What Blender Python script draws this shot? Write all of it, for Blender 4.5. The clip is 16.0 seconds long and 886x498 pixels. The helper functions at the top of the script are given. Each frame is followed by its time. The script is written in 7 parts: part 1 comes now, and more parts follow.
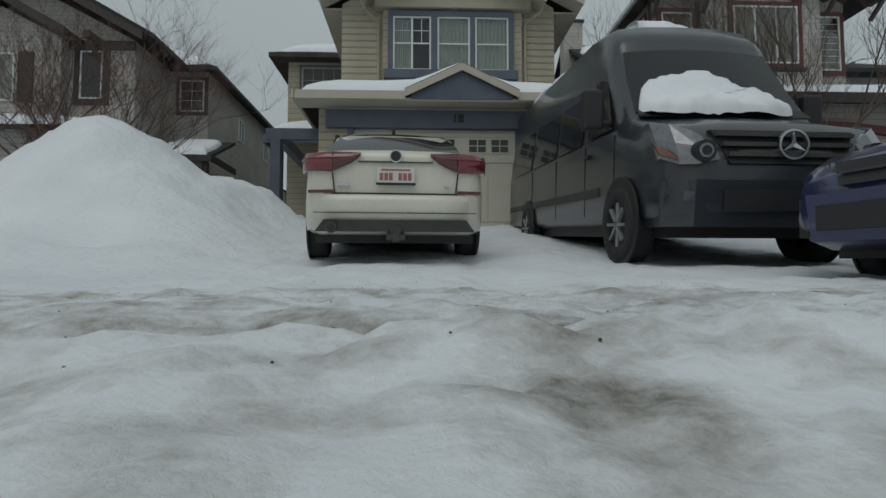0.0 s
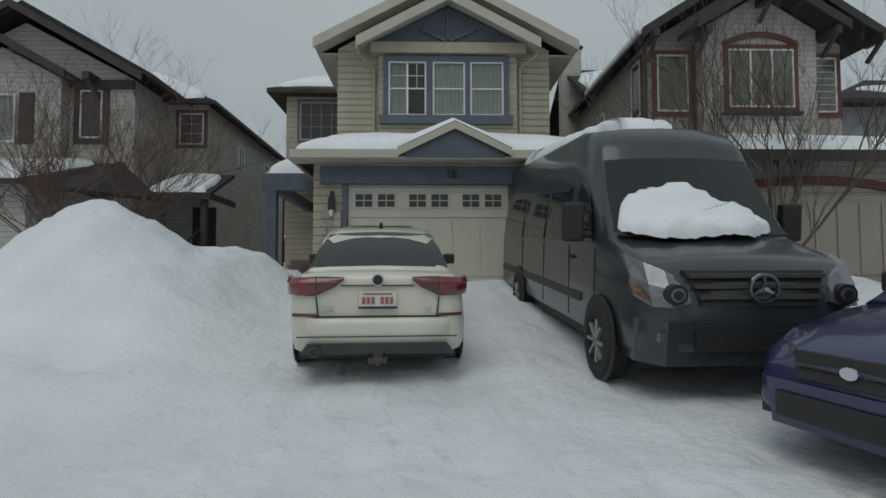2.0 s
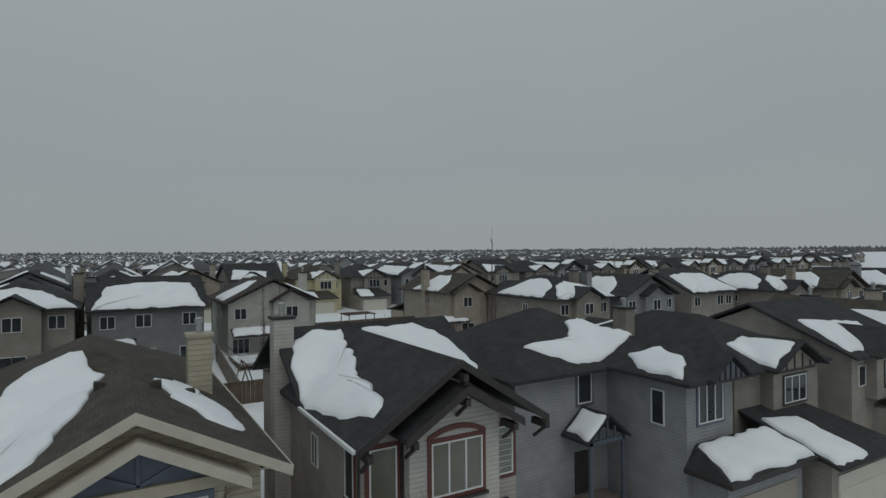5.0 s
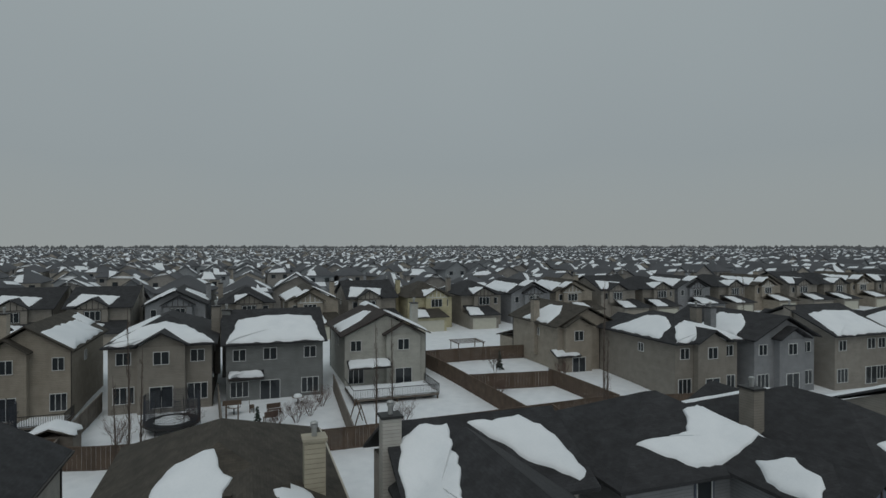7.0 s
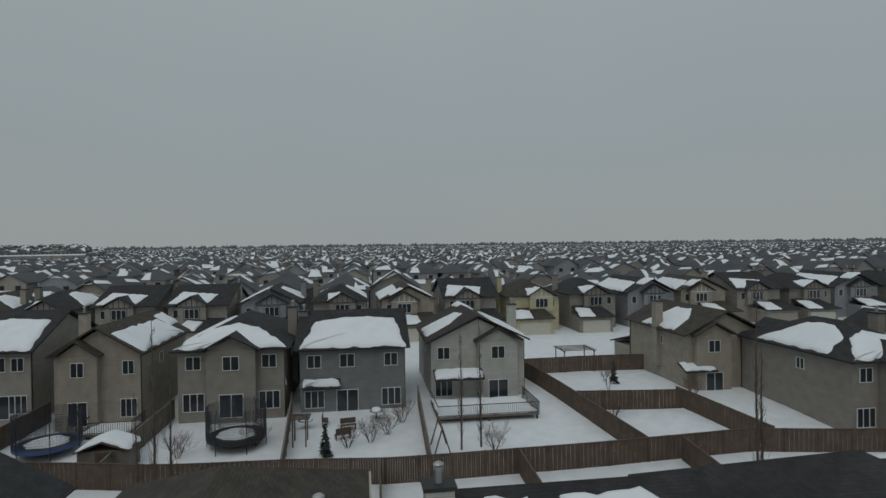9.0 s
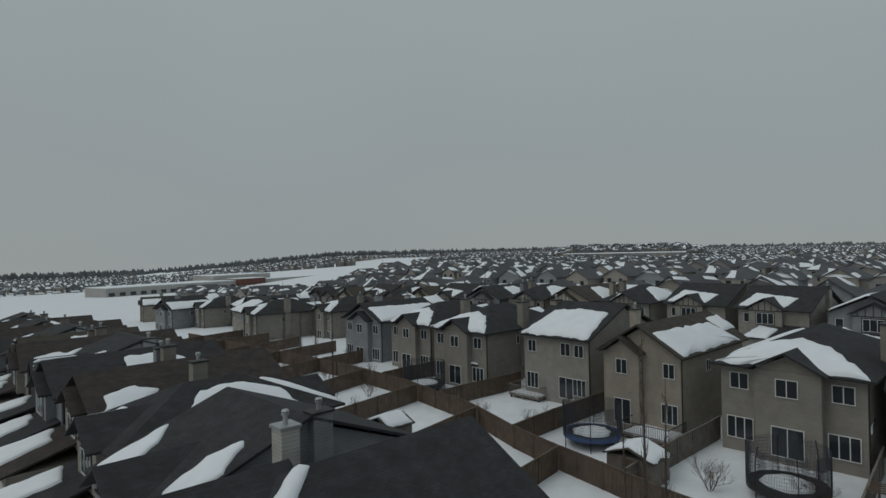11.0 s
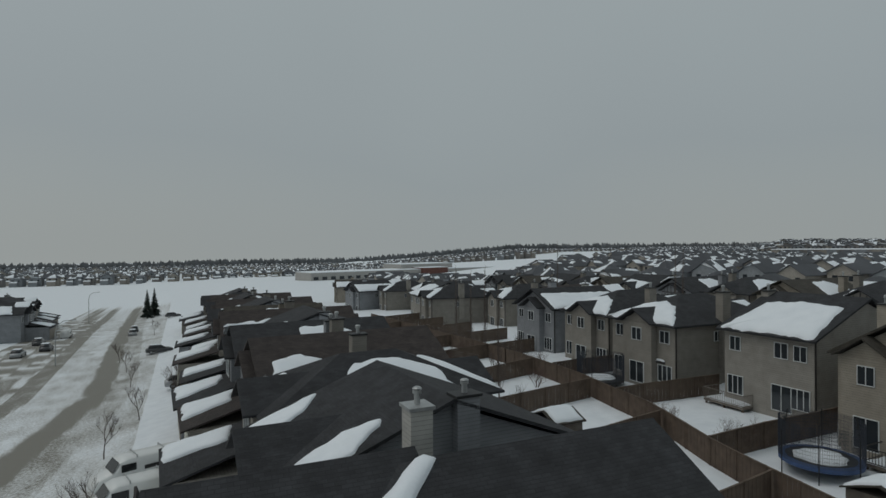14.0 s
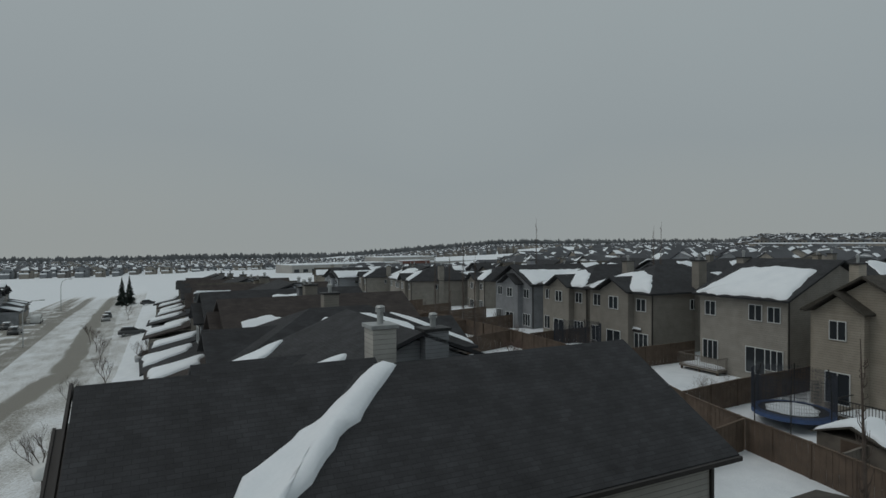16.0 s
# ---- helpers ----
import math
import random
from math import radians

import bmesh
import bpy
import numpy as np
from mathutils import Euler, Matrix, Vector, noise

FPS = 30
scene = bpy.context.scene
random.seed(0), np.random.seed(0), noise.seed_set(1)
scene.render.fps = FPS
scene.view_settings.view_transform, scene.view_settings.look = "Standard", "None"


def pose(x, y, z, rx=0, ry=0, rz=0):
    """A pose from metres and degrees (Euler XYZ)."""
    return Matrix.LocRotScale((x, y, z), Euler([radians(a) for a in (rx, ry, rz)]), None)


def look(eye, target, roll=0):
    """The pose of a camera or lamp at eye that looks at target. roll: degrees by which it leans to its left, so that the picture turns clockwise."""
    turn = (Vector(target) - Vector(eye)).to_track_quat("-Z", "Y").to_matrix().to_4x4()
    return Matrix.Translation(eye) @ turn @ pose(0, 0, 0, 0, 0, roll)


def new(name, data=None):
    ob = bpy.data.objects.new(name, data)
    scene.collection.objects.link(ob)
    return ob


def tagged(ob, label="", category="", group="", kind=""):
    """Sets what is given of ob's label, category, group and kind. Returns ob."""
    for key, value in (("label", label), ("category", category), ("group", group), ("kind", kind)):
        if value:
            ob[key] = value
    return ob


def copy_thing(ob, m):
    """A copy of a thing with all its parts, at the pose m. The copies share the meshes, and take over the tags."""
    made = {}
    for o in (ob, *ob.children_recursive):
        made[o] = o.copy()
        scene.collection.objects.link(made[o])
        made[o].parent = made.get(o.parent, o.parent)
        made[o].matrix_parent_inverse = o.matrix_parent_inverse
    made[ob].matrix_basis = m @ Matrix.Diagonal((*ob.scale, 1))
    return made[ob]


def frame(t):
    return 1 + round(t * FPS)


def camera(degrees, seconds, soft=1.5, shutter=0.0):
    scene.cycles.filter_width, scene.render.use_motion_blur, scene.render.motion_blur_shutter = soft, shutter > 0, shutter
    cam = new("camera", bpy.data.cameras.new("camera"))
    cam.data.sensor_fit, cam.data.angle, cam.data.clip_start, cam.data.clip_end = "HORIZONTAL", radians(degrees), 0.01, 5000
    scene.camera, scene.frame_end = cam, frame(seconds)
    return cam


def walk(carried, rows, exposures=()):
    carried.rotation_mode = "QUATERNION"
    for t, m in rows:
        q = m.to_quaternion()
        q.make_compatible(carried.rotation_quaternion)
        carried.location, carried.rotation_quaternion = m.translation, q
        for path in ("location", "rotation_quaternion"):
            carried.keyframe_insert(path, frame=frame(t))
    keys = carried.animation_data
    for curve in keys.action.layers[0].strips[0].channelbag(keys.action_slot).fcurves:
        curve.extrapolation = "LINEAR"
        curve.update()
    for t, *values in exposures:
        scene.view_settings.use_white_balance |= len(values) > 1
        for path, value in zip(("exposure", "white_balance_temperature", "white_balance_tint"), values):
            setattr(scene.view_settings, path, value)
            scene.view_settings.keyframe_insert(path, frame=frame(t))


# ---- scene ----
# Overcast winter street in a suburb, flown by a small drone: up from the road,
# over the front row of houses, then turning to look down the street.
cam = camera(75.4, 16.0)
PATH = [
    (0, (-0.586, -0.499, -0.586), (-0.512, 1.496, -0.461), -0.0),
    (0.5, (-0.468, -0.594, -0.286), (-0.402, 1.401, -0.165), -0.1),
    (1, (-0.31, -0.688, 0.045), (-0.253, 1.308, 0.158), -0.1),
    (1.5, (-0.282, -0.745, 0.354), (-0.227, 1.252, 0.463), -0.1),
    (2, (-0.299, -0.741, 0.972), (-0.244, 1.256, 1.068), -0.1),
    (2.5, (-0.197, -0.832, 2.964), (-0.131, 1.167, 3.017), -0.2),
    (3, (-0.105, -0.803, 5.624), (0.048, 1.191, 5.641), -0.3),
    (3.5, (-0.159, -0.601, 8.269), (0.183, 1.37, 8.252), -0.2),
    (4, (-0.237, -0.394, 10.623), (0.369, 1.511, 10.589), 0.1),
    (4.5, (-0.278, -0.298, 12.594), (0.624, 1.487, 12.574), -0.0),
    (4.7, (-0.264, -0.386, 13.086), (0.756, 1.335, 13.094), -0.5),
    (6.8, (-0.122, -0.508, 18.582), (0.537, 1.38, 18.574), -0.1),
    (7, (0.045, -0.324, 18.631), (0.697, 1.567, 18.619), -0.0),
    (7.5, (0.541, 0.828, 18.546), (1.179, 2.723, 18.533), -0.1),
    (8, (1.398, 2.553, 18.361), (1.749, 4.522, 18.35), -0.4),
    (8.5, (2.494, 4.958, 18.18), (2.787, 6.936, 18.168), -0.6),
    (9, (3.976, 7.747, 18.196), (4.254, 9.727, 18.176), -0.7),
    (9.5, (4.871, 10.588, 18.199), (4.66, 12.577, 18.183), -0.7),
    (9.7, (4.966, 11.784, 18.17), (4.603, 13.751, 18.157), -1.0),
    (11.8, (5.815, 16.536, 17.864), (4.038, 17.453, 17.868), -0.6),
    (12, (5.769, 16.64, 17.904), (3.976, 17.528, 17.908), -0.5),
    (12.5, (5.078, 17.295, 17.923), (3.263, 18.134, 17.925), -0.5),
    (13, (3.945, 18.21, 17.872), (2.126, 19.042, 17.871), -0.5),
    (13.5, (2.785, 19.057, 17.329), (0.966, 19.888, 17.326), -0.4),
    (14, (2.201, 19.556, 16.399), (0.383, 20.391, 16.391), -0.4),
    (14.5, (2.088, 19.754, 15.527), (0.276, 20.6, 15.514), -0.4),
    (15, (2.024, 20.003, 14.741), (0.22, 20.866, 14.725), -0.3),
    (15.5, (1.976, 20.208, 14.121), (0.177, 21.083, 14.1), -0.3),
    (16, (1.813, 20.378, 13.675), (0.022, 21.267, 13.653), -0.2),
]
UNIT = 0.87  # metres to one unit of the plan below
walk(cam, [(t, look(Vector(eye) * UNIT, Vector(target) * UNIT, roll)) for t, eye, target, roll in PATH],
     [(0.0, 0.18), (1.5, 0.28), (3.0, 0.3), (3.5, 0.3), (4.5, 0.1), (7.0, 0.06), (16.0, 0.06)])

# ---- sky and light: a dull overcast afternoon ----
world = bpy.data.worlds.new("overcast")
scene.world = world
world.use_nodes = True
wn, wl = world.node_tree.nodes, world.node_tree.links
wn.clear()
w_out, w_bg = wn.new("ShaderNodeOutputWorld"), wn.new("ShaderNodeBackground")
w_sky = wn.new("ShaderNodeTexSky")
w_sky.sky_type, w_sky.sun_disc = "NISHITA", False
w_sky.sun_elevation, w_sky.sun_rotation = radians(32), radians(200)
w_sky.air_density, w_sky.dust_density = 1.0, 4.0
w_scale = wn.new("ShaderNodeVectorMath")
w_scale.operation = "SCALE"
w_scale.inputs["Scale"].default_value = 0.06
wl.new(w_sky.outputs[0], w_scale.inputs[0])
w_co, w_noise, w_ramp = wn.new("ShaderNodeTexCoord"), wn.new("ShaderNodeTexNoise"), wn.new("ShaderNodeValToRGB")
w_noise.inputs["Scale"].default_value, w_noise.inputs["Detail"].default_value = 1.6, 2.0
w_sep, w_grad = wn.new("ShaderNodeSeparateXYZ"), wn.new("ShaderNodeMath")
w_grad.operation = "MULTIPLY_ADD"
w_grad.inputs[1].default_value = 0.35
wl.new(w_co.outputs["Generated"], w_noise.inputs["Vector"])
wl.new(w_co.outputs["Generated"], w_sep.inputs[0])
wl.new(w_noise.outputs["Fac"], w_grad.inputs[0])
wl.new(w_sep.outputs["Z"], w_grad.inputs[2])
wl.new(w_grad.outputs[0], w_ramp.inputs["Fac"])
w_ramp.color_ramp.elements[0].position, w_ramp.color_ramp.elements[0].color = 0.12, (0.3, 0.325, 0.322, 1)
w_ramp.color_ramp.elements[1].position, w_ramp.color_ramp.elements[1].color = 0.75, (0.325, 0.37, 0.38, 1)
mid = w_ramp.color_ramp.elements.new(0.32)
mid.color = (0.275, 0.31, 0.322, 1)
w_mix = wn.new("ShaderNodeMix")
w_mix.data_type = "RGBA"
w_mix.inputs[0].default_value = 0.93
wl.new(w_scale.outputs[0], w_mix.inputs[6])
wl.new(w_ramp.outputs["Color"], w_mix.inputs[7])
wl.new(w_mix.outputs[2], w_bg.inputs["Color"])
w_bg.inputs["Strength"].default_value = 1.0
wl.new(w_bg.outputs[0], w_out.inputs[0])
sun = new("sun", bpy.data.lights.new("sun", "SUN"))
sun.data.energy, sun.data.angle, sun.data.color = 0.5, radians(40), (1.0, 0.97, 0.93)
sun.matrix_world = look((0, 0, 60), (15, 35, 0))

# ---- materials ----
def material(name, color, rough=0.8, vary=0.15, scale=3.0, metal=0.0, bump=0.0, fine=40.0, coat=0.0, second=None):
    """A surface whose colour wanders at two scales, with a little relief."""
    m = bpy.data.materials.new(name)
    m.use_nodes = True
    n, l = m.node_tree.nodes, m.node_tree.links
    b = n["Principled BSDF"]
    b.inputs["Roughness"].default_value, b.inputs["Metallic"].default_value = rough, metal
    b.inputs["Coat Weight"].default_value = coat
    b.inputs["Coat Roughness"].default_value = 0.08
    co = n.new("ShaderNodeTexCoord")
    big, small = n.new("ShaderNodeTexNoise"), n.new("ShaderNodeTexNoise")
    big.inputs["Scale"].default_value, big.inputs["Detail"].default_value = scale, 6
    small.inputs["Scale"].default_value, small.inputs["Detail"].default_value = fine, 3
    for t in (big, small):
        l.new(co.outputs["Object"], t.inputs["Vector"])
    add = n.new("ShaderNodeMath")
    add.operation = "MULTIPLY_ADD"
    add.inputs[1].default_value = 0.4
    l.new(small.outputs["Fac"], add.inputs[0])
    l.new(big.outputs["Fac"], add.inputs[2])
    ramp = n.new("ShaderNodeValToRGB")
    lo = second or [c * (1 - vary) for c in color]
    hi = color if second else [min(c * (1 + vary), 1) for c in color]
    ramp.color_ramp.elements[0].position, ramp.color_ramp.elements[0].color = 0.45, (*lo, 1)
    ramp.color_ramp.elements[1].position, ramp.color_ramp.elements[1].color = 0.95, (*hi, 1)
    l.new(add.outputs[0], ramp.inputs["Fac"])
    l.new(ramp.outputs["Color"], b.inputs["Base Color"])
    if bump:
        bp = n.new("ShaderNodeBump")
        bp.inputs["Strength"].default_value, bp.inputs["Distance"].default_value = bump, 0.02
        l.new(small.outputs["Fac"], bp.inputs["Height"])
        l.new(bp.outputs["Normal"], b.inputs["Normal"])
    return m


def coursed(name, color, step, width=0.0, vary=0.15, rough=0.85, depth=0.02, dark=0.55):
    """Laps or shingles that run level along a face: rows of the given height from the UV map, in metres."""
    m = material(name, color, rough, vary, 1.2, fine=25.0)
    n, l = m.node_tree.nodes, m.node_tree.links
    b = n["Principled BSDF"]
    base = b.inputs["Base Color"].links[0].from_socket
    uv = n.new("ShaderNodeUVMap")
    tex = n.new("ShaderNodeTexBrick")
    tex.inputs["Scale"].default_value = 1.0
    tex.inputs["Row Height"].default_value = step
    tex.inputs["Brick Width"].default_value = width or 400.0
    tex.inputs["Mortar Size"].default_value = min(step * 0.06, 0.012)
    tex.inputs["Mortar Smooth"].default_value = 0.4
    tex.inputs["Color1"].default_value = (1, 1, 1, 1)
    tex.inputs["Color2"].default_value = (0.72, 0.72, 0.72, 1) if width else (0.93, 0.93, 0.93, 1)
    tex.inputs["Mortar"].default_value = (dark, dark, dark, 1)
    l.new(uv.outputs[0], tex.inputs["Vector"])
    mix = n.new("ShaderNodeMix")
    mix.data_type, mix.blend_type = "RGBA", "MULTIPLY"
    mix.inputs[0].default_value = 1.0
    l.new(base, mix.inputs[6])
    l.new(tex.outputs["Color"], mix.inputs[7])
    l.new(mix.outputs[2], b.inputs["Base Color"])
    bp = n.new("ShaderNodeBump")
    bp.inputs["Strength"].default_value, bp.inputs["Distance"].default_value = 0.7, depth
    bp.invert = True
    l.new(tex.outputs["Fac"], bp.inputs["Height"])
    l.new(bp.outputs["Normal"], b.inputs["Normal"])
    return m


def glass(name, tint=(0.03, 0.035, 0.04), rough=0.06):
    m = bpy.data.materials.new(name)
    m.use_nodes = True
    b = m.node_tree.nodes["Principled BSDF"]
    b.inputs["Base Color"].default_value = (*tint, 1)
    b.inputs["Roughness"].default_value = rough
    b.inputs["Specular IOR Level"].default_value = 0.5
    return m


def clear_glass(name):
    m = bpy.data.materials.new(name)
    m.use_nodes = True
    n, l = m.node_tree.nodes, m.node_tree.links
    n.clear()
    out, mix, tr, gl, lw = (n.new("ShaderNode" + k) for k in ("OutputMaterial", "MixShader", "BsdfTransparent", "BsdfGlossy", "Fresnel"))
    gl.inputs["Roughness"].default_value = 0.03
    tr.inputs["Color"].default_value = (0.82, 0.86, 0.86, 1)
    lw.inputs["IOR"].default_value = 1.5
    l.new(lw.outputs[0], mix.inputs[0])
    l.new(tr.outputs[0], mix.inputs[1])
    l.new(gl.outputs[0], mix.inputs[2])
    l.new(mix.outputs[0], out.inputs[0])
    return m


SNOW = material("snow", (0.83, 0.865, 0.9), 0.7, 0.0, 0.8, bump=0.3, fine=9.0, second=(0.75, 0.79, 0.83))
ROOF_BLACK = coursed("black_shingles", (0.036, 0.037, 0.041), 0.14, 0.32, 0.35, 0.9)
ROOF_BROWN = coursed("brown_shingles", (0.066, 0.058, 0.047), 0.14, 0.32, 0.35, 0.9)
ROOF_RED = coursed("dark_brown_shingles", (0.05, 0.04, 0.037), 0.14, 0.32, 0.35, 0.9)
SIDING_CREAM = coursed("cream_siding", (0.42, 0.385, 0.3), 0.2)
SIDING_TAUPE = coursed("taupe_siding", (0.37, 0.345, 0.315), 0.16)
SIDING_STONE = coursed("stone_grey_siding", (0.46, 0.45, 0.42), 0.16)
SIDING_WARM = coursed("warm_grey_siding", (0.3, 0.28, 0.25), 0.16)
SIDING_DUSK = coursed("dusky_taupe_siding", (0.27, 0.25, 0.22), 0.16)
SIDING_GREY = coursed("grey_siding", (0.26, 0.27, 0.285), 0.16)
SIDING_BLUEGREY = coursed("blue_grey_siding", (0.19, 0.2, 0.2), 0.16)
SIDING_TAN = coursed("tan_siding", (0.33, 0.295, 0.245), 0.16)
SIDING_PALE = coursed("pale_siding", (0.43, 0.43, 0.395), 0.16)
SIDING_YELLOW = coursed("yellow_siding", (0.52, 0.48, 0.32), 0.16)
BLUE_TRIM = material("slate_blue_paint", (0.088, 0.106, 0.14), 0.65, 0.15, 2.0)
CREAM_TRIM = material("cream_paint", (0.45, 0.425, 0.36), 0.6, 0.1, 2.0)
TAN_TRIM = material("tan_paint", (0.36, 0.33, 0.26), 0.6, 0.1, 2.0)
WHITE_TRIM = material("white_vinyl", (0.66, 0.68, 0.68), 0.5, 0.06, 2.0)
DARK_TRIM = material("dark_brown_paint", (0.03, 0.026, 0.025), 0.6, 0.2, 2.0)
RED_TRIM = material("oxblood_paint", (0.11, 0.035, 0.03), 0.6, 0.2, 2.0)
DOOR_CREAM = material("cream_garage_door_paint", (0.5, 0.49, 0.42), 0.5, 0.07, 1.5)
DOOR_TAUPE = material("taupe_garage_door_paint", (0.3, 0.27, 0.23), 0.5, 0.07, 1.5)
STONE = material("ledge_stone", (0.36, 0.33, 0.28), 0.9, 0.35, 1.7, bump=0.6, fine=12.0)
GLASS = glass("window_glass")
PANE = clear_glass("clear_pane")
ROOM = material("dim_room", (0.025, 0.027, 0.03), 0.9, 0.2, 1.0)
CURTAIN = material("pale_curtain", (0.5, 0.52, 0.48), 0.9, 0.12, 4.0)
BLIND = material("beige_blind", (0.34, 0.29, 0.22), 0.8, 0.1, 2.0)
METAL = material("galvanised_flue", (0.42, 0.43, 0.43), 0.45, 0.15, 4.0, metal=0.7)
BLACK = material("black_plastic", (0.02, 0.02, 0.021), 0.55, 0.2, 5.0)
FENCE = material("weathered_cedar", (0.105, 0.075, 0.055), 0.85, 0.3, 1.5, bump=0.3, fine=18.0)
FENCE_GREY = material("grey_weathered_boards", (0.16, 0.14, 0.12), 0.85, 0.3, 1.5, bump=0.3, fine=18.0)
BARK = material("bare_bark", (0.1, 0.078, 0.066), 0.9, 0.3, 6.0)
BARK_RED = material("reddish_twigs", (0.11, 0.07, 0.058), 0.9, 0.3, 6.0)
NEEDLES = material("spruce_needles", (0.02, 0.032, 0.026), 0.9, 0.4, 3.0)


# ---- mesh building ----
def placed(ob):
    up = placed(ob.parent) @ ob.matrix_parent_inverse if ob.parent else Matrix()
    return up @ ob.matrix_basis


class Mesh:
    """Collects corners and faces; build() links them as one object with a UV map in metres."""

    def __init__(self):
        self.v, self.f = [], []

    def add(self, verts, faces):
        k = len(self.v)
        self.v += [tuple(p) for p in verts]
        self.f += [tuple(i + k for i in face) for face in faces]
        return self

    def box(self, x0, x1, y0, y1, z0, z1):
        p = [(x, y, z) for z in (z0, z1) for y in (y0, y1) for x in (x0, x1)]
        return self.add(p, [(0, 2, 3, 1), (4, 5, 7, 6), (0, 1, 5, 4), (2, 6, 7, 3), (0, 4, 6, 2), (1, 3, 7, 5)])

    def ring(self, w0, w1, h0, h1, e, y0, y1):
        """A rectangular frame of width e in the x-z plane, from y0 to y1: one closed piece."""
        o = [(w0, h0), (w1, h0), (w1, h1), (w0, h1)]
        i = [(w0 + e, h0 + e), (w1 - e, h0 + e), (w1 - e, h1 - e), (w0 + e, h1 - e)]
        p = [(x, y, z) for y in (y0, y1) for r in (o, i) for x, z in r]
        f = []
        for k in range(4):
            q = (k + 1) % 4
            f += [(k, q, 4 + q, 4 + k), (8 + q, 8 + k, 12 + k, 12 + q), (q, k, 8 + k, 8 + q), (4 + k, 4 + q, 12 + q, 12 + k)]
        return self.add(p, f)

    def bar(self, a, b, w, h):
        """A beam of width w and height h from a to b."""
        a, b = Vector(a), Vector(b)
        d = (b - a).normalized()
        side = d.cross(Vector((0, 0, 1)))
        side = (side if side.length > 1e-3 else Vector((1, 0, 0))).normalized()
        up = side.cross(d)
        p = [c + side * sx * w / 2 + up * sz * h / 2 for c in (a, b) for sz in (-1, 1) for sx in (-1, 1)]
        return self.add(p, [(0, 2, 3, 1), (4, 5, 7, 6), (0, 1, 5, 4), (2, 6, 7, 3), (0, 4, 6, 2), (1, 3, 7, 5)])

    def prism(self, ring, shift):
        """A closed solid: a ring of corners and its copy moved by shift."""
        n, s = len(ring), Vector(shift)
        top = [Vector(p) for p in ring]
        faces = [tuple(range(n - 1, -1, -1)), tuple(range(n, 2 * n))]
        faces += [(i, (i + 1) % n, n + (i + 1) % n, n + i) for i in range(n)]
        return self.add(top + [p + s for p in top], faces)

    def tube(self, pts, radii, sides=5):
        k, pts = len(self.v), [Vector(p) for p in pts]
        for i, p in enumerate(pts):
            d = (pts[min(i + 1, len(pts) - 1)] - pts[max(i - 1, 0)]).normalized()
            a = d.cross(Vector((0.31, 0.77, 0.55))).normalized()
            b = d.cross(a)
            for j in range(sides):
                t = 2 * math.pi * j / sides
                self.v.append(tuple(p + (a * math.cos(t) + b * math.sin(t)) * radii[i]))
        for i in range(len(pts) - 1):
            for j in range(sides):
                q = (j + 1) % sides
                self.f.append((k + i * sides + j, k + i * sides + q, k + (i + 1) * sides + q, k + (i + 1) * sides + j))
        self.f.append(tuple(k + j for j in range(sides - 1, -1, -1)))
        self.f.append(tuple(k + (len(pts) - 1) * sides + j for j in range(sides)))
        return self

    def disc_y(self, c, r, y0, y1, sides=20, r2=None):
        """A drum with its axis along y."""
        r2 = r if r2 is None else r2
        a = [(c[0] + math.cos(2 * math.pi * i / sides), c[1] + math.sin(2 * math.pi * i / sides)) for i in range(sides)]
        p = [(c[0] + (x - c[0]) * r, y0, c[1] + (z - c[1]) * r) for x, z in a] + [(c[0] + (x - c[0]) * r2, y1, c[1] + (z - c[1]) * r2) for x, z in a]
        n = sides
        return self.add(p, [tuple(range(n)), tuple(range(2 * n - 1, n - 1, -1))] + [(i, n + i, n + (i + 1) % n, (i + 1) % n) for i in range(n)])

    def lumpy(self, amount, scale):
        self.v = [(p[0], p[1], p[2] + amount * noise.noise(Vector(p) * scale)) for p in self.v]
        return self

    def moved(self, m):
        self.v = [tuple(m @ Vector(p)) for p in self.v]
        return self

    def data(self, name, mat, smooth=False):
        me = bpy.data.meshes.new(name)
        me.from_pydata(self.v, [], self.f)
        for one in mat if isinstance(mat, (list, tuple)) else [mat]:
            me.materials.append(one)
        uv = me.uv_layers.new(name="UVMap")
        vs = me.vertices
        flat = []
        for poly in me.polygons:
            n = poly.normal
            if abs(n.z) > 0.995:
                a, b = Vector((1, 0, 0)), Vector((0, 1, 0))
            else:
                a = Vector((-n.y, n.x, 0)).normalized()
                b = n.cross(a)
            for i in poly.vertices:
                p = vs[i].co
                flat += [p.dot(a), p.dot(b)]
        uv.data.foreach_set("uv", flat)
        if smooth:
            me.polygons.foreach_set("use_smooth", [True] * len(me.polygons))
        me.update()
        return me

    def build(self, name, mat, parent=None, label="", smooth=False):
        ob = new(name, self.data(name, mat, smooth))
        if parent:
            ob.parent = parent
            ob.matrix_parent_inverse = placed(parent).inverted()
        if label:
            ob["label"] = label
        return ob


def thing(name, x, y, z, label, category, group="", turn=0.0, kind=""):
    ob = new(name)
    ob.empty_display_size = 0.2
    ob.matrix_basis = pose(x, y, z, 0, 0, turn)
    return tagged(ob, label, category, group, kind)


def part(name, mesh, mat, parent, label="", smooth=False):
    return mesh.build(name, mat, parent, label, smooth)


def soften(ob, width=0.02, segments=2, angle=35):
    b = ob.modifiers.new("bevel", "BEVEL")
    b.width, b.segments, b.limit_method, b.angle_limit = width, segments, "ANGLE", radians(angle)
    return ob


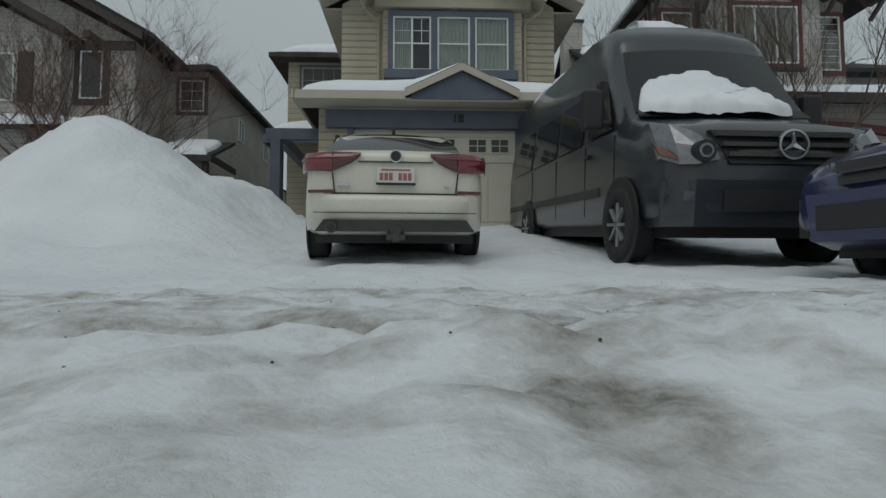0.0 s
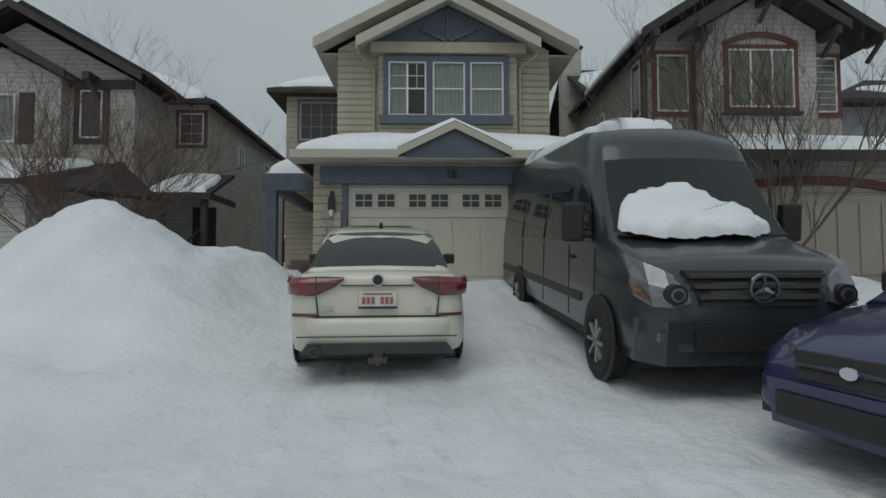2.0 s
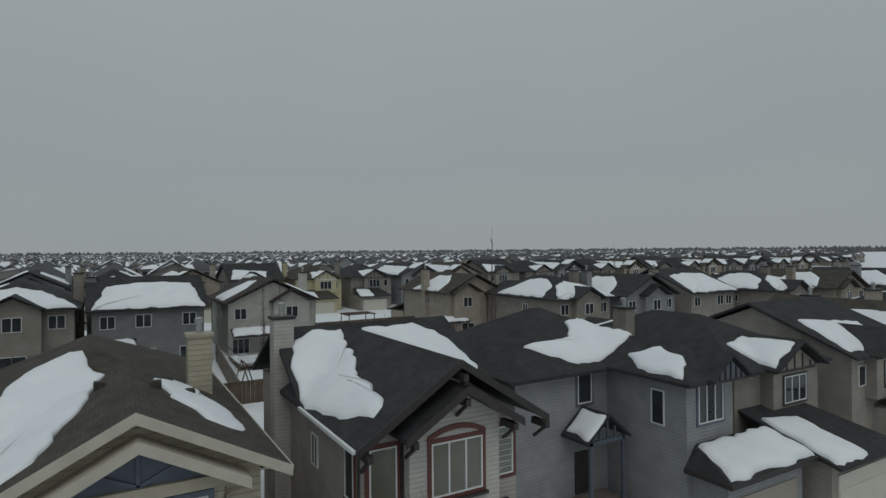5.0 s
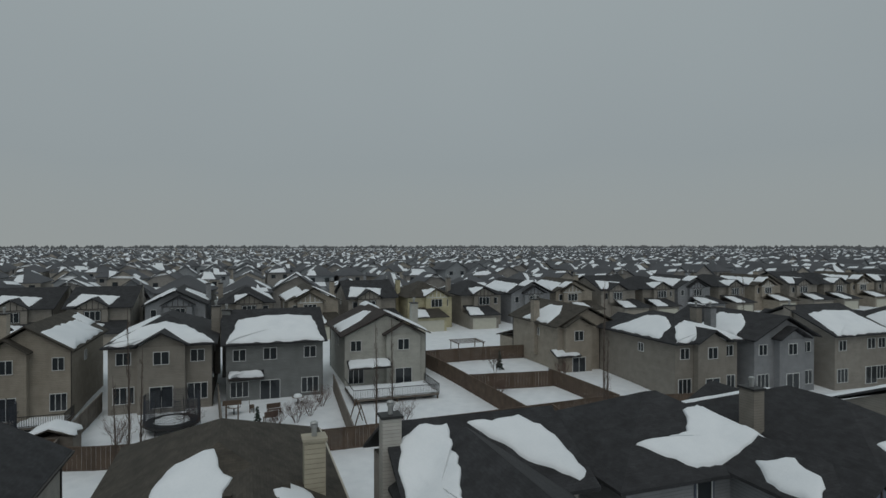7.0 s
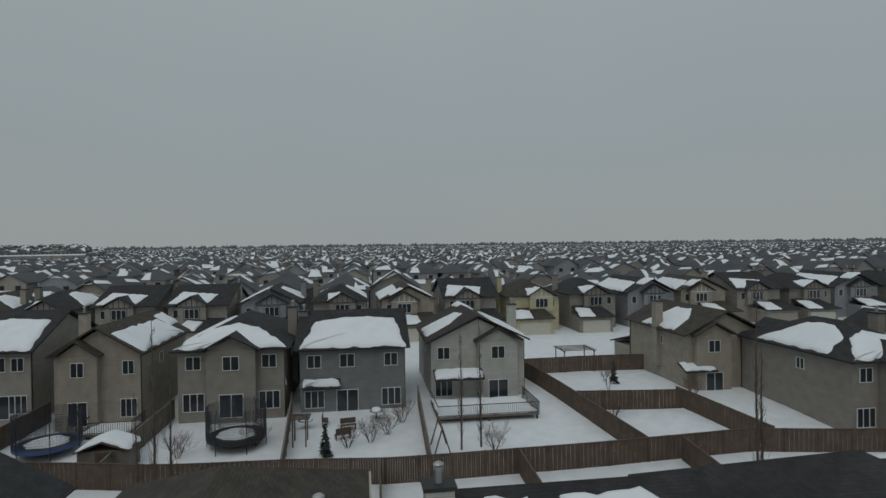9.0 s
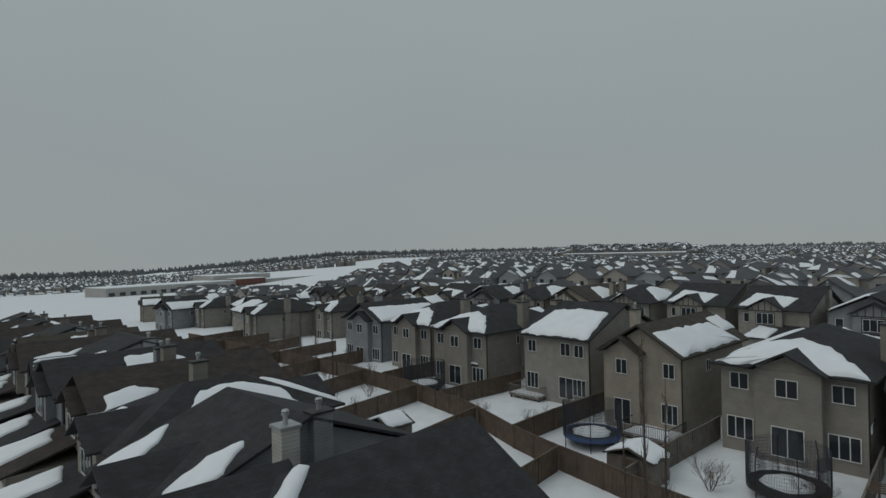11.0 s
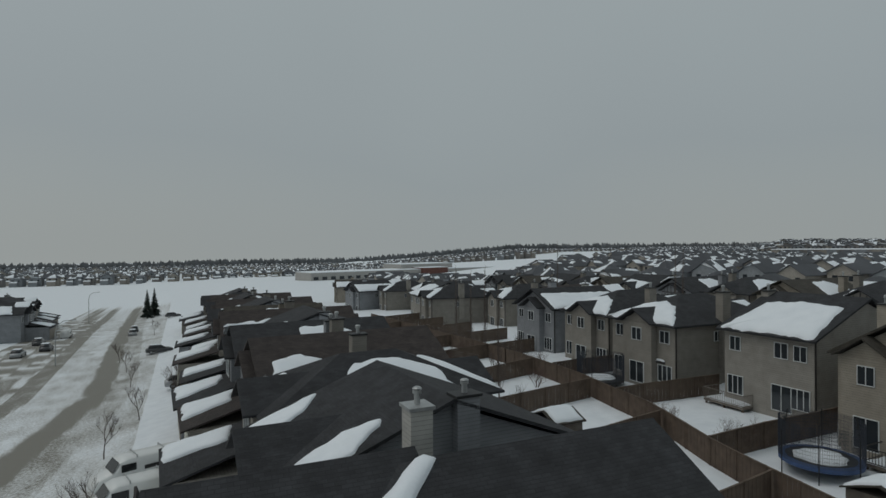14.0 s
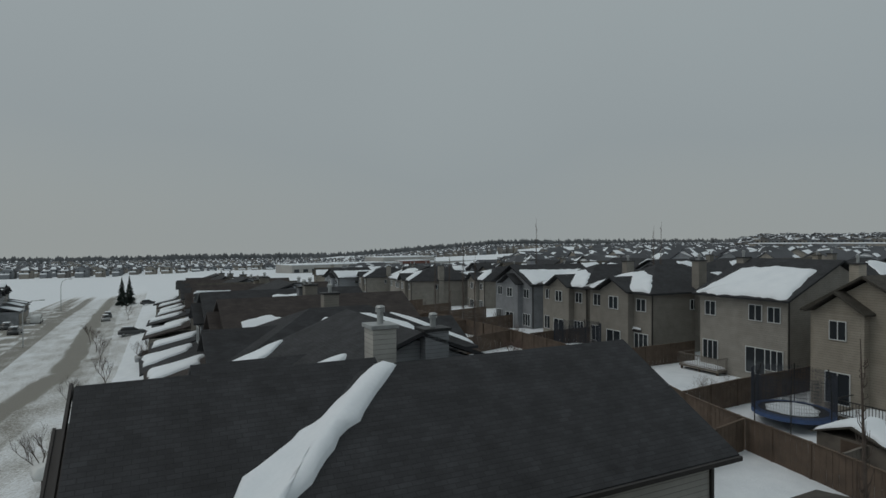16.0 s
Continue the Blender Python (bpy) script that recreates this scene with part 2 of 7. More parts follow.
def wall_frame(origin, face):
    """Axes on a wall: u along it (to the right as seen from outside), v up, w outwards."""
    turn = {"s": 0, "e": 90, "n": 180, "w": 270}[face]
    return Matrix.Translation(origin) @ Matrix.Rotation(radians(turn), 4, "Z")


def window(parent, origin, face, w, h, frame=WHITE_TRIM, trim=None, tw=0.12, cols=2, grid=(), fill="dark", sill=None, depth=0.07):
    """A window on a wall: origin is the middle of its foot. Seen from outside, -y is outwards before turning."""
    m = wall_frame(origin, face)
    e = 0.05
    ob = part("window", Mesh().ring(-w / 2, w / 2, 0, h, e, -depth, 0.0).moved(m), frame, parent)
    for i in range(1, cols):
        x = -w / 2 + w * i / cols
        part("mullion", Mesh().box(x - 0.028, x + 0.028, -depth + 0.008, 0.0, e, h - e).moved(m), frame, ob)
    if trim:
        part("casing", Mesh().ring(-w / 2 - tw, w / 2 + tw, -tw, h + tw, tw - 0.004, -depth * 0.7, 0.0).moved(m), trim, ob)
    if sill:
        part("sill", Mesh().box(-w / 2 - tw - 0.05, w / 2 + tw + 0.05, -0.16, 0.0, -tw - 0.09, -tw - 0.004).moved(m), sill, ob)
    for i in range(cols):
        a, b = -w / 2 + w * i / cols + 0.03, -w / 2 + w * (i + 1) / cols - 0.03
        kind = fill[i % len(fill)] if isinstance(fill, (list, tuple)) else fill
        back = {"dark": GLASS, "room": ROOM, "curtain": CURTAIN, "blind": BLIND}[kind]
        if kind == "dark":
            part("pane", Mesh().box(a, b, -depth * 0.45, -depth * 0.3, e, h - e).moved(m), GLASS, ob)
        else:
            part("pane", Mesh().box(a, b, -depth * 0.8, -depth * 0.72, e, h - e).moved(m), PANE, ob).visible_shadow = False
            if kind == "curtain":
                cu, n = Mesh(), 26
                row = [(a + (b - a) * j / n, -depth * 0.25 - 0.014 * math.sin(j * 1.9 + i), 0) for j in range(n + 1)]
                cu.add([(x, y, z) for z in (e, h - e) for x, y, _ in row], [(j, j + 1, n + 2 + j, n + 1 + j) for j in range(n)])
                part("curtain", cu.moved(m), CURTAIN, ob)
            else:
                part("blind" if kind == "blind" else "interior", Mesh().box(a, b, -depth * 0.3, -depth * 0.1, e, h - e).moved(m), back, ob)
        for k in grid:
            if k[0] == i:
                z0 = e + (h - 2 * e) * k[3]
                for j in range(1, k[1]):
                    x = a + (b - a) * j / k[1]
                    part("glazing_bar", Mesh().box(x - 0.008, x + 0.008, -depth * 0.86, -depth * 0.82, z0, h - e).moved(m), frame, ob)
                for j in range(0 if k[3] else 1, k[2]):
                    z = z0 + (h - e - z0) * j / k[2]
                    t = 0.02 if j == 0 else 0.008
                    part("glazing_bar", Mesh().box(a, b, -depth * 0.88, -depth * 0.82, z - t, z + t).moved(m), frame, ob)
    return ob


def slab(mesh, ring, t=0.16):
    """A roof plane: the ring of its upper corners, thickened downwards."""
    up = [Vector(p) for p in ring]
    n = (up[1] - up[0]).cross(up[2] - up[0])
    if n.z < 0:
        up.reverse()
    return mesh.prism([p - Vector((0, 0, t)) for p in up], (0, 0, t))


def gable_roof(mesh, x0, x1, y0, y1, ze, zp, t=0.16):
    """Ridge along y, eaves at x0 and x1: one bent sheet."""
    xm = (x0 + x1) / 2
    return mesh.prism([(x0, y0, ze), (x0, y0, ze - t), (xm, y0, zp - t), (x1, y0, ze - t), (x1, y0, ze), (xm, y0, zp)], (0, y1 - y0, 0))


def cross_gable_roof(mesh, x0, x1, y0, y1, ze, zp, t=0.16):
    """Ridge along x, eaves at y0 and y1."""
    ym = (y0 + y1) / 2
    return mesh.prism([(x0, y0, ze), (x0, ym, zp), (x0, y1, ze), (x0, y1, ze - t), (x0, ym, zp - t), (x0, y0, ze - t)], (x1 - x0, 0, 0))


def hip_roof(mesh, x0, x1, y0, y1, ze, zp, t=0.16):
    w, d = x1 - x0, y1 - y0
    h = min(w, d) / 2
    if d >= w:
        a, b = ((x0 + x1) / 2, y0 + h), ((x0 + x1) / 2, y1 - h)
    else:
        a, b = (x0 + h, (y0 + y1) / 2), (x1 - h, (y0 + y1) / 2)
    c = [(x0, y0, ze), (x1, y0, ze), (x1, y1, ze), (x0, y1, ze)]
    A, B = (*a, zp), (*b, zp)
    low = [(p[0], p[1], ze - t) for p in c]
    if d >= w:
        faces = [(0, 1, 4), (1, 2, 5, 4), (2, 3, 5), (3, 0, 4, 5)]
    else:
        faces = [(0, 1, 5, 4), (1, 2, 5), (2, 3, 4, 5), (3, 0, 4)]
    k = len(mesh.v)
    mesh.add(c + [A, B] + low, faces + [(0, 6, 7, 1), (1, 7, 8, 2), (2, 8, 9, 3), (3, 9, 6, 0), (9, 8, 7, 6)])
    return mesh


def drift(mesh, ring, plane, thick=0.25, seed=1, rings=7, step=0.35, rough=0.12):
    """A soft sheet of snow over a plan outline; plane(x, y) is the height that it lies on."""
    rng = random.Random(seed)
    out = []
    n = len(ring)
    for i in range(n):
        a, b = Vector((*ring[i], 0)), Vector((*ring[(i + 1) % n], 0))
        k = max(2, int((b - a).length / step))
        for j in range(k):
            p = a.lerp(b, j / k)
            q = noise.noise(p * 1.3 + Vector((seed * 3.1, 0, 0))) * rough * 2 + rng.uniform(-1, 1) * rough * 0.25
            out.append(p + (b - a).cross(Vector((0, 0, 1))).normalized() * q)
    c = sum(out, Vector()) / len(out)
    m = len(out)
    verts = [(c.x, c.y, plane(c.x, c.y) + thick)]
    for r in range(1, rings + 1):
        s = 1 - (1 - r / rings) ** 1.7
        for p in out:
            q = c.lerp(p, s)
            hgt = thick * (1 - s ** 5) ** 0.5 * (1 + 0.25 * noise.noise(Vector((q.x, q.y, seed)) * 0.7))
            verts.append((q.x, q.y, plane(q.x, q.y) + (hgt if r < rings else -0.03)))
    faces = [(0, 1 + j, 1 + (j + 1) % m) for j in range(m)]
    for r in range(rings - 1):
        for j in range(m):
            a, b = 1 + r * m + j, 1 + r * m + (j + 1) % m
            faces.append((a, a + m, b + m, b))
    return mesh.add(verts, faces)


def snow_patch(ring, plane, label, thick=0.25, seed=1, step=0.35, rough=0.12, rings=7):
    ob = drift(Mesh(), ring, plane, thick, seed, rings, step, rough).build("roof_snow", SNOW, None, "", True)
    return tagged(ob, label, "snow patch", "snow on roofs")


def tri_plane(p, q, r):
    p, q, r = Vector(p), Vector(q), Vector(r)
    n = (q - p).cross(r - p)
    return lambda x, y: p.z - (n.x * (x - p.x) + n.y * (y - p.y)) / n.z


def chimney(parent, x, y, z0, z1, w, d, mat, cap=BLACK):
    ob = part("chimney", Mesh().box(x - w / 2, x + w / 2, y - d / 2, y + d / 2, z0, z1), mat, parent)
    part("cap", Mesh().box(x - w / 2 - 0.07, x + w / 2 + 0.07, y - d / 2 - 0.07, y + d / 2 + 0.07, z1 + 0.003, z1 + 0.12), cap, ob)
    fl = Mesh().tube([(x, y, z1 + 0.1), (x, y, z1 + 0.55)], [0.11, 0.11], 10).tube([(x, y, z1 + 0.5), (x, y, z1 + 0.62)], [0.16, 0.16], 10)
    fl.tube([(x, y, z1 + 0.66), (x, y, z1 + 0.72)], [0.17, 0.1], 10)
    part("flue", fl, METAL, ob)
    return ob

# ---- ground: one sheet of snow and slush to the horizon ----
def lerp_steps(v, table):
    return float(np.interp(v, [a for a, _ in table], [b for _, b in table]))


def road_middle(x):
    return lerp_steps(x, [(-900, -40), (-260, 3.0), (-182, 4.6), (-134, 6.6), (-82, 8.8), (-66, 7.2), (-50, 5.2), (-22, 1.6), (0, -1.0), (40, -2.5), (900, -10)])


def bump_at(x, y, cx, cy, rx, ry, h):
    d = ((x - cx) / rx) ** 2 + ((y - cy) / ry) ** 2
    return h * math.exp(-d * 1.4)


def wobble(x, y, s, k=0.0):
    return noise.noise(Vector((x * s, y * s, k)))


def fall(x, y):
    """The street drops away to the west; the land to the north-west stays high."""
    d = lerp_steps(x, [(-4500, -82), (-1800, -40), (-800, -22), (-420, -12), (-220, -6.6), (-60, -0.5), (-40, 0.0), (4000, 0.0)])
    return d * min(max((130 - 0.55 * x - y) / (50 - 0.3 * x), 0.0), 1.0) if d else 0.0


def ground_height(x, y):
    """Bare level of snow on the ground."""
    off = road_middle(x) + 1.0
    v = y - off
    z = lerp_steps(v, [(-60, -0.2), (-9, -0.6), (-5, -0.86), (-0.6, -0.77), (2.2, -0.67), (4.5, -0.5), (6.5, -0.32), (10.0, 0.22), (13.6, 0.84), (16, 0.9)]) + fall(x, y)
    z += lerp_steps(y, [(16, 0.0), (36, 0.5), (48, 1.25), (56, 1.75), (66, 2.1), (4000, 2.1)])
    near = math.exp(-((x / 30) ** 4 + ((y - 6) / 22) ** 4))
    if near > 0.01:
        x, y = (x + 0.03) / 1.113, (y + 0.52) / 1.113
        z += near * (0.045 * wobble(x, y, 1.1) + 0.035 * wobble(x, y, 3.3, 4) + 0.02 * wobble(x, y, 8, 7) + 0.012 * wobble(x, y, 19, 8))
        if y < 4.5:
            rough = near * lerp_steps(y, [(2.4, 1.0), (4.5, 0.0)])
            z += rough * (0.01 * abs(wobble(x, y, 7, 61)) + 0.011 * abs(wobble(x, y, 17, 62)) + 0.008 * wobble(x, y, 40, 63))
        # heap shovelled up beside the driveway
        z += bump_at(x, y, -5.35, 9.0, 1.75, 2.3, 2.1) + bump_at(x, y, -3.75, 11.2, 1.0, 2.2, 0.85) + bump_at(x, y, -7.4, 9.6, 1.9, 2.6, 0.85)
        z += bump_at(x, y, -3.6, 7.6, 1.0, 1.6, 0.42) + bump_at(x, y, -8.5, 14.5, 3.2, 3.2, 0.5) + bump_at(x, y, -5.2, 14.5, 1.2, 3.4, 0.46)
        z += bump_at(x, y, -4.6, 5.7, 1.3, 0.9, 0.22) - bump_at(x, y, -4.2, 6.3, 0.5, 0.35, 0.16)
        heap = max(0.0, z - 0.35) if x < -2 else 0.0
        z += min(heap, 0.5) * (0.3 * wobble(x, y, 1.5, 31) + 0.16 * wobble(x, y, 3.6, 32) + 0.07 * wobble(x, y, 9, 33))
        # low ridges beside and before the parked vehicles
        z += bump_at(x, y, 7.4, 9.8, 1.2, 4.4, 0.6) + bump_at(x, y, 4.1, 3.55, 1.1, 0.4, 0.13) + bump_at(x, y, 1.0, 9.0, 0.45, 4.0, 0.1)
        z += bump_at(x, y, 13.5, 11.0, 1.5, 4.0, 0.5)
        # ruts
        for cy, w, h in ((1.42, 0.24, -0.08), (0.98, 0.2, 0.06 + 0.03 * wobble(x, y, 6, 51) + 0.02 * wobble(x, y, 14, 52)), (2.5, 0.4, 0.02), (-1.6, 0.3, -0.05)):
            z += h * math.exp(-(((y - cy + 0.12 * wobble(x, 0, 0.6)) / w) ** 2)) * math.exp(-((x / 25) ** 4))
        for cx in (-1.5, 0.05):
            z -= 0.03 * math.exp(-(((x - cx) / 0.16) ** 2)) * (1 if 2.5 < y < 7 else 0)
    elif v > 4:
        z += 0.12 * wobble(x, y, 0.12)
        if v < 13:
            z += 0.22 * max(0, math.cos(x * 2 * math.pi / 9.9)) + 0.1 * wobble(x, y, 0.5)
    return z


def ground_dirt(x, y):
    """How much brown slush shows through, 0 to 1."""
    u = y - road_middle(x)
    d = 0.0
    if x >= -14:
        x, y = (x + 0.03) / 1.113, (y + 0.52) / 1.113
    if x < -14:
        n1 = wobble(x, y, 0.12)
        d = 1.6 * math.exp(-(((u - 1.0 - 0.5 * n1) / 1.9) ** 4)) * (0.88 + 0.35 * wobble(x, y, 0.35, 3) + 0.25 * wobble(x, y, 1.3, 4))
        shoulder = 0.82 if 2.5 < u < 5.5 else (0.62 if -5.0 < u < -1.0 else ((1.1 if u > -8.5 or wobble(x, u, 0.3, 8) > -0.1 else 0.6) if -20 < u < -6 else 0.66))
        d = max(d, shoulder + 0.28 * wobble(x, y, 0.25, 6) + 0.2 * wobble(x, y, 0.9, 7) if u < 14 else 0)
        d = max(d, 0.95 * max(0, math.cos((x - 1) * 2 * math.pi / 10.2)) ** 12 * (1 if 3 < u < 14 else 0) + 0.15 * n1)
    if x >= -16:
        d = 0.7 * math.exp(-((y - 1.6 + 0.12 * wobble(x, 0, 0.7)) / 0.45) ** 2) * (0.85 + 0.6 * wobble(x, y, 0.8, 2) + 0.55 * wobble(x, y, 3.5, 14) + 0.3 * wobble(x, y, 9, 16))
        d = max(d, 0.66 * math.exp(-((y - 2.5 + 0.2 * wobble(x, 3, 0.5)) / 0.85) ** 2) * (0.75 + 0.6 * wobble(x, y, 1.1, 5) + 0.3 * wobble(x, y, 4, 15)))
        d = max(d, 0.3 * math.exp(-((y - 0.5) / 0.3) ** 2) * (0.55 + wobble(x, y, 1.3, 9)))
        d = max(d, 1.0 * math.exp(-(((x - 4.0) / 1.9) ** 4 + ((y - 2.8) / 1.0) ** 4)) * (0.85 + 0.7 * wobble(x, y, 2.2, 41)))
        d = max(d, 0.5 * math.exp(-(((x - 3.0) / 0.9) ** 4 + ((y - 8.5) / 3.3) ** 4)))
        d = max(d, 0.32 * math.exp(-(((x + 0.75) / 1.0) ** 4 + ((y - 6.6) / 1.2) ** 4)))
        d = max(d, 1.2 * math.exp(-(((x - 9.6) / 2.2) ** 4 + ((y - 10.4) / 2.6) ** 4)) * (0.8 + 0.7 * wobble(x, y, 0.9, 17)))
        for cx in (-1.5, 0.05):
            d = max(d, 0.22 * math.exp(-(((x - cx) / 0.2) ** 2)) * (1 if 2.2 < y < 8 else 0))
        d = max(d, 0.52 + 0.28 * wobble(x, y, 1.6, 21) + 0.34 * wobble(x, y, 5, 22) + 0.24 * wobble(x, y, 12, 24)) if y < 3.2 else max(d, 0.22 * (wobble(x, y, 0.8, 23) + 0.6 + 0.5 * wobble(x, y, 2.6, 26)) if abs(x) < 6 and y < 13 else 0)
        d = max(d, 0.75 * max(0, wobble(x, y, 0.45, 12) * 1.6 - 0.3) * math.exp(-((y - 1.2) / 2.3) ** 4))
    if x < -14 and 3.0 < u < 4.6:
        d = max(d, 0.3 + 0.3 * wobble(x, y, 0.3))
    return min(max(d, 0.0), 1.4)


def grid_line(breaks):
    out = []
    for a, b, s in breaks:
        n = max(1, int(round((b - a) / s)))
        out += [a + (b - a) * i / n for i in range(n)]
    return out + [breaks[-1][1]]


gx = grid_line([(-4500, -800, 370), (-800, -220, 40), (-220, -30, 3.0), (-30, -11, 0.5), (-11, -2.6, 0.12), (-2.6, 2.6, 0.05), (2.6, 9, 0.12), (9, 30, 0.6), (30, 200, 8), (200, 4500, 430)])
gy = grid_line([(-4500, -60, 370), (-60, -14, 4), (-14, -0.8, 0.4), (-0.8, -0.3, 0.08), (-0.3, 2.6, 0.036), (2.6, 4.2, 0.075), (4.2, 16, 0.16), (16, 80, 1.6), (80, 400, 20), (400, 4500, 400)])
g_mesh = Mesh()
g_mesh.v = [(x, y, ground_height(x, y)) for y in gy for x in gx]
nx_ = len(gx)
g_mesh.f = [(j * nx_ + i, j * nx_ + i + 1, (j + 1) * nx_ + i + 1, (j + 1) * nx_ + i) for j in range(len(gy) - 1) for i in range(nx_ - 1)]
ground_mat = material("trodden_snow", (0.85, 0.885, 0.92), 0.55, 0.0, 0.9, bump=0.0, second=(0.73, 0.77, 0.81))
gn, gl_ = ground_mat.node_tree.nodes, ground_mat.node_tree.links
g_b = gn["Principled BSDF"]
g_at = gn.new("ShaderNodeAttribute")
g_at.attribute_name = "dirt"
g_co, g_n1, g_n2 = gn.new("ShaderNodeTexCoord"), gn.new("ShaderNodeTexNoise"), gn.new("ShaderNodeTexNoise")
g_n1.inputs["Scale"].default_value, g_n1.inputs["Detail"].default_value, g_n1.inputs["Roughness"].default_value = 4.5, 10, 0.72
g_n2.inputs["Scale"].default_value, g_n2.inputs["Detail"].default_value = 7, 4
for t_ in (g_n1, g_n2):
    gl_.new(g_co.outputs["Object"], t_.inputs["Vector"])
g_m = gn.new("ShaderNodeMath")
g_m.operation = "MULTIPLY_ADD"
g_m.inputs[1].default_value = 1.7
gl_.new(g_n1.outputs["Fac"], g_m.inputs[0])
gl_.new(g_at.outputs["Fac"], g_m.inputs[2])
g_r = gn.new("ShaderNodeMapRange")
g_r.inputs["From Min"].default_value, g_r.inputs["From Max"].default_value = 1.2, 1.9
gl_.new(g_m.outputs[0], g_r.inputs["Value"])
g_slush = gn.new("ShaderNodeValToRGB")
g_slush.color_ramp.elements[0].color, g_slush.color_ramp.elements[1].color = (0.46, 0.44, 0.39, 1), (0.19, 0.178, 0.15, 1)
gl_.new(g_r.outputs[0], g_slush.inputs["Fac"])
g_mix = gn.new("ShaderNodeMix")
g_mix.data_type = "RGBA"
gl_.new(g_r.outputs[0], g_mix.inputs[0])
gl_.new(g_b.inputs["Base Color"].links[0].from_socket, g_mix.inputs[6])
gl_.new(g_slush.outputs["Color"], g_mix.inputs[7])
gl_.new(g_mix.outputs[2], g_b.inputs["Base Color"])
g_bp = gn.new("ShaderNodeBump")
g_bp.inputs["Strength"].default_value, g_bp.inputs["Distance"].default_value = 0.4, 0.06
gl_.new(g_n2.outputs["Fac"], g_bp.inputs["Height"])
g_bp2 = gn.new("ShaderNodeBump")
g_bp2.inputs["Strength"].default_value, g_bp2.inputs["Distance"].default_value = 0.4, 0.1
gl_.new(g_n1.outputs["Fac"], g_bp2.inputs["Height"])
gl_.new(g_bp.outputs["Normal"], g_bp2.inputs["Normal"])
g_n3 = gn.new("ShaderNodeTexNoise")
g_n3.inputs["Scale"].default_value, g_n3.inputs["Detail"].default_value, g_n3.inputs["Roughness"].default_value = 20, 8, 0.7
gl_.new(g_co.outputs["Object"], g_n3.inputs["Vector"])
g_bp3 = gn.new("ShaderNodeBump")
g_bp3.inputs["Strength"].default_value, g_bp3.inputs["Distance"].default_value = 0.35, 0.04
gl_.new(g_n3.outputs["Fac"], g_bp3.inputs["Height"])
gl_.new(g_bp2.outputs["Normal"], g_bp3.inputs["Normal"])
gl_.new(g_bp3.outputs["Normal"], g_b.inputs["Normal"])
ground = g_mesh.build("ground", ground_mat, None, "", True)
dirt = ground.data.attributes.new("dirt", "FLOAT", "POINT")
dirt.data.foreach_set("value", [ground_dirt(p[0], p[1]) if -300 < p[0] < 40 and -14 < p[1] < 16 else 0.0 for p in g_mesh.v])
tagged(ground, "trodden snow and brown slush over street and yards", "ground", kind="structure")

# ---- the cream and blue house ----
G = 0.86
H1 = thing("house", 0.2, 20.0, G, "cream-sided two-storey house with slate-blue gables and snowy roof", "house", "houses on the near row")
part("wall", Mesh().box(-3.0, 3.42, 16.4, 33.4, G - 0.5, 7.86), SIDING_CREAM, H1)
part("wall", Mesh().box(-5.6, -3.004, 20.75, 33.4, G - 0.5, 7.86), SIDING_CREAM, H1)
part("garage_wall", Mesh().box(-2.95, -2.42, 13.6, 16.396, G - 0.5, 3.95), SIDING_CREAM, H1)
part("garage_wall", Mesh().box(1.88, 3.6, 13.6, 16.396, G - 0.5, 3.95), SIDING_CREAM, H1)
part("garage_wall", Mesh().box(-2.416, 1.876, 13.75, 16.396, G - 0.5, 3.95), SIDING_CREAM, H1)
part("front_roof", gable_roof(Mesh(), -3.62, 4.16, 15.75, 23.6, 7.9, 9.94), ROOF_BROWN, H1)
part("roof", hip_roof(Mesh(), -6.2, 4.12, 20.2, 34.0, 7.92, 10.43), ROOF_BROWN, H1)
# fascias and the two nested gables
for y, xl, xr, ze, zp, name in ((15.72, -3.62, 4.16, 7.9, 9.94, "bargeboard"), (15.5, -2.35, 3.0, 7.86, 9.27, "bargeboard")):
    xm = (xl + xr) / 2
    bb = Mesh()
    for xa in (xl, xr):
        bb.prism([(xa, y, ze - 0.28), (xm, y, zp - 0.28), (xm, y, zp + 0.02), (xa, y, ze + 0.02)], (0, -0.05, 0))
    part(name, bb, CREAM_TRIM, H1)
part("gable_roof", gable_roof(Mesh(), -2.35, 3.0, 15.5, 16.5, 7.85, 9.25, 0.1), CREAM_TRIM, H1)
part("gable_panel", Mesh().prism([(-1.95, 16.1, 7.95), (2.6, 16.1, 7.95), (0.325, 16.1, 9.05)], (0, 0.25, 0)), BLUE_TRIM, H1)
gt = Mesh()
for dx in (-0.85, 0, 0.85):
    gt.bar((0.325, 16.07, 7.98), (0.325 + dx, 16.07, 8.98 - abs(dx) * 0.72), 0.09, 0.09)
part("gable_strut", gt, BLUE_TRIM, H1)
part("gable_beam", Mesh().box(-2.0, 2.65, 15.98, 16.396, 7.62, 7.94), TAN_TRIM, H1)
part("soffit", gable_roof(Mesh(), -3.6, 4.14, 15.76, 16.396, 7.725, 9.765, 0.03), CREAM_TRIM, H1)
part("gable_wall", Mesh().prism([(-3.0, 16.4, 7.864), (3.42, 16.4, 7.864), (0.27, 16.4, 9.62)], (0, 0.2, 0)), SIDING_CREAM, H1)
part("soffit", Mesh().box(-3.6, -3.004, 16.4, 20.7, 7.68, 7.74), CREAM_TRIM, H1)
part("soffit", Mesh().box(3.424, 4.14, 16.4, 33.9, 7.68, 7.74), CREAM_TRIM, H1)
part("gutter", Mesh().box(4.1, 4.22, 15.8, 33.9, 7.76, 7.88), CREAM_TRIM, H1)
part("bay_wall", Mesh().box(-1.75, 2.4, 16.22, 16.396, 4.9, 7.62), SIDING_CREAM, H1)
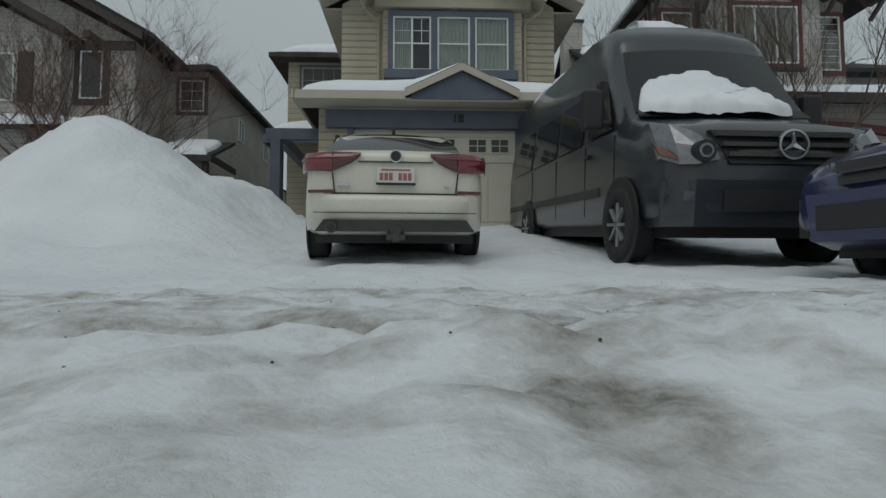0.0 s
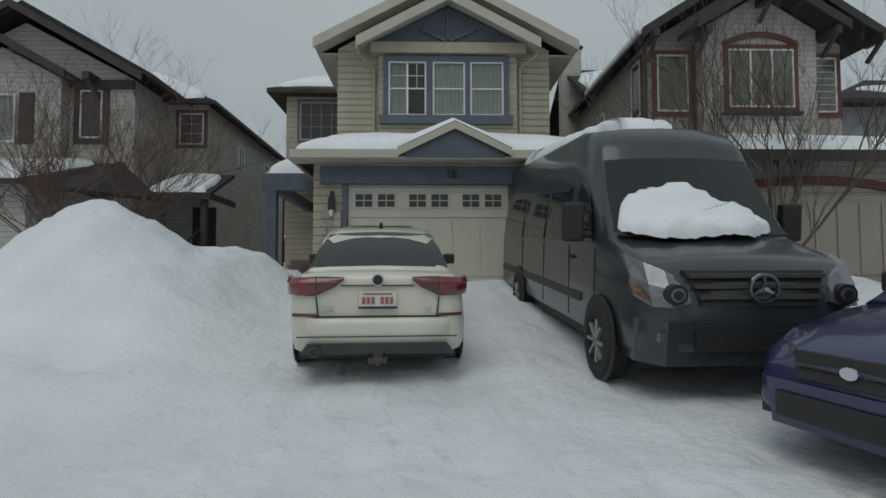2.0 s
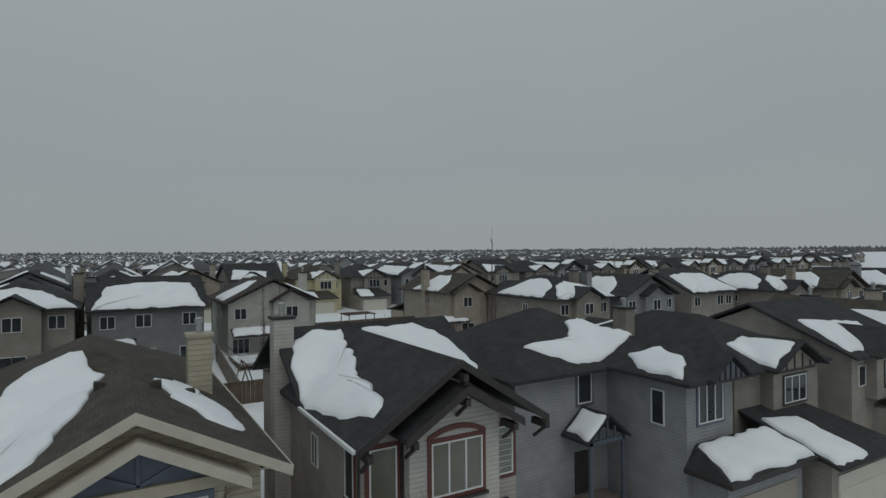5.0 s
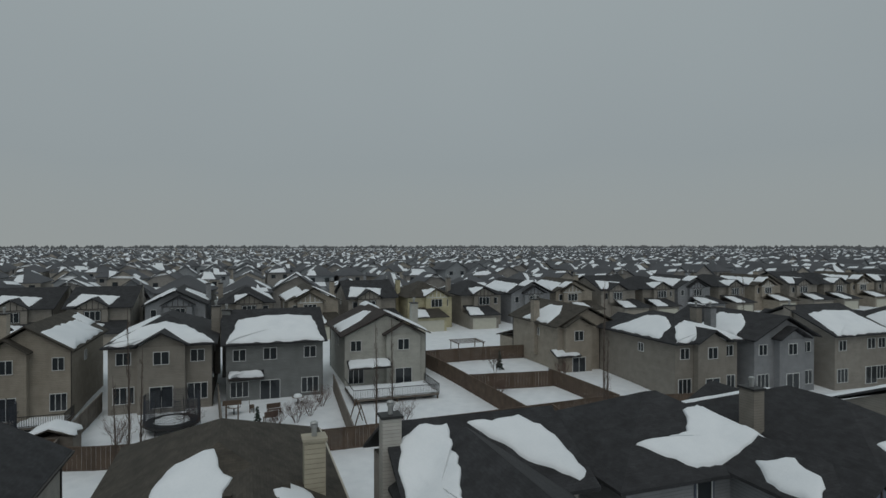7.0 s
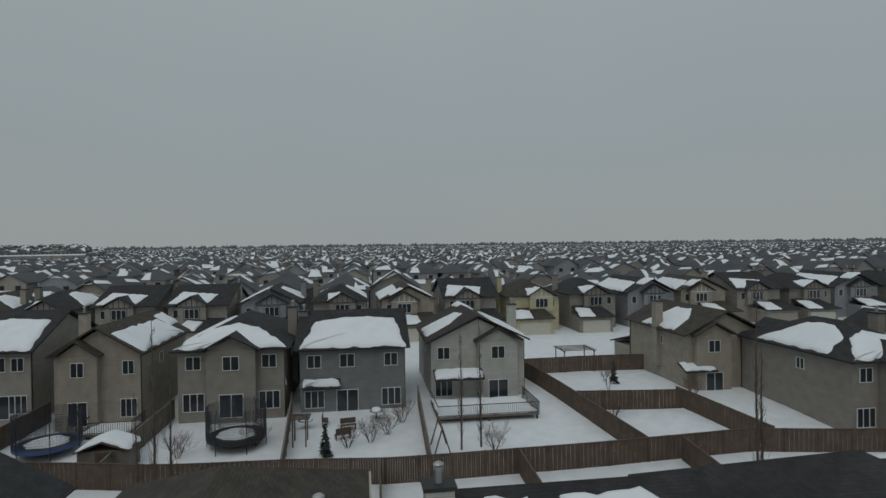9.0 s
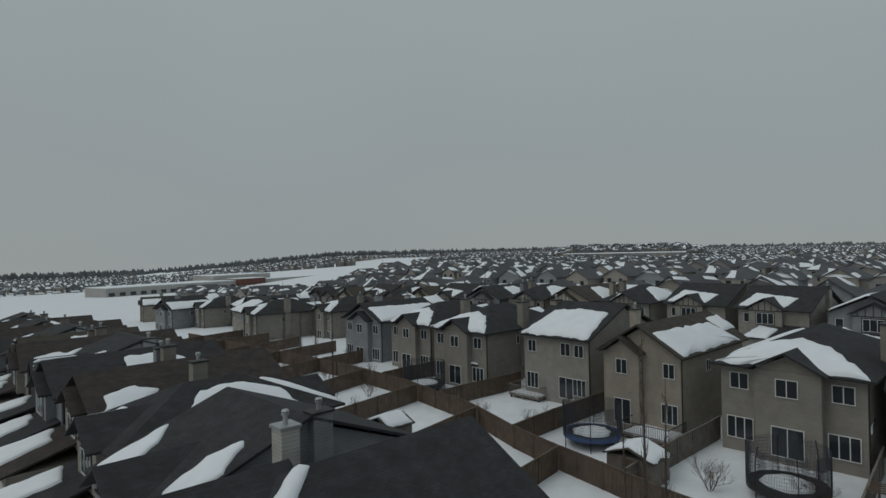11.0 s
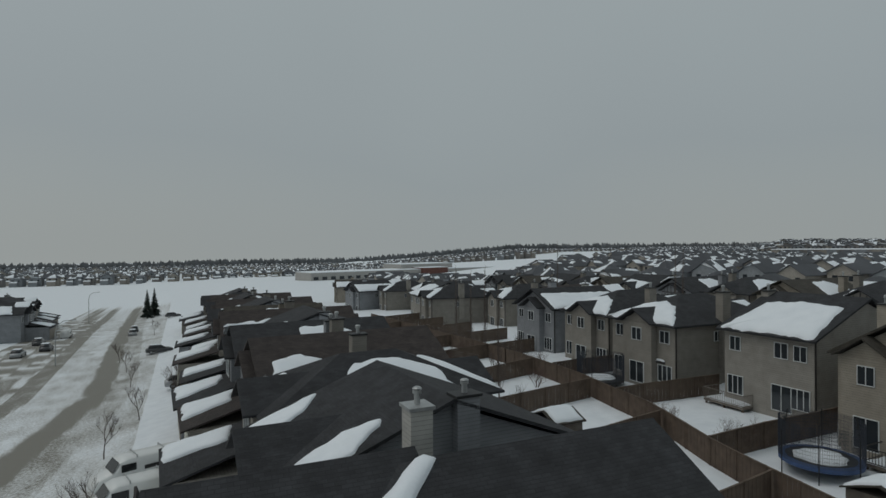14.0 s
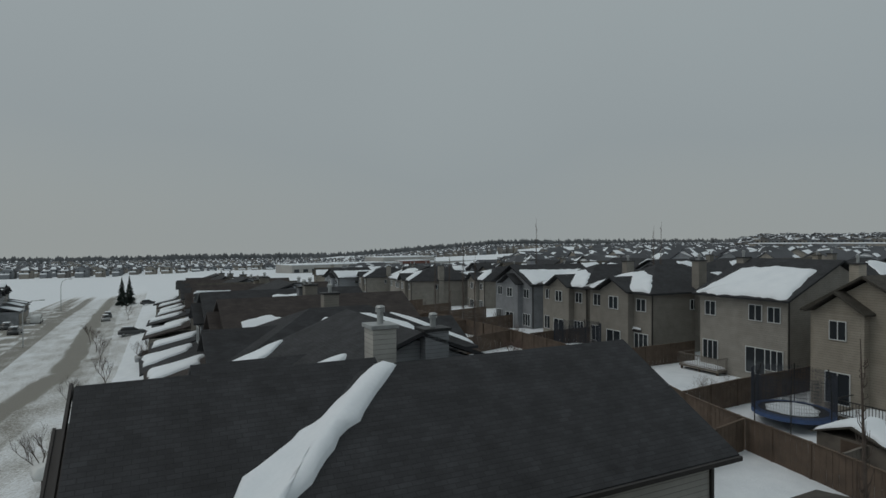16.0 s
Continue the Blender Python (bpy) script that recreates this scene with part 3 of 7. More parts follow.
# siding boards beside the window
for side, xa, xb in ((0, -3.0, -1.85), (1, 2.5, 3.42)):
    bd = Mesh().prism([(xa, 16.4, 0), (xb, 16.4, 0), (xb, 16.365, 0), (xa, 16.365, 0)], (0, 0.014, 0.195)).data("board", SIDING_CREAM)
    for k in range(15):
        b_ = new("board", bd)
        b_.location = (0, 0, 4.72 + k * 0.2)
        b_.parent, b_.matrix_parent_inverse = H1, placed(H1).inverted()
for x, s in ((-1.9, 1), (2.52, -1)):
    dp = Mesh().tube([(x - s * 0.45, 15.62, 7.62), (x - s * 0.4, 15.9, 7.5), (x, 16.3, 7.25), (x, 16.3, 4.7)], [0.04] * 4, 8)
    part("downspout", dp, TAN_TRIM, H1)
# triple bedroom window in its blue surround
for name, x0, x1, y0, z0, z1 in (("head_trim", -1.6, 2.14, 16.08, 7.4, 7.56), ("side_trim", -1.6, -1.46, 16.08, 5.76, 7.396), ("side_trim", 2.0, 2.14, 16.08, 5.76, 7.396), ("mullion", -0.32, -0.14, 16.08, 5.76, 7.396), ("mullion", 0.84, 0.98, 16.08, 5.76, 7.396), ("sill", -1.72, 2.26, 16.02, 5.5, 5.756), ("keystone", 0.1, 0.46, 16.06, 7.564, 7.68)):
    part(name, Mesh().box(x0, x1, y0, 16.22, z0, z1), BLUE_TRIM, H1, "slate-blue timber trim")
window(H1, (-0.89, 16.22, 5.76), "s", 1.13, 1.64, cols=2, grid=((0, 1, 2, 0.5), (1, 2, 2, 0.5)), fill=("curtain", "room"), depth=0.1)
window(H1, (0.35, 16.22, 5.76), "s", 0.97, 1.64, cols=1, grid=((0, 1, 1, 0.5),), fill="curtain", depth=0.1)
window(H1, (1.49, 16.22, 5.76), "s", 1.0, 1.64, cols=1, grid=((0, 1, 1, 0.5),), fill="curtain", depth=0.1)
window(H1, (-4.28, 20.75, 6.1), "s", 1.6, 1.45, frame=TAN_TRIM, trim=BLUE_TRIM, tw=0.1, cols=1, grid=((0, 4, 3, 0.0),), fill="dark")
window(H1, (3.42, 19.5, 5.9), "e", 0.7, 1.1, cols=2)
for x, z0, w, h in ((-3.6, 5.9, 1.3, 1.2), (1.2, 5.9, 1.5, 1.2), (0.5, 1.9, 1.8, 1.9)):
    window(H1, (x, 33.4, z0), "n", w, h)
chimney(H1, 2.7, 23.6, 7.5, 10.7, 0.85, 0.7, SIDING_CREAM, TAN_TRIM)
vents = ((-0.6, 21.6), (1.5, 22.4), (2.1, 21.2), (1.0, 20.4))
for vx, vy in vents:
    zz = 9.94 - abs(vx - 0.27) * 0.524
    part("roof_vent", Mesh().box(vx - 0.16, vx + 0.16, vy - 0.16, vy + 0.16, zz - 0.05, zz + 0.22), ROOF_BROWN, H1)
# garage: beam, door, small gable, stone
part("beam", Mesh().box(-2.95, 3.62, 13.42, 13.6, 3.28, 3.72), BLUE_TRIM, H1, "slate-blue timber beam")
part("beam", Mesh().box(-4.75, -3.16, 14.74, 14.92, 3.3, 3.6), BLUE_TRIM, H1)
part("garage_frieze", Mesh().box(-2.95, 3.6, 13.5, 13.6, 3.725, 3.97), CREAM_TRIM, H1)
for x in (-2.42, 1.748):
    part("door_casing", Mesh().box(x, x + 0.131, 13.5, 13.62, G - 0.2, 3.276), BLUE_TRIM, H1)
gd = part("garage_door", Mesh().box(-2.286, 1.744, 13.62, 13.74, G - 0.2, 3.276), DOOR_CREAM, H1, "cream panelled garage door with small windows")
pitch = 4.03 / 3
for k in range(3):
    x0 = -2.286 + k * pitch
    pm = Mesh()
    for a in (0.07, 0.7):
        pm.box(x0 + a, x0 + a + 0.57, 13.6, 13.62, 0.98, 2.42)
    part("door_panel", pm, DOOR_CREAM, gd)
    part("door_rail", Mesh().box(x0 + 0.004, x0 + pitch - 0.004, 13.598, 13.62, 2.46, 2.6).box(x0 + 0.004, x0 + pitch - 0.004, 13.598, 13.62, 3.1, 3.2), DOOR_CREAM, gd)
    for a in (0.19, 0.75):
        part("door_window", Mesh().box(x0 + a, x0 + a + 0.42, 13.606, 13.62, 2.72, 3.04), GLASS, gd)
        fm = Mesh()
        for u0, u1, v0, v1 in ((-0.03, 0.45, -0.03, 0), (-0.03, 0.45, 0.32, 0.35), (-0.03, 0, 0, 0.32), (0.42, 0.45, 0, 0.32), (0.2, 0.22, 0, 0.32), (0, 0.2, 0.15, 0.17), (0.22, 0.42, 0.15, 0.17)):
            fm.box(x0 + a + u0, x0 + a + u1, 13.596, 13.612, 2.72 + v0, 2.72 + v1)
        part("door_muntin", fm, DOOR_CREAM, gd)
g_roof = Mesh()
slab(g_roof, [(-3.6, 12.95, 4.02), (4.2, 12.95, 4.02), (3.3, 16.396, 5.05), (-2.7, 16.396, 5.05)], 0.14)
slab(g_roof, [(-3.6, 12.95, 4.02), (-2.7, 16.39, 5.05), (-3.6, 16.39, 4.02)], 0.14)
slab(g_roof, [(4.2, 12.95, 4.02), (4.2, 16.39, 4.02), (3.3, 16.39, 5.05)], 0.14)
part("garage_roof", g_roof, ROOF_BROWN, H1)
part("garage_fascia", Mesh().box(-3.62, -0.98, 12.88, 12.95, 3.82, 4.02).box(1.72, 4.22, 12.88, 12.95, 3.82, 4.02).box(-3.67, -3.6, 12.88, 16.39, 3.82, 4.02).box(4.2, 4.27, 12.88, 16.39, 3.82, 4.02).box(-3.6, 4.2, 12.95, 13.6, 3.8, 3.87), CREAM_TRIM, H1)
sg = Mesh()
for xa in (-1.0, 1.74):
    sg.prism([(xa, 12.86, 3.86), (0.37, 12.86, 4.52), (0.37, 12.86, 4.7), (xa, 12.86, 4.04)], (0, -0.05, 0))
part("small_gable_board", sg, CREAM_TRIM, H1)
part("small_gable_roof", gable_roof(Mesh(), -1.0, 1.74, 12.82, 15.0, 4.06, 4.72, 0.08), ROOF_BROWN, H1)
part("small_gable_panel", Mesh().prism([(-0.85, 12.92, 3.84), (1.59, 12.92, 3.84), (1.59, 12.92, 3.93), (0.37, 12.92, 4.53), (-0.85, 12.92, 3.93)], (0, 0.1, 0)), BLUE_TRIM, H1)
# the number plate over the door, unreadable at this size
part("house_number", Mesh().box(0.3, 0.44, 13.4, 13.417, 3.42, 3.62).box(0.2, 0.25, 13.4, 13.417, 3.42, 3.62), BLACK, H1)
post = part("porch_post", Mesh().box(-4.62, -4.36, 14.7, 14.96, G - 0.3, 3.296), BLUE_TRIM, H1)
part("porch_roof", slab(Mesh(), [(-5.9, 18.9, 4.5), (-3.02, 18.9, 4.5), (-3.02, 20.74, 5.1), (-5.9, 20.74, 5.1)], 0.14), CREAM_TRIM, H1)
part("porch_beam", Mesh().box(-4.6, -4.38, 14.924, 20.0, 3.3, 3.6), BLUE_TRIM, H1)
part("porch_fascia", Mesh().box(-5.96, -3.02, 18.8, 18.896, 4.22, 4.5).box(-5.96, -5.904, 18.9, 20.7, 4.22, 4.5), BLUE_TRIM, H1)
part("front_door", Mesh().box(-4.5, -3.55, 20.68, 20.745, 1.75, 3.85), DARK_TRIM, H1)
for k in range(5):
    part("porch_step", Mesh().box(-4.7, -3.2, 16.6 + k * 0.3, 20.7, G - 0.2 + k * 0.17, G - 0.04 + k * 0.17), FENCE_GREY, H1)
part("porch_wall", Mesh().box(-3.15, -2.954, 13.62, 16.39, G - 0.4, 3.95), SIDING_CREAM, H1)
lamp = part("wall_lamp", Mesh().box(-2.75, -2.6, 13.42, 13.56, 2.62, 2.95).box(-2.72, -2.63, 13.5, 13.6, 2.95, 3.1), BLACK, H1)
part("lamp_glass", Mesh().tube([(-2.675, 13.45, 2.48), (-2.675, 13.45, 2.62)], [0.045, 0.06], 8), WHITE_TRIM, lamp)
rs = random.Random(4)
for r in range(9):
    x, z = -2.97, G - 0.05 + r * 0.2
    while x < -2.44:
        w = min(rs.uniform(0.18, 0.34), -2.43 - x)
        if w > 0.05:
            part("stone", Mesh().box(x, x + w - 0.015, 13.6 - rs.uniform(0.05, 0.1), 13.6, z, z + 0.185), STONE, H1)
        x += w
SN = "smooth white snow lying on a shingled roof"
snow_patch([(-3.5, 13.05), (-1.2, 13.0), (0.37, 13.3), (2.0, 13.0), (4.1, 13.05), (4.0, 15.2), (3.2, 16.3), (0.3, 16.35), (-2.6, 16.3), (-3.4, 15.2)],
           lambda x, y: max(min(4.04 + (y - 12.95) * 0.3, 4.04 + (x + 3.6) * 1.14, 4.04 + (4.2 - x) * 1.14), 4.74 - abs(x - 0.37) * 0.5 if y < 15 else 0), "deep smooth snow covering the garage roof", 0.3, 3, 0.3, 0.05)
snow_patch([(-5.75, 19.0), (-3.1, 19.0), (-3.1, 20.5), (-5.6, 20.5)], lambda x, y: 4.52 + (y - 18.9) * 0.33, "rounded snow on the porch roof", 0.45, 5, 0.3, 0.06)
h1_top = lambda x, y: max(9.95 - abs(x - 0.27) * 0.524 if y < 23.6 else 0, 7.93 + 0.486 * min(x + 6.2, 4.12 - x, y - 20.2, 34.0 - y))
snow_patch([(-3.5, 16.2), (-1.9, 16.8), (-1.1, 20.0), (-0.55, 23.4), (-1.2, 24.9), (-2.7, 25.4), (-3.3, 24.2), (-3.4, 21.8)], h1_top, SN, 0.22, 6, rings=12)
snow_patch([(1.0, 21.4), (1.5, 23.0), (2.2, 23.1), (3.3, 20.5), (3.5, 18.4), (2.9, 17.9), (2.3, 18.1), (1.5, 19.6)], h1_top, SN, 0.14, 7)
snow_patch([(-6.0, 20.6), (-3.7, 20.6), (-3.2, 22.0), (-4.4, 23.2), (-6.0, 22.6)], lambda x, y: 7.93 + 0.486 * min(y - 20.2, x + 6.2), SN, 0.25, 8)


# ---- the taupe house with dark red trim ----
H2 = thing("house", 9.4, 20.0, G, "taupe-sided two-storey house with oxblood window trim and black roof", "house", "houses on the near row")
part("wall", Mesh().box(6.35, 12.4, 16.25, 29.0, G - 0.5, 8.05), SIDING_TAUPE, H2)
part("wall", Mesh().box(12.404, 14.2, 22.0, 29.0, G - 0.5, 8.05), SIDING_TAUPE, H2)
part("bay_wall", Mesh().box(7.85, 11.3, 15.75, 16.246, 4.8, 8.3), SIDING_STONE, H2)
part("bay_gable", Mesh().prism([(7.85, 15.75, 8.304), (11.3, 15.75, 8.304), (9.575, 15.75, 9.35)], (0, 0.7, 0)), SIDING_STONE, H2)
part("gable_wall", Mesh().prism([(6.35, 16.25, 8.054), (12.4, 16.25, 8.054), (9.5, 16.25, 10.0)], (0, 0.3, 0)), SIDING_TAUPE, H2)
part("front_roof", gable_roof(Mesh(), 5.9, 13.1, 15.3, 24.0, 8.1, 10.4), ROOF_BLACK, H2)
part("roof", cross_gable_roof(Mesh(), 5.9, 14.7, 21.0, 29.6, 8.1, 10.55), ROOF_BLACK, H2)
part("bay_roof", gable_roof(Mesh(), 7.35, 11.8, 15.0, 17.0, 8.25, 9.6, 0.14), ROOF_BLACK, H2)
for y, xl, xr, ze, zp in ((15.27, 5.9, 13.1, 8.1, 10.4), (14.97, 7.35, 11.8, 8.25, 9.6)):
    xm = (xl + xr) / 2
    bb = Mesh()
    for xa in (xl, xr):
        bb.prism([(xa, y, ze - 0.26), (xm, y, zp - 0.26), (xm, y, zp + 0.02), (xa, y, ze + 0.02)], (0, -0.06, 0))
    part("bargeboard", bb, DARK_TRIM, H2)
for x, z in ((6.2, 7.75), (12.8, 7.75), (9.5, 9.75), (7.7, 7.9), (11.45, 7.9), (9.575, 8.95)):
    part("bracket", Mesh().box(x - 0.09, x + 0.09, 14.95, 15.75, z, z + 0.22).bar((x, 15.05, z + 0.05), (x, 15.7, z - 0.45), 0.1, 0.1), DARK_TRIM, H2)
part("gutter", Mesh().box(5.8, 5.92, 15.35, 21.0, 7.98, 8.1), WHITE_TRIM, H2)
for x in (6.26, 7.74):
    part("downspout", Mesh().box(x, x + 0.08, 16.12, 16.2, 4.6, 8.0), DARK_TRIM, H2)
window(H2, (7.15, 16.25, 5.95), "s", 0.95, 1.75, trim=RED_TRIM, tw=0.14, cols=1, fill="blind")
w2 = window(H2, (9.6, 15.75, 5.95), "s", 1.95, 1.75, trim=RED_TRIM, tw=0.14, cols=3, fill="blind", sill=DARK_TRIM)
arch = Mesh()
for k in range(10):
    a0, a1 = -1.12 + 2.24 * k / 10, -1.12 + 2.24 * (k + 1) / 10
    za, zb = (7.78 + 0.3 * (1 - (a / 1.12) ** 2) for a in (a0, a1))
    arch.prism([(9.6 + a0, 15.75, za - 0.02 if k else za), (9.6 + a1, 15.75, zb - 0.02), (9.6 + a1, 15.75, zb + 0.15), (9.6 + a0, 15.75, za + 0.15)], (0, -0.06, 0))
part("arch", arch, RED_TRIM, w2, "arched oxblood head trim")
window(H2, (11.85, 16.25, 5.95), "s", 0.75, 1.7, trim=RED_TRIM, tw=0.14, cols=1, grid=((0, 1, 8, 0.0),), fill="blind")
window(H2, (6.35, 17.0, 5.95), "w", 0.8, 1.75, trim=RED_TRIM, tw=0.12, cols=1)
window(H2, (6.35, 20.6, 5.9), "w", 0.75, 1.2, cols=2)
for x, z0, w, h in ((8, 5.9, 1.3, 1.2), (12, 5.9, 1.5, 1.2), (10, 1.9, 1.8, 1.9)):
    window(H2, (x, 29.0, z0), "n", w, h)
part("wall", Mesh().box(6.15, 12.0, 13.1, 16.246, G - 0.5, 3.9), SIDING_TAUPE, H2)
g2 = Mesh()
slab(g2, [(5.55, 12.45, 3.95), (12.8, 12.45, 3.95), (12.0, 16.24, 5.1), (6.4, 16.24, 5.1)], 0.14)
slab(g2, [(5.55, 12.45, 3.95), (6.4, 16.24, 5.1), (5.55, 16.24, 3.95)], 0.14)
slab(g2, [(12.8, 12.45, 3.95), (12.8, 16.24, 3.95), (12.0, 16.24, 5.1)], 0.14)
part("garage_roof", g2, ROOF_BLACK, H2)
part("garage_fascia", Mesh().box(5.5, 12.85, 12.38, 12.45, 3.7, 3.95).box(5.48, 5.55, 12.38, 16.2, 3.7, 3.95), DARK_TRIM, H2)
gd2 = part("garage_door", Mesh().box(6.9, 11.45, 13.02, 13.1, G - 0.2, 2.95), DOOR_TAUPE, H2, "taupe panelled garage door under an arched red head")
for k in range(8):
    part("door_panel", Mesh().box(6.96 + k * 0.56, 7.44 + k * 0.56, 12.99, 13.02, 1.0, 2.75), DOOR_TAUPE, gd2)
ah = Mesh()
for k in range(12):
    a0, a1 = -1 + 2 * k / 12, -1 + 2 * (k + 1) / 12
    za, zb = (2.95 + 0.28 * (1 - a * a) for a in (a0, a1))
    ah.prism([(9.17 + a0 * 2.45, 13.1, za), (9.17 + a1 * 2.45, 13.1, zb), (9.17 + a1 * 2.45, 13.1, zb + 0.2), (9.17 + a0 * 2.45, 13.1, za + 0.2)], (0, -0.12, 0))
part("arch", ah.box(6.72, 6.9, 12.98, 13.1, G - 0.2, 2.95).box(11.45, 11.63, 12.98, 13.1, G - 0.2, 2.95), RED_TRIM, H2)
chimney(H2, 6.1, 24.4, G - 0.3, 11.05, 0.85, 0.7, SIDING_STONE)
snow_patch([(5.9, 12.6), (9.0, 12.5), (12.7, 12.55), (12.5, 14.5), (12.0, 16.0), (9.2, 16.1), (7.0, 16.1), (6.4, 14.5)],
           tri_plane((5.55, 12.45, 3.95), (12.8, 12.45, 3.95), (12.0, 16.24, 5.1)), "deep snow on the garage roof of the taupe house", 0.24, 11, 0.3, 0.1)
h2_top = lambda x, y: max(10.41 - abs(x - 9.5) * 0.639 if y < 24 else 0, 8.11 + 0.57 * min(y - 21.0, 29.6 - y))
snow_patch([(5.95, 20.5), (6.1, 22.5), (6.4, 24.2), (7.6, 25.0), (9.0, 24.9), (8.6, 23.0), (8.25, 21.3), (7.6, 19.2), (7.4, 16.7), (6.9, 16.2), (6.3, 18.2)], h2_top, SN, 0.2, 12, rings=10)
snow_patch([(9.9, 24.8), (12.6, 24.9), (13.6, 24.3), (14.5, 21.7), (13.9, 21.4), (11.7, 22.9)], h2_top, SN, 0.2, 13)


# ---- the stone-grey house beside it ----
H0 = thing("house", -12.5, 22.0, G, "stone-grey two-storey house with dark hipped roof and shuttered windows", "house", "houses on the near row")
part("wall", Mesh().box(-16.6, -9.7, 17.7, 21.996, G - 0.5, 7.8), SIDING_STONE, H0)
part("wall", Mesh().box(-16.9, -9.0, 22.0, 34.1, G - 0.5, 7.8), SIDING_STONE, H0)
part("gable_wall", Mesh().prism([(-16.9, 33.9, 7.804), (-9.0, 33.9, 7.804), (-12.95, 33.9, 10.0)], (0, 0.2, 0)), SIDING_STONE, H0)
part("gable_wall", Mesh().prism([(-16.6, 17.7, 7.804), (-9.7, 17.7, 7.804), (-13.15, 17.7, 9.75)], (0, 0.3, 0)), SIDING_STONE, H0)
r0 = Mesh()
gable_roof(r0, -18.4, -9.6, 18.6, 26.0, 7.85, 10.35)
r1 = Mesh().add([(-17.4, 21.4, 7.85), (-8.6, 21.4, 7.85), (-8.6, 34.6, 7.85), (-17.4, 34.6, 7.85), (-13.0, 25.8, 10.35), (-13.0, 34.6, 10.35),
                 (-17.4, 21.4, 7.69), (-8.6, 21.4, 7.69), (-8.6, 34.6, 7.69), (-17.4, 34.6, 7.69), (-13.0, 25.8, 10.19), (-13.0, 34.6, 10.19)],
                [(0, 1, 4), (1, 2, 5, 4), (3, 0, 4, 5), (7, 6, 10), (8, 7, 10, 11), (6, 9, 11, 10), (0, 6, 7, 1), (1, 7, 8, 2), (9, 6, 0, 3), (2, 8, 11, 5), (5, 11, 9, 3)])
part("roof", r1, ROOF_BLACK, H0)
part("front_roof", r0, ROOF_BLACK, H0)
for y, xl, xr, ze, zp in ((16.97, -17.25, -9.1, 7.75, 10.2), (16.6, -15.9, -11.2, 7.7, 9.1)):
    xm = (xl + xr) / 2
    bb = Mesh()
    for xa in (xl, xr):
        bb.prism([(xa, y, ze - 0.26), (xm, y, zp - 0.26), (xm, y, zp + 0.02), (xa, y, ze + 0.02)], (0, -0.06, 0))
    part("bargeboard", bb, DARK_TRIM, H0)
part("inner_gable_roof", gable_roof(Mesh(), -15.9, -11.2, 16.6, 17.9, 7.69, 9.08, 0.12), DARK_TRIM, H0)
part("bay_wall", Mesh().box(-15.4, -11.7, 17.25, 17.696, 4.6, 7.65), SIDING_STONE, H0)
part("bay_gable", Mesh().prism([(-15.4, 17.25, 7.654), (-11.7, 17.25, 7.654), (-13.55, 17.25, 8.7)], (0, 0.4, 0)), SIDING_STONE, H0)
part("bracket", Mesh().box(-10.9, -10.7, 16.95, 17.6, 7.55, 7.8).bar((-10.8, 17.0, 7.7), (-10.8, 17.65, 7.1), 0.12, 0.12), DARK_TRIM, H0)
part("frieze", Mesh().box(-16.7, -9.66, 17.6, 17.7, 7.45, 7.75), DARK_TRIM, H0)
window(H0, (-13.9, 17.25, 5.5), "s", 1.7, 1.6, cols=2, fill="curtain")
part("shutter", Mesh().box(-12.95, -12.5, 17.19, 17.246, 5.45, 7.15), DARK_TRIM, H0)
part("shutter", Mesh().box(-15.3, -14.85, 17.19, 17.246, 5.45, 7.15), DARK_TRIM, H0)
window(H0, (-11.0, 17.7, 5.75), "s", 0.7, 1.65, trim=DARK_TRIM, tw=0.2, cols=1)
window(H0, (-9.62, 22.0, 6.2), "s", 0.95, 1.25, trim=DARK_TRIM, tw=0.14, cols=1, grid=((0, 2, 3, 0.0),))
window(H0, (-9.0, 26.0, 6.0), "e", 0.8, 1.0, cols=2)
window(H0, (-9.0, 30.2, 6.0), "e", 0.8, 1.0, cols=2)
for x, z0, w, h in ((-14.5, 5.6, 1.3, 1.2), (-10.4, 5.6, 1.3, 1.2), (-12.4, 1.6, 1.9, 2.0)):
    window(H0, (x, 34.1, z0), "n", w, h)
part("corner_board", Mesh().box(-9.76, -9.62, 17.62, 17.78, G, 7.2), SIDING_STONE, H0)
part("downspout", Mesh().box(-8.996, -8.92, 33.9, 34.0, G, 7.6), DARK_TRIM, H0)
part("gutter", Mesh().box(-8.596, -8.5, 21.4, 34.6, 7.7, 7.82), DARK_TRIM, H0)
part("entry_roof", slab(slab(Mesh(), [(-10.3, 19.4, 3.9), (-7.9, 19.4, 3.9), (-7.9, 21.99, 5.0), (-10.3, 21.99, 5.0)], 0.12), [(-10.9, 14.4, 3.5), (-9.6, 14.4, 3.3), (-9.6, 19.3, 3.7), (-10.9, 19.3, 5.0)], 0.12), ROOF_BLACK, H0)
part("entry_fascia", Mesh().box(-10.3, -7.86, 19.33, 19.4, 3.68, 3.9).box(-7.9, -7.83, 19.4, 21.9, 3.68, 3.9), DARK_TRIM, H0)
part("entry_post", Mesh().box(-8.25, -8.05, 19.5, 19.7, G - 0.3, 3.7), DARK_TRIM, H0)
part("front_door", Mesh().box(-9.5, -8.6, 21.92, 21.995, 1.6, 3.7), DARK_TRIM, H0)
for k in range(6):
    part("entry_step", Mesh().box(-9.6, -8.3, 17.6 + k * 0.3, 19.6 + (k > 4) * 2, G - 0.2 + k * 0.15, G - 0.06 + k * 0.15), FENCE, H0)
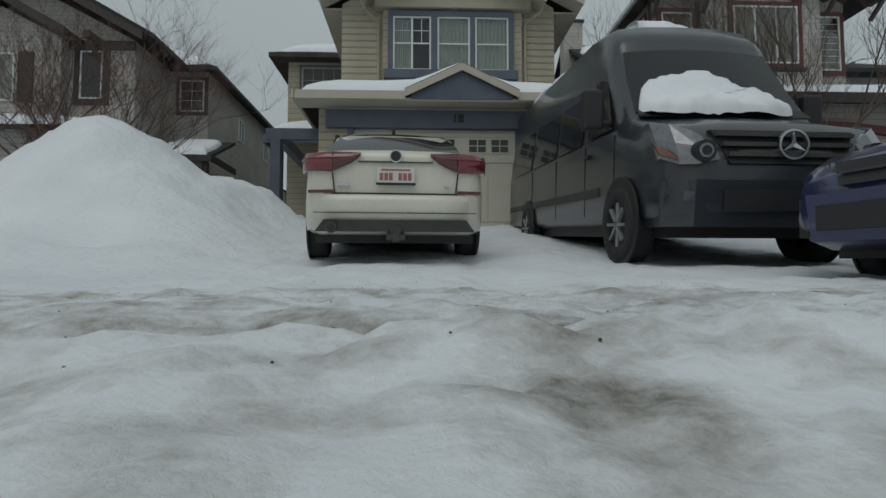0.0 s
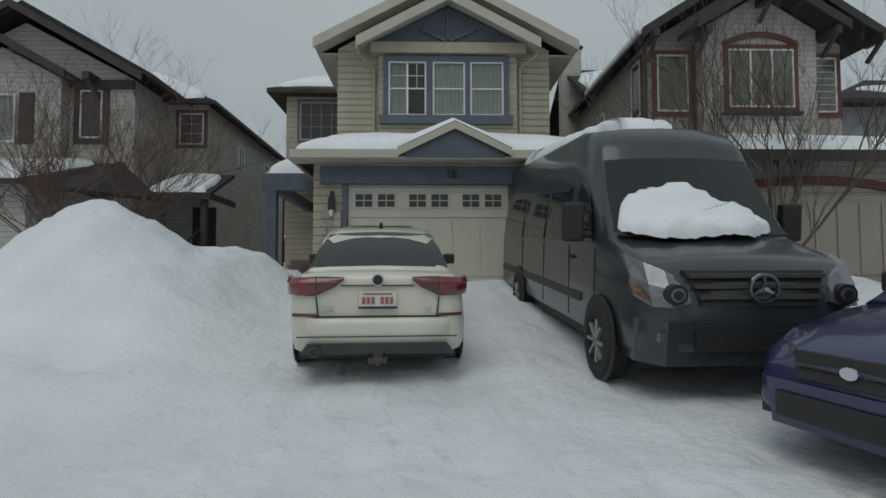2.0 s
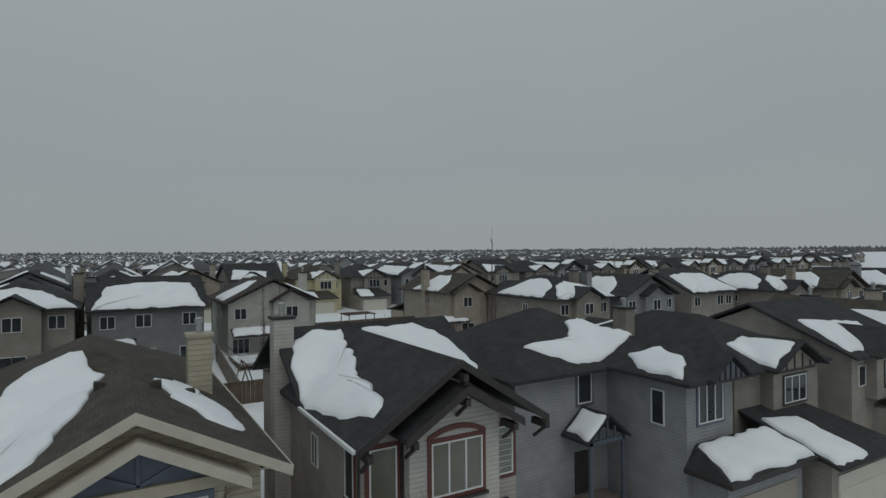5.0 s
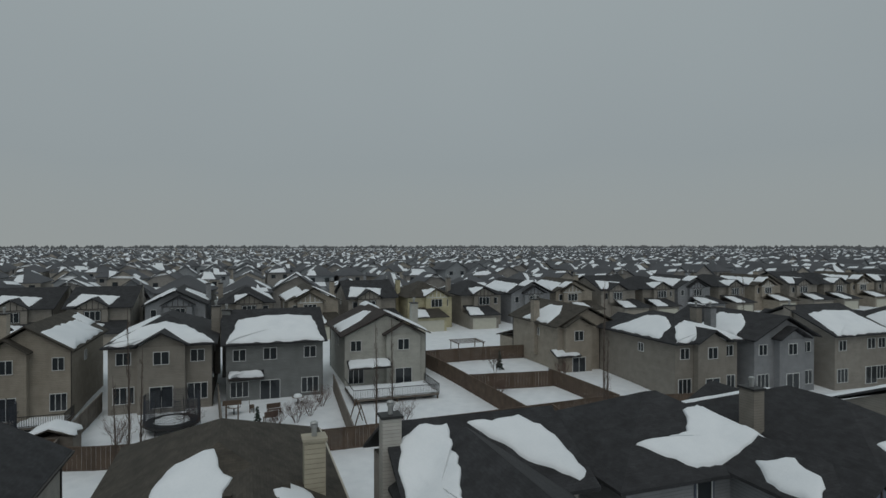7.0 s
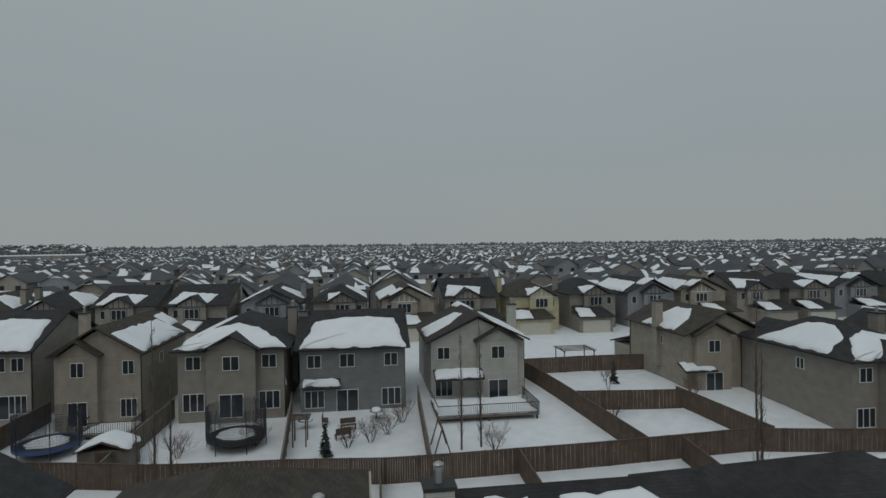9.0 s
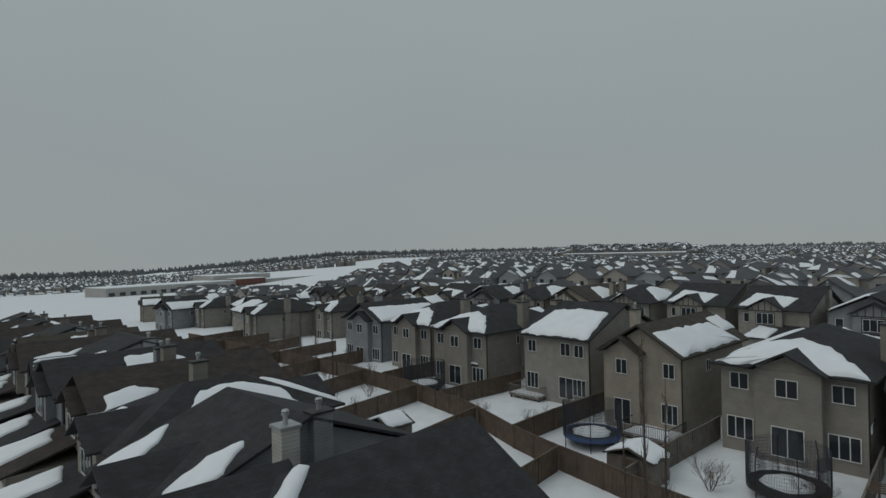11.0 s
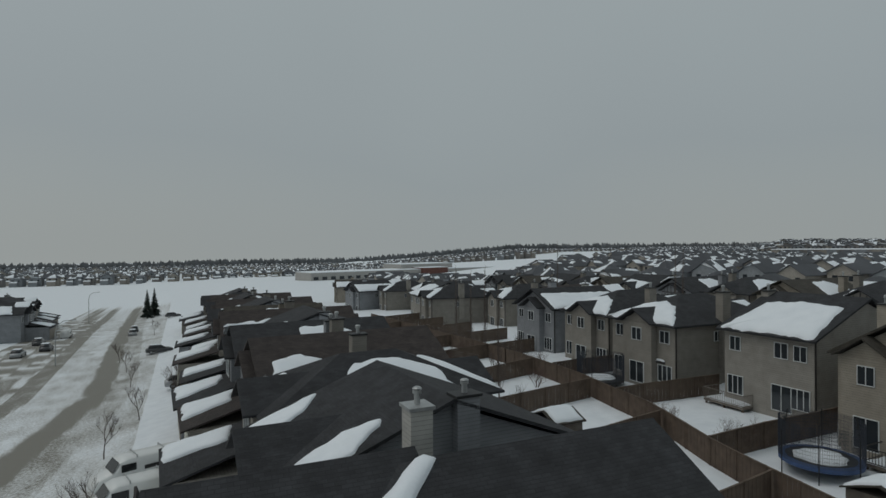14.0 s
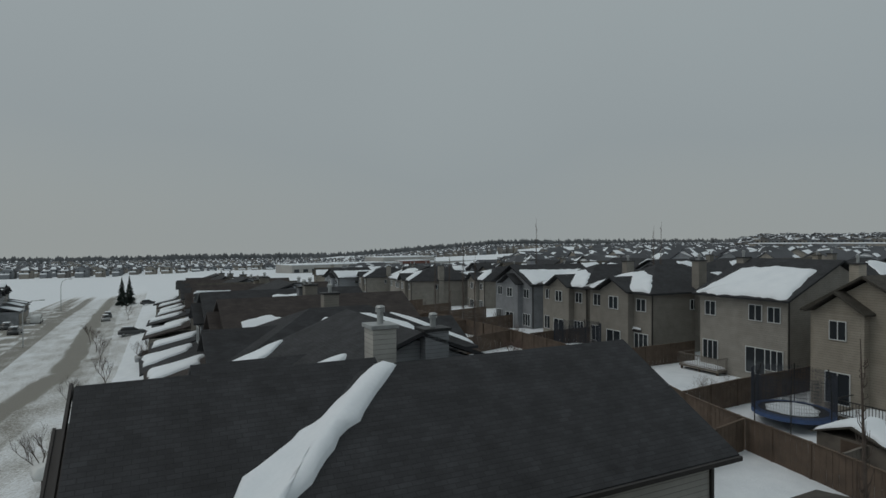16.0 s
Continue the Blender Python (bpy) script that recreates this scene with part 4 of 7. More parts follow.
part("entry_rail", Mesh().bar((-8.3, 17.6, 1.7), (-8.3, 19.5, 2.6), 0.06, 0.06).bar((-8.3, 17.6, 0.9), (-8.3, 17.6, 1.7), 0.06, 0.06).bar((-8.3, 18.5, 1.0), (-8.3, 18.5, 2.15), 0.05, 0.05), BLACK, H0)
part("garage_wall", Mesh().box(-16.6, -10.3, 13.8, 17.696, G - 0.5, 3.6), SIDING_STONE, H0)
part("garage_roof", slab(Mesh(), [(-17.1, 13.2, 3.55), (-9.8, 13.2, 3.55), (-10.4, 17.69, 4.9), (-16.6, 17.69, 4.9)], 0.14), ROOF_BLACK, H0)
part("garage_door", Mesh().box(-15.9, -11.0, 13.74, 13.796, G - 0.2, 3.0), DOOR_CREAM, H0)
chimney(H0, -16.0, 26.9, 7.0, 10.9, 0.85, 0.8, SIDING_STONE, METAL)
# the front wing stands further back than the drive beside it
set_back = Matrix.Translation((-0.2, -0.2, 3.7)) @ Matrix.Diagonal((1.09, 1.09, 1.02, 1)) @ Matrix.Translation((0.2, 0.2, -3.7))
for ob in H0.children_recursive:
    if ob.type == "MESH" and "entry" not in ob.name and ob.name.split(".")[0] not in ("front_roof", "front_door", "chimney"):
        mid = sum((v.co for v in ob.data.vertices), Vector()) / len(ob.data.vertices)
        if mid.y < 20.0 and mid.x < -9.55:
            ob.data.transform(set_back)
garage_snow = snow_patch([(-16.9, 13.4), (-10.2, 13.35), (-10.6, 17.2), (-16.5, 17.3)], lambda x, y: 3.57 + (y - 13.2) * 0.3, "snow on the garage roof beside the bare shrub", 0.26, 61)
garage_snow.data.transform(set_back)
snow_patch([(-10.1, 19.6), (-8.1, 19.5), (-8.2, 21.4), (-9.9, 21.6)], lambda x, y: 3.92 + (y - 19.4) * 0.425, "small rounded snow on the entry roof", 0.25, 62, 0.2, 0.06)
h0_top = lambda x, y: max(7.87 + 0.568 * min(x + 17.4, -8.6 - x, y - 21.4), 10.37 - 0.568 * abs(x + 14.0))
snow_patch([(-12.95, 26.2), (-12.3, 25.6), (-10.7, 23.9), (-9.2, 22.2), (-9.0, 21.6), (-10.0, 21.5), (-10.9, 21.9), (-11.5, 22.8), (-12.3, 24.2), (-13.05, 25.7)], h0_top, "long tongue of snow on the dark hipped roof", 0.2, 64, 0.3, 0.08)

# ---- the blue-grey house with its small entry gable ----
H3 = thing("house", 20.5, 20.0, G, "blue-grey two-storey house with black roof and small entry gable", "house", "houses on the near row")
part("wall", Mesh().box(16.2, 26.6, 21.3, 31.0, G - 0.5, 7.8), SIDING_GREY, H3)
part("wall", Mesh().box(22.2, 25.6, 16.5, 21.296, G - 0.5, 7.9), SIDING_GREY, H3)
part("roof", hip_roof(Mesh(), 15.5, 27.3, 20.7, 31.7, 7.85, 10.5), ROOF_BLACK, H3)
part("front_roof", hip_roof(Mesh(), 21.6, 26.2, 15.9, 25.0, 7.94, 9.3), ROOF_BLACK, H3)
part("dormer_roof", gable_roof(Mesh(), 22.9, 25.9, 15.6, 18.0, 8.0, 9.1, 0.12), ROOF_BLACK, H3)
part("gable_panel", Mesh().prism([(23.2, 15.8, 7.9), (25.6, 15.8, 7.9), (24.4, 15.8, 8.85)], (0, 0.3, 0)), BLUE_TRIM, H3)
gtr = Mesh()
for a in (-0.8, -0.4, 0, 0.4, 0.8):
    gtr.box(24.36 + a, 24.44 + a, 15.74, 15.8, 7.9, 8.8 - abs(a) * 0.7)
part("gable_strut", gtr.box(23.2, 25.6, 15.73, 15.8, 7.8, 7.9), DARK_TRIM, H3)
window(H3, (20.6, 21.3, 6.1), "s", 0.95, 1.5, trim=BLUE_TRIM, cols=1)
window(H3, (23.9, 16.5, 5.85), "s", 1.8, 1.8, cols=3, fill=("dark", "curtain", "dark"), trim=BLUE_TRIM)
window(H3, (22.2, 18.05, 5.6), "w", 0.75, 1.65, cols=1)
for x, z0, w, h in ((18, 5.9, 1.3, 1.2), (23, 5.9, 1.3, 1.2), (20.4, 1.6, 1.9, 2.0)):
    window(H3, (x, 31.0, z0), "n", w, h)
part("garage_wall", Mesh().box(22.5, 28.2, 14.7, 16.496, G - 0.5, 4.0), SIDING_GREY, H3)
part("garage_roof", slab(slab(Mesh(), [(22.0, 14.2, 4.05), (28.8, 14.2, 4.05), (28.0, 16.49, 5.0), (22.8, 16.49, 5.0)], 0.14), [(22.0, 14.2, 4.05), (22.8, 16.49, 5.0), (22.0, 16.49, 4.05)], 0.14), ROOF_BLACK, H3)
part("garage_fascia", Mesh().box(22.0, 28.8, 14.14, 14.196, 3.85, 4.07).box(21.94, 21.996, 14.14, 16.49, 3.85, 4.07), DARK_TRIM, H3)
part("garage_door", Mesh().box(23.2, 27.6, 14.64, 14.696, G - 0.2, 3.1), DOOR_TAUPE, H3)
part("entry_roof", gable_roof(Mesh(), 19.0, 21.9, 19.4, 21.29, 4.8, 6.0, 0.12), ROOF_BLACK, H3)
et = Mesh().box(19.3, 19.45, 19.55, 19.7, G - 0.3, 4.8).box(21.45, 21.6, 19.55, 19.7, G - 0.3, 4.8).box(19.3, 21.6, 19.55, 19.7, 4.6, 4.78)
for a in (-0.5, 0, 0.5):
    et.box(20.41 + a, 20.49 + a, 19.56, 19.66, 4.78, 5.75 - abs(a) * 0.8)
part("entry_frame", et, BLUE_TRIM, H3)
part("front_door", Mesh().box(19.9, 20.9, 21.22, 21.295, 1.6, 3.7), DARK_TRIM, H3)
part("entry_deck", Mesh().box(19.1, 21.8, 19.5, 21.2, G - 0.3, 1.55), FENCE_GREY, H3)
for k in range(4):
    part("entry_step", Mesh().box(19.5, 21.4, 18.3 + k * 0.3, 19.496, G - 0.3, G + 0.1 + k * 0.16), FENCE_GREY, H3)
snow_patch([(22.2, 14.3), (28.6, 14.3), (28.0, 16.3), (22.8, 16.3)], lambda x, y: 4.07 + (y - 14.2) * 0.415, "thick snow on the garage roof", 0.36, 71)
snow_patch([(19.1, 19.5), (20.3, 19.5), (20.3, 21.1), (19.2, 21.1)], lambda x, y: 6.0 - abs(x - 20.45) * 0.828, "small rounded snow on the entry roof", 0.18, 72, 0.2, 0.06)
h3_top = lambda x, y: 7.87 + 0.482 * min(x - 15.5, 27.3 - x, y - 20.7, 31.7 - y)
snow_patch([(18.0, 23.0), (19.6, 22.9), (21.3, 23.2), (22.3, 24.6), (23.9, 25.0), (24.6, 23.6), (25.3, 21.5), (23.0, 21.2), (20.2, 21.3), (19.0, 22.0)], lambda x, y: max(h3_top(x, y), 7.96 + 0.591 * min(x - 21.6, 26.2 - x)), SN, 0.24, 73, rings=10)
snow_patch([(21.8, 16.4), (22.8, 16.9), (23.3, 18.8), (22.6, 20.2), (21.9, 19.0)], lambda x, y: 7.96 + 0.591 * min(x - 21.6, y - 15.9), SN, 0.2, 74)


# ---- low garage behind the grey house ----
bg = thing("back_garage", -18.9, 39.0, G, "low grey garage with dark gabled roof behind the houses", "garage")
part("wall", Mesh().box(-21.0, -16.8, 37.8, 40.1, G - 0.5, 5.1), SIDING_STONE, bg)
part("gable_wall", Mesh().prism([(-21.0, 39.9, 5.104), (-16.8, 39.9, 5.104), (-18.9, 39.9, 6.7)], (0, 0.2, 0)), SIDING_STONE, bg)
part("roof", gable_roof(Mesh(), -21.4, -16.4, 37.4, 40.5, 5.1, 7.0), ROOF_BLACK, bg)


# ---- houses drawn once and set down in rows ----
def row_house(label, siding, roof_mat, style, seed, trim=WHITE_TRIM, bare=False):
    """Front towards -y, middle of the front wall at the origin, back windows on the far side."""
    rng = random.Random(seed)
    h = thing("house", 0, 0, 0, label, "house", "houses in the rows")
    w, d, ze = 8.6 + rng.uniform(-0.4, 0.5), 11.5, 6.3
    wing = rng.choice((-1, 1))
    part("wall", Mesh().box(-w / 2, w / 2, 0, d, -0.6, ze), siding, h)
    gx0, gx1 = (-w / 2, w / 2 - 2.6) if wing > 0 else (-w / 2 + 2.6, w / 2)
    part("garage_wall", Mesh().box(gx0, gx1, -4.0, -0.004, -0.6, 2.9), siding, h)
    gr = Mesh()
    slab(gr, [(gx0 - 0.4, -4.5, 2.95), (gx1 + 0.4, -4.5, 2.95), (gx1 - 0.3, -0.004, 4.3), (gx0 + 0.3, -0.004, 4.3)], 0.14)
    part("garage_roof", gr, roof_mat, h)
    gdoor = part("garage_door", Mesh().box(gx0 + 0.5, gx1 - 0.5, -4.06, -4.004, -0.1, 2.3), DOOR_CREAM if seed % 2 else DOOR_TAUPE, h)
    part("door_panel", Mesh().box(gx0 + 0.6, gx1 - 0.6, -4.08, -4.06, 0.1, 1.6), DOOR_CREAM if seed % 2 else DOOR_TAUPE, gdoor)
    r = Mesh()
    o = 0.5
    if style == "hip":
        hip_roof(r, -w / 2 - o, w / 2 + o, -o, d + o, ze + 0.05, ze + 0.05 + (w / 2 + o) * 0.52)
        k = 0.52
        z = lambda x, y: ze + 0.05 + k * min(x + w / 2 + o, w / 2 + o - x, y + o, d + o - y)
    elif style == "cross":
        cross_gable_roof(r, -w / 2 - o, w / 2 + o, -o, d + o, ze + 0.05, ze + 0.05 + (d / 2 + o) * 0.46)
        k = 0.46
        z = lambda x, y: ze + 0.05 + k * min(y + o, d + o - y)
        for x in (-w / 2, w / 2 - 0.2):
            part("gable_wall", Mesh().prism([(x, 0.1, ze), (x, d - 0.1, ze), (x, d / 2, ze + d / 2 * 0.44)], (0.2, 0, 0)), siding, h)
    else:
        gable_roof(r, -w / 2 - o, w / 2 + o, -o, d + o, ze + 0.05, ze + 0.05 + (w / 2 + o) * 0.5)
        k = 0.5
        z = lambda x, y: ze + 0.05 + k * min(x + w / 2 + o, w / 2 + o - x)
        for y in (0, d - 0.2):
            part("gable_wall", Mesh().prism([(-w / 2 + 0.1, y, ze), (w / 2 - 0.1, y, ze), (0, y, ze + w / 2 * 0.48)], (0, 0.2, 0)), siding, h)
    fx = rng.uniform(-1.2, 1.2)
    part("front_gable_roof", gable_roof(Mesh(), fx - 2.6, fx + 2.6, -1.1, 3.4, ze + 0.1, ze + 1.6, 0.14), roof_mat, h)
    bx = rng.uniform(-2.2, 2.2)
    if style != "cross":
        part("rear_gable_roof", gable_roof(Mesh(), bx - 2.3, bx + 2.3, d - 3, d + 1.1, ze + 0.1, ze + 1.4, 0.14), roof_mat, h)
        part("rear_wing", Mesh().box(bx - 1.9, bx + 1.9, d + 0.004, d + 0.6, -0.6, ze).prism([(bx - 1.9, d + 0.1, ze + 0.01), (bx + 1.9, d + 0.1, ze + 0.01), (bx, d + 0.1, ze + 1.1)], (0, 0.45, 0)), siding, h)
    part("roof", r, roof_mat, h)
    part("front_bay", Mesh().box(fx - 2.1, fx + 2.1, -0.6, -0.004, 3.6, ze + 0.1).prism([(fx - 2.1, -0.6, ze + 0.104), (fx + 2.1, -0.6, ze + 0.104), (fx, -0.6, ze + 1.28)], (0, 0.5, 0)), siding, h)
    tb = Mesh()
    for a in (-1.6, -0.8, 0, 0.8, 1.6):
        tb.box(fx + a - 0.05, fx + a + 0.05, -0.64, -0.6, ze - 0.1, ze + 1.2 - abs(a) * 0.58)
    tb.box(fx - 2.1, fx + 2.1, -0.64, -0.6, ze - 0.22, ze - 0.1)
    part("timber_trim", tb, DARK_TRIM if trim != WHITE_TRIM else trim, h)
    window(h, (fx, -0.6, ze - 1.95), "s", 2.2, 1.5, trim=trim if trim != WHITE_TRIM else None, cols=3, fill="dark")
    window(h, (wing * (w / 2 - 1.2), 0, ze - 1.9), "s", 0.9, 1.3, cols=1)
    zb = ze - 1.75
    yb = d + (0.6 if style != "cross" else 0)
    window(h, (bx, yb, zb), "n", 1.3, 1.25, cols=2)
    for a in (-w / 2 + 1.2, w / 2 - 1.2):
        if abs(a - bx) > 2.6 or style == "cross":
            window(h, (a, d, zb), "n", 1.2, 1.2, cols=2)
            window(h, (a, d, 0.9), "n", 1.7, 1.6, cols=3)
    window(h, (bx, yb, 0.45), "n", 1.9, 2.05, cols=2)
    for s in (-1, 1):
        window(h, (s * w / 2, d * 0.6, zb), "e" if s > 0 else "w", 0.8, 1.0, cols=2)
    part("downspout", Mesh().box(-w / 2 - 0.07, -w / 2 - 0.004, d - 0.15, d - 0.06, 0, ze), DARK_TRIM, h)
    part("downspout", Mesh().box(w / 2 + 0.004, w / 2 + 0.07, 0.1, 0.2, 0, ze), DARK_TRIM, h)
    cs = -wing
    chimney(h, cs * (w / 2 + 0.1), d * 0.55, 2.0, ze + 2.9, 0.8, 0.9, siding)
    # snow: mostly on one side of the ridge
    zz = lambda x, y: z(x, y)
    if bare:
        part("roof_snow", drift(Mesh(), [(w / 2 + 0.2, 0.2), (w / 2 + 0.3, 2.2), (w / 2 - 1.2, 3.6), (w / 2 - 2.0, 2.4), (w / 2 - 1.4, 0.6)], zz, 0.25, seed), SNOW, h, "", True)
        part("roof_snow", drift(Mesh(), [(-w / 2, 0.0), (-w / 2 + 2.4, 0.2), (-w / 2 + 1.6, 2.0), (-w / 2, 2.8)], zz, 0.22, seed + 1), SNOW, h, "", True)
    elif style == "cross":
        part("roof_snow", drift(Mesh(), [(-w / 2 - 0.2, d + 0.4), (w / 2 + 0.1, d + 0.4), (w / 2 - 1, d / 2 + 2), (0, d / 2 + 1.4), (-w / 2 + 0.6, d / 2 + 1.8)], zz, 0.3, seed), SNOW, h, "", True)
        part("roof_snow", drift(Mesh(), [(-w / 2, 0.1), (w / 2 - 3, 0.0), (w / 2 - 2, 2.5), (-w / 2 + 1, 3.4)], zz, 0.25, seed + 1), SNOW, h, "", True)
    else:
        part("roof_snow", drift(Mesh(), [(-w / 2 - 0.3, d + 0.35), (w / 2 + 0.3, d + 0.35), (w * 0.22, d - 2.2), (0, d - 2.9), (-w * 0.22, d - 2.2)] if style == "hip" else [(-w / 2 - 0.3, 1.2), (-w / 2 - 0.3, d), (-w * 0.16, d), (-w * 0.2, 2.0)], zz, 0.3, seed), SNOW, h, "", True)
        part("roof_snow", drift(Mesh(), [(w / 2 + 0.25, 2.4 + seed % 3), (w / 2 + 0.25, 9.6), (w * 0.26, 9.0), (w * 0.1, 7.2), (w * 0.12, 4.6)], zz, 0.25, seed + 1), SNOW, h, "", True)
        part("roof_snow", drift(Mesh(), [(fx - 2.4, -0.8), (fx - 0.3, -0.8), (fx - 0.4, 1.8), (fx - 2.3, 1.6)], lambda x, y: max(z(x, y), ze + 1.6 - abs(x - fx) * 0.57), 0.22, seed + 2), SNOW, h, "", True)
    part("roof_snow", drift(Mesh(), [(gx0 - 0.2, -4.3), (gx0 + (gx1 - gx0) * (0.45 + 0.1 * (seed % 3)), -4.3), (gx0 + (gx1 - gx0) * 0.5, -1.4), (gx0 + 0.5, -0.9)], lambda x, y: 2.97 + (y + 4.5) * 0.3, 0.28, seed + 3), SNOW, h, "", True)
    return h


KINDS = [
    row_house("taupe two-storey house with dark hipped roof and snow", SIDING_DUSK, ROOF_BLACK, "hip", 21, DARK_TRIM),
    row_house("blue-grey two-storey house with snow on its rear roof", SIDING_BLUEGREY, ROOF_BLACK, "cross", 22),
    row_house("pale cream two-storey house with gabled snowy roof", SIDING_PALE, ROOF_RED, "gable", 23, TAN_TRIM),
    row_house("stone-grey two-storey house with cross-gabled dark roof", SIDING_WARM, ROOF_BLACK, "cross", 24, DARK_TRIM),
    row_house("tan two-storey house with brown roof and snow patches", SIDING_TAN, ROOF_BROWN, "gable", 25),
    row_house("grey two-storey house with half-timbered gable and snow", SIDING_GREY, ROOF_BLACK, "gable", 26, DARK_TRIM),
    row_house("yellow two-storey house with white trim and snowy roof", SIDING_YELLOW, ROOF_BROWN, "hip", 27),
    row_house("grey two-storey house with bare black cross-gabled roof", SIDING_GREY, ROOF_BLACK, "cross", 28, DARK_TRIM, True),
    row_house("dusky two-storey house with mostly bare dark roof", SIDING_DUSK, ROOF_RED, "gable", 29, DARK_TRIM, True),
]
used = set()


def put_house(k, x, y, z, turn, deep=1.0, wide=1.0):
    m = pose(x, y, z, 0, 0, turn) @ Matrix.Diagonal((wide, deep, 1, 1))
    if k in used:
        return copy_thing(KINDS[k], m)
    used.add(k)
    KINDS[k].matrix_basis = m
    return KINDS[k]


# near row, to either side of the first two houses
for k, x, dy in ((7, -23.6, 4.6), (0, -33.6, 5.6), (8, -43.6, 6.6), (5, -53.6, 6.0), (7, -63.6, 7.2), (8, -73.6, 6.4), (4, -83.6, 7.4), (7, -94, 6.6), (8, -105, 7.6), (3, -116, 7.0), (8, -128, 7.8), (0, -139, 7.0), (7, -150, 7.5)):
    put_house(k, x, 18.2 + dy, G + fall(x, 20.0), 2 if x > -60 else -2, 1.2 if x > -60 else 1.1)
for k, x, dy in ((0, 33, 1.0), (3, 43.5, 0), (4, 54, 0), (0, 64, 0), (5, 75, -1), (3, 86, -2), (4, 97, -3)):
    put_house(k, x, 17.5 + dy, G, 0)
# the row behind, seen from its gardens: x, y of the rear wall, floor level
for k, x, y, z, wide in ((5, -64, 66, 1.8, 1), (0, -52.5, 65.5, 2.2, 0.95), (0, -41.0, 63.2, 2.6, 1), (3, -28.4, 62.9, 3.0, 0.86), (4, -18.4, 61.0, 2.8, 0.8), (0, -7.6, 62.6, 2.8, 1.08), (1, 2.95, 61.2, 2.35, 1.05), (2, 15.2, 63.6, 2.2, 1.04), (4, 41.0, 63.5, 2.2, 1), (0, 47.0, 51.0, 2.0, 1), (5, 57, 50, 2, 1), (3, 68, 48, 2, 1), (0, 79, 45, 2, 1), (4, 90, 42, 2, 1), (5, 101, 39, 2, 1), (0, 112, 36, 2, 1)):
    put_house(k, x, y + 11.5, z, 180, 1.0, wide)

# ---- vehicles ----
TYRE = material("tyre_rubber", (0.022, 0.022, 0.023), 0.85, 0.2, 8.0)
RIM = material("steel_rim", (0.35, 0.36, 0.37), 0.4, 0.15, 6.0, metal=0.6)
CHROME = material("chrome", (0.62, 0.64, 0.66), 0.15, 0.05, 4.0, metal=1.0)
LAMP_RED = material("tail_lamp_red", (0.16, 0.012, 0.018), 0.15, 0.25, 5.0, coat=1.0)
LAMP_DARK = material("tail_lamp_dark_red", (0.09, 0.01, 0.014), 0.15, 0.25, 5.0, coat=1.0)
LAMP_CLEAR = material("headlamp_lens", (0.15, 0.16, 0.18), 0.12, 0.4, 7.0, metal=0.3, coat=1.0)
AMBER = material("amber_lens", (0.17, 0.06, 0.022), 0.2, 0.15, 7.0, coat=1.0)
PAINT_WHITE = material("dusty_white_car_paint", (0.6, 0.59, 0.505), 0.32, 0.1, 1.5, coat=0.7)
PAINT_GREY = material("dusty_charcoal_van_paint", (0.034, 0.038, 0.045), 0.34, 0.25, 1.2, coat=0.5)
PAINT_BLUE = material("dark_blue_car_paint", (0.018, 0.022, 0.085), 0.3, 0.2, 1.5, coat=0.7)
PAINT_SILVER = material("silver_car_paint", (0.3, 0.31, 0.32), 0.35, 0.1, 1.5, metal=0.3, coat=0.5)
PAINT_DARK = material("dark_car_paint", (0.035, 0.037, 0.04), 0.35, 0.1, 1.5, coat=0.5)
CAR_GLASS = glass("car_glass", (0.018, 0.02, 0.022), 0.05)
VALANCE = material("grimy_black_plastic", (0.06, 0.06, 0.057), 0.7, 0.25, 4.0)
PLATE = material("licence_plate", (0.62, 0.62, 0.6), 0.4, 0.05, 5.0)
PLATE_RED = material("plate_red", (0.33, 0.13, 0.11), 0.5, 0.1, 5.0)


def loft(stations):
    """stations: (y, ring of (x, z) for the right half from the bottom middle to the top middle). Mirrored and closed."""
    m = Mesh()
    rings = []
    for y, half in stations:
        ring = [(x, y, z) for x, z in half] + [(-x, y, z) for x, z in reversed(half) if x > 1e-6]
        rings.append(ring)
    n = len(rings[0])
    for r in rings:
        m.v += r
    for i in range(len(rings) - 1):
        for j in range(n):
            q = (j + 1) % n
            m.f.append((i * n + j, i * n + q, (i + 1) * n + q, (i + 1) * n + j))
    m.f.append(tuple(range(n - 1, -1, -1)))
    m.f.append(tuple((len(rings) - 1) * n + j for j in range(n)))
    return m


def table(rows, s):
    k = [r[0] for r in rows]
    return [float(np.interp(s, k, [r[i] for r in rows])) for i in range(1, len(rows[0]))]


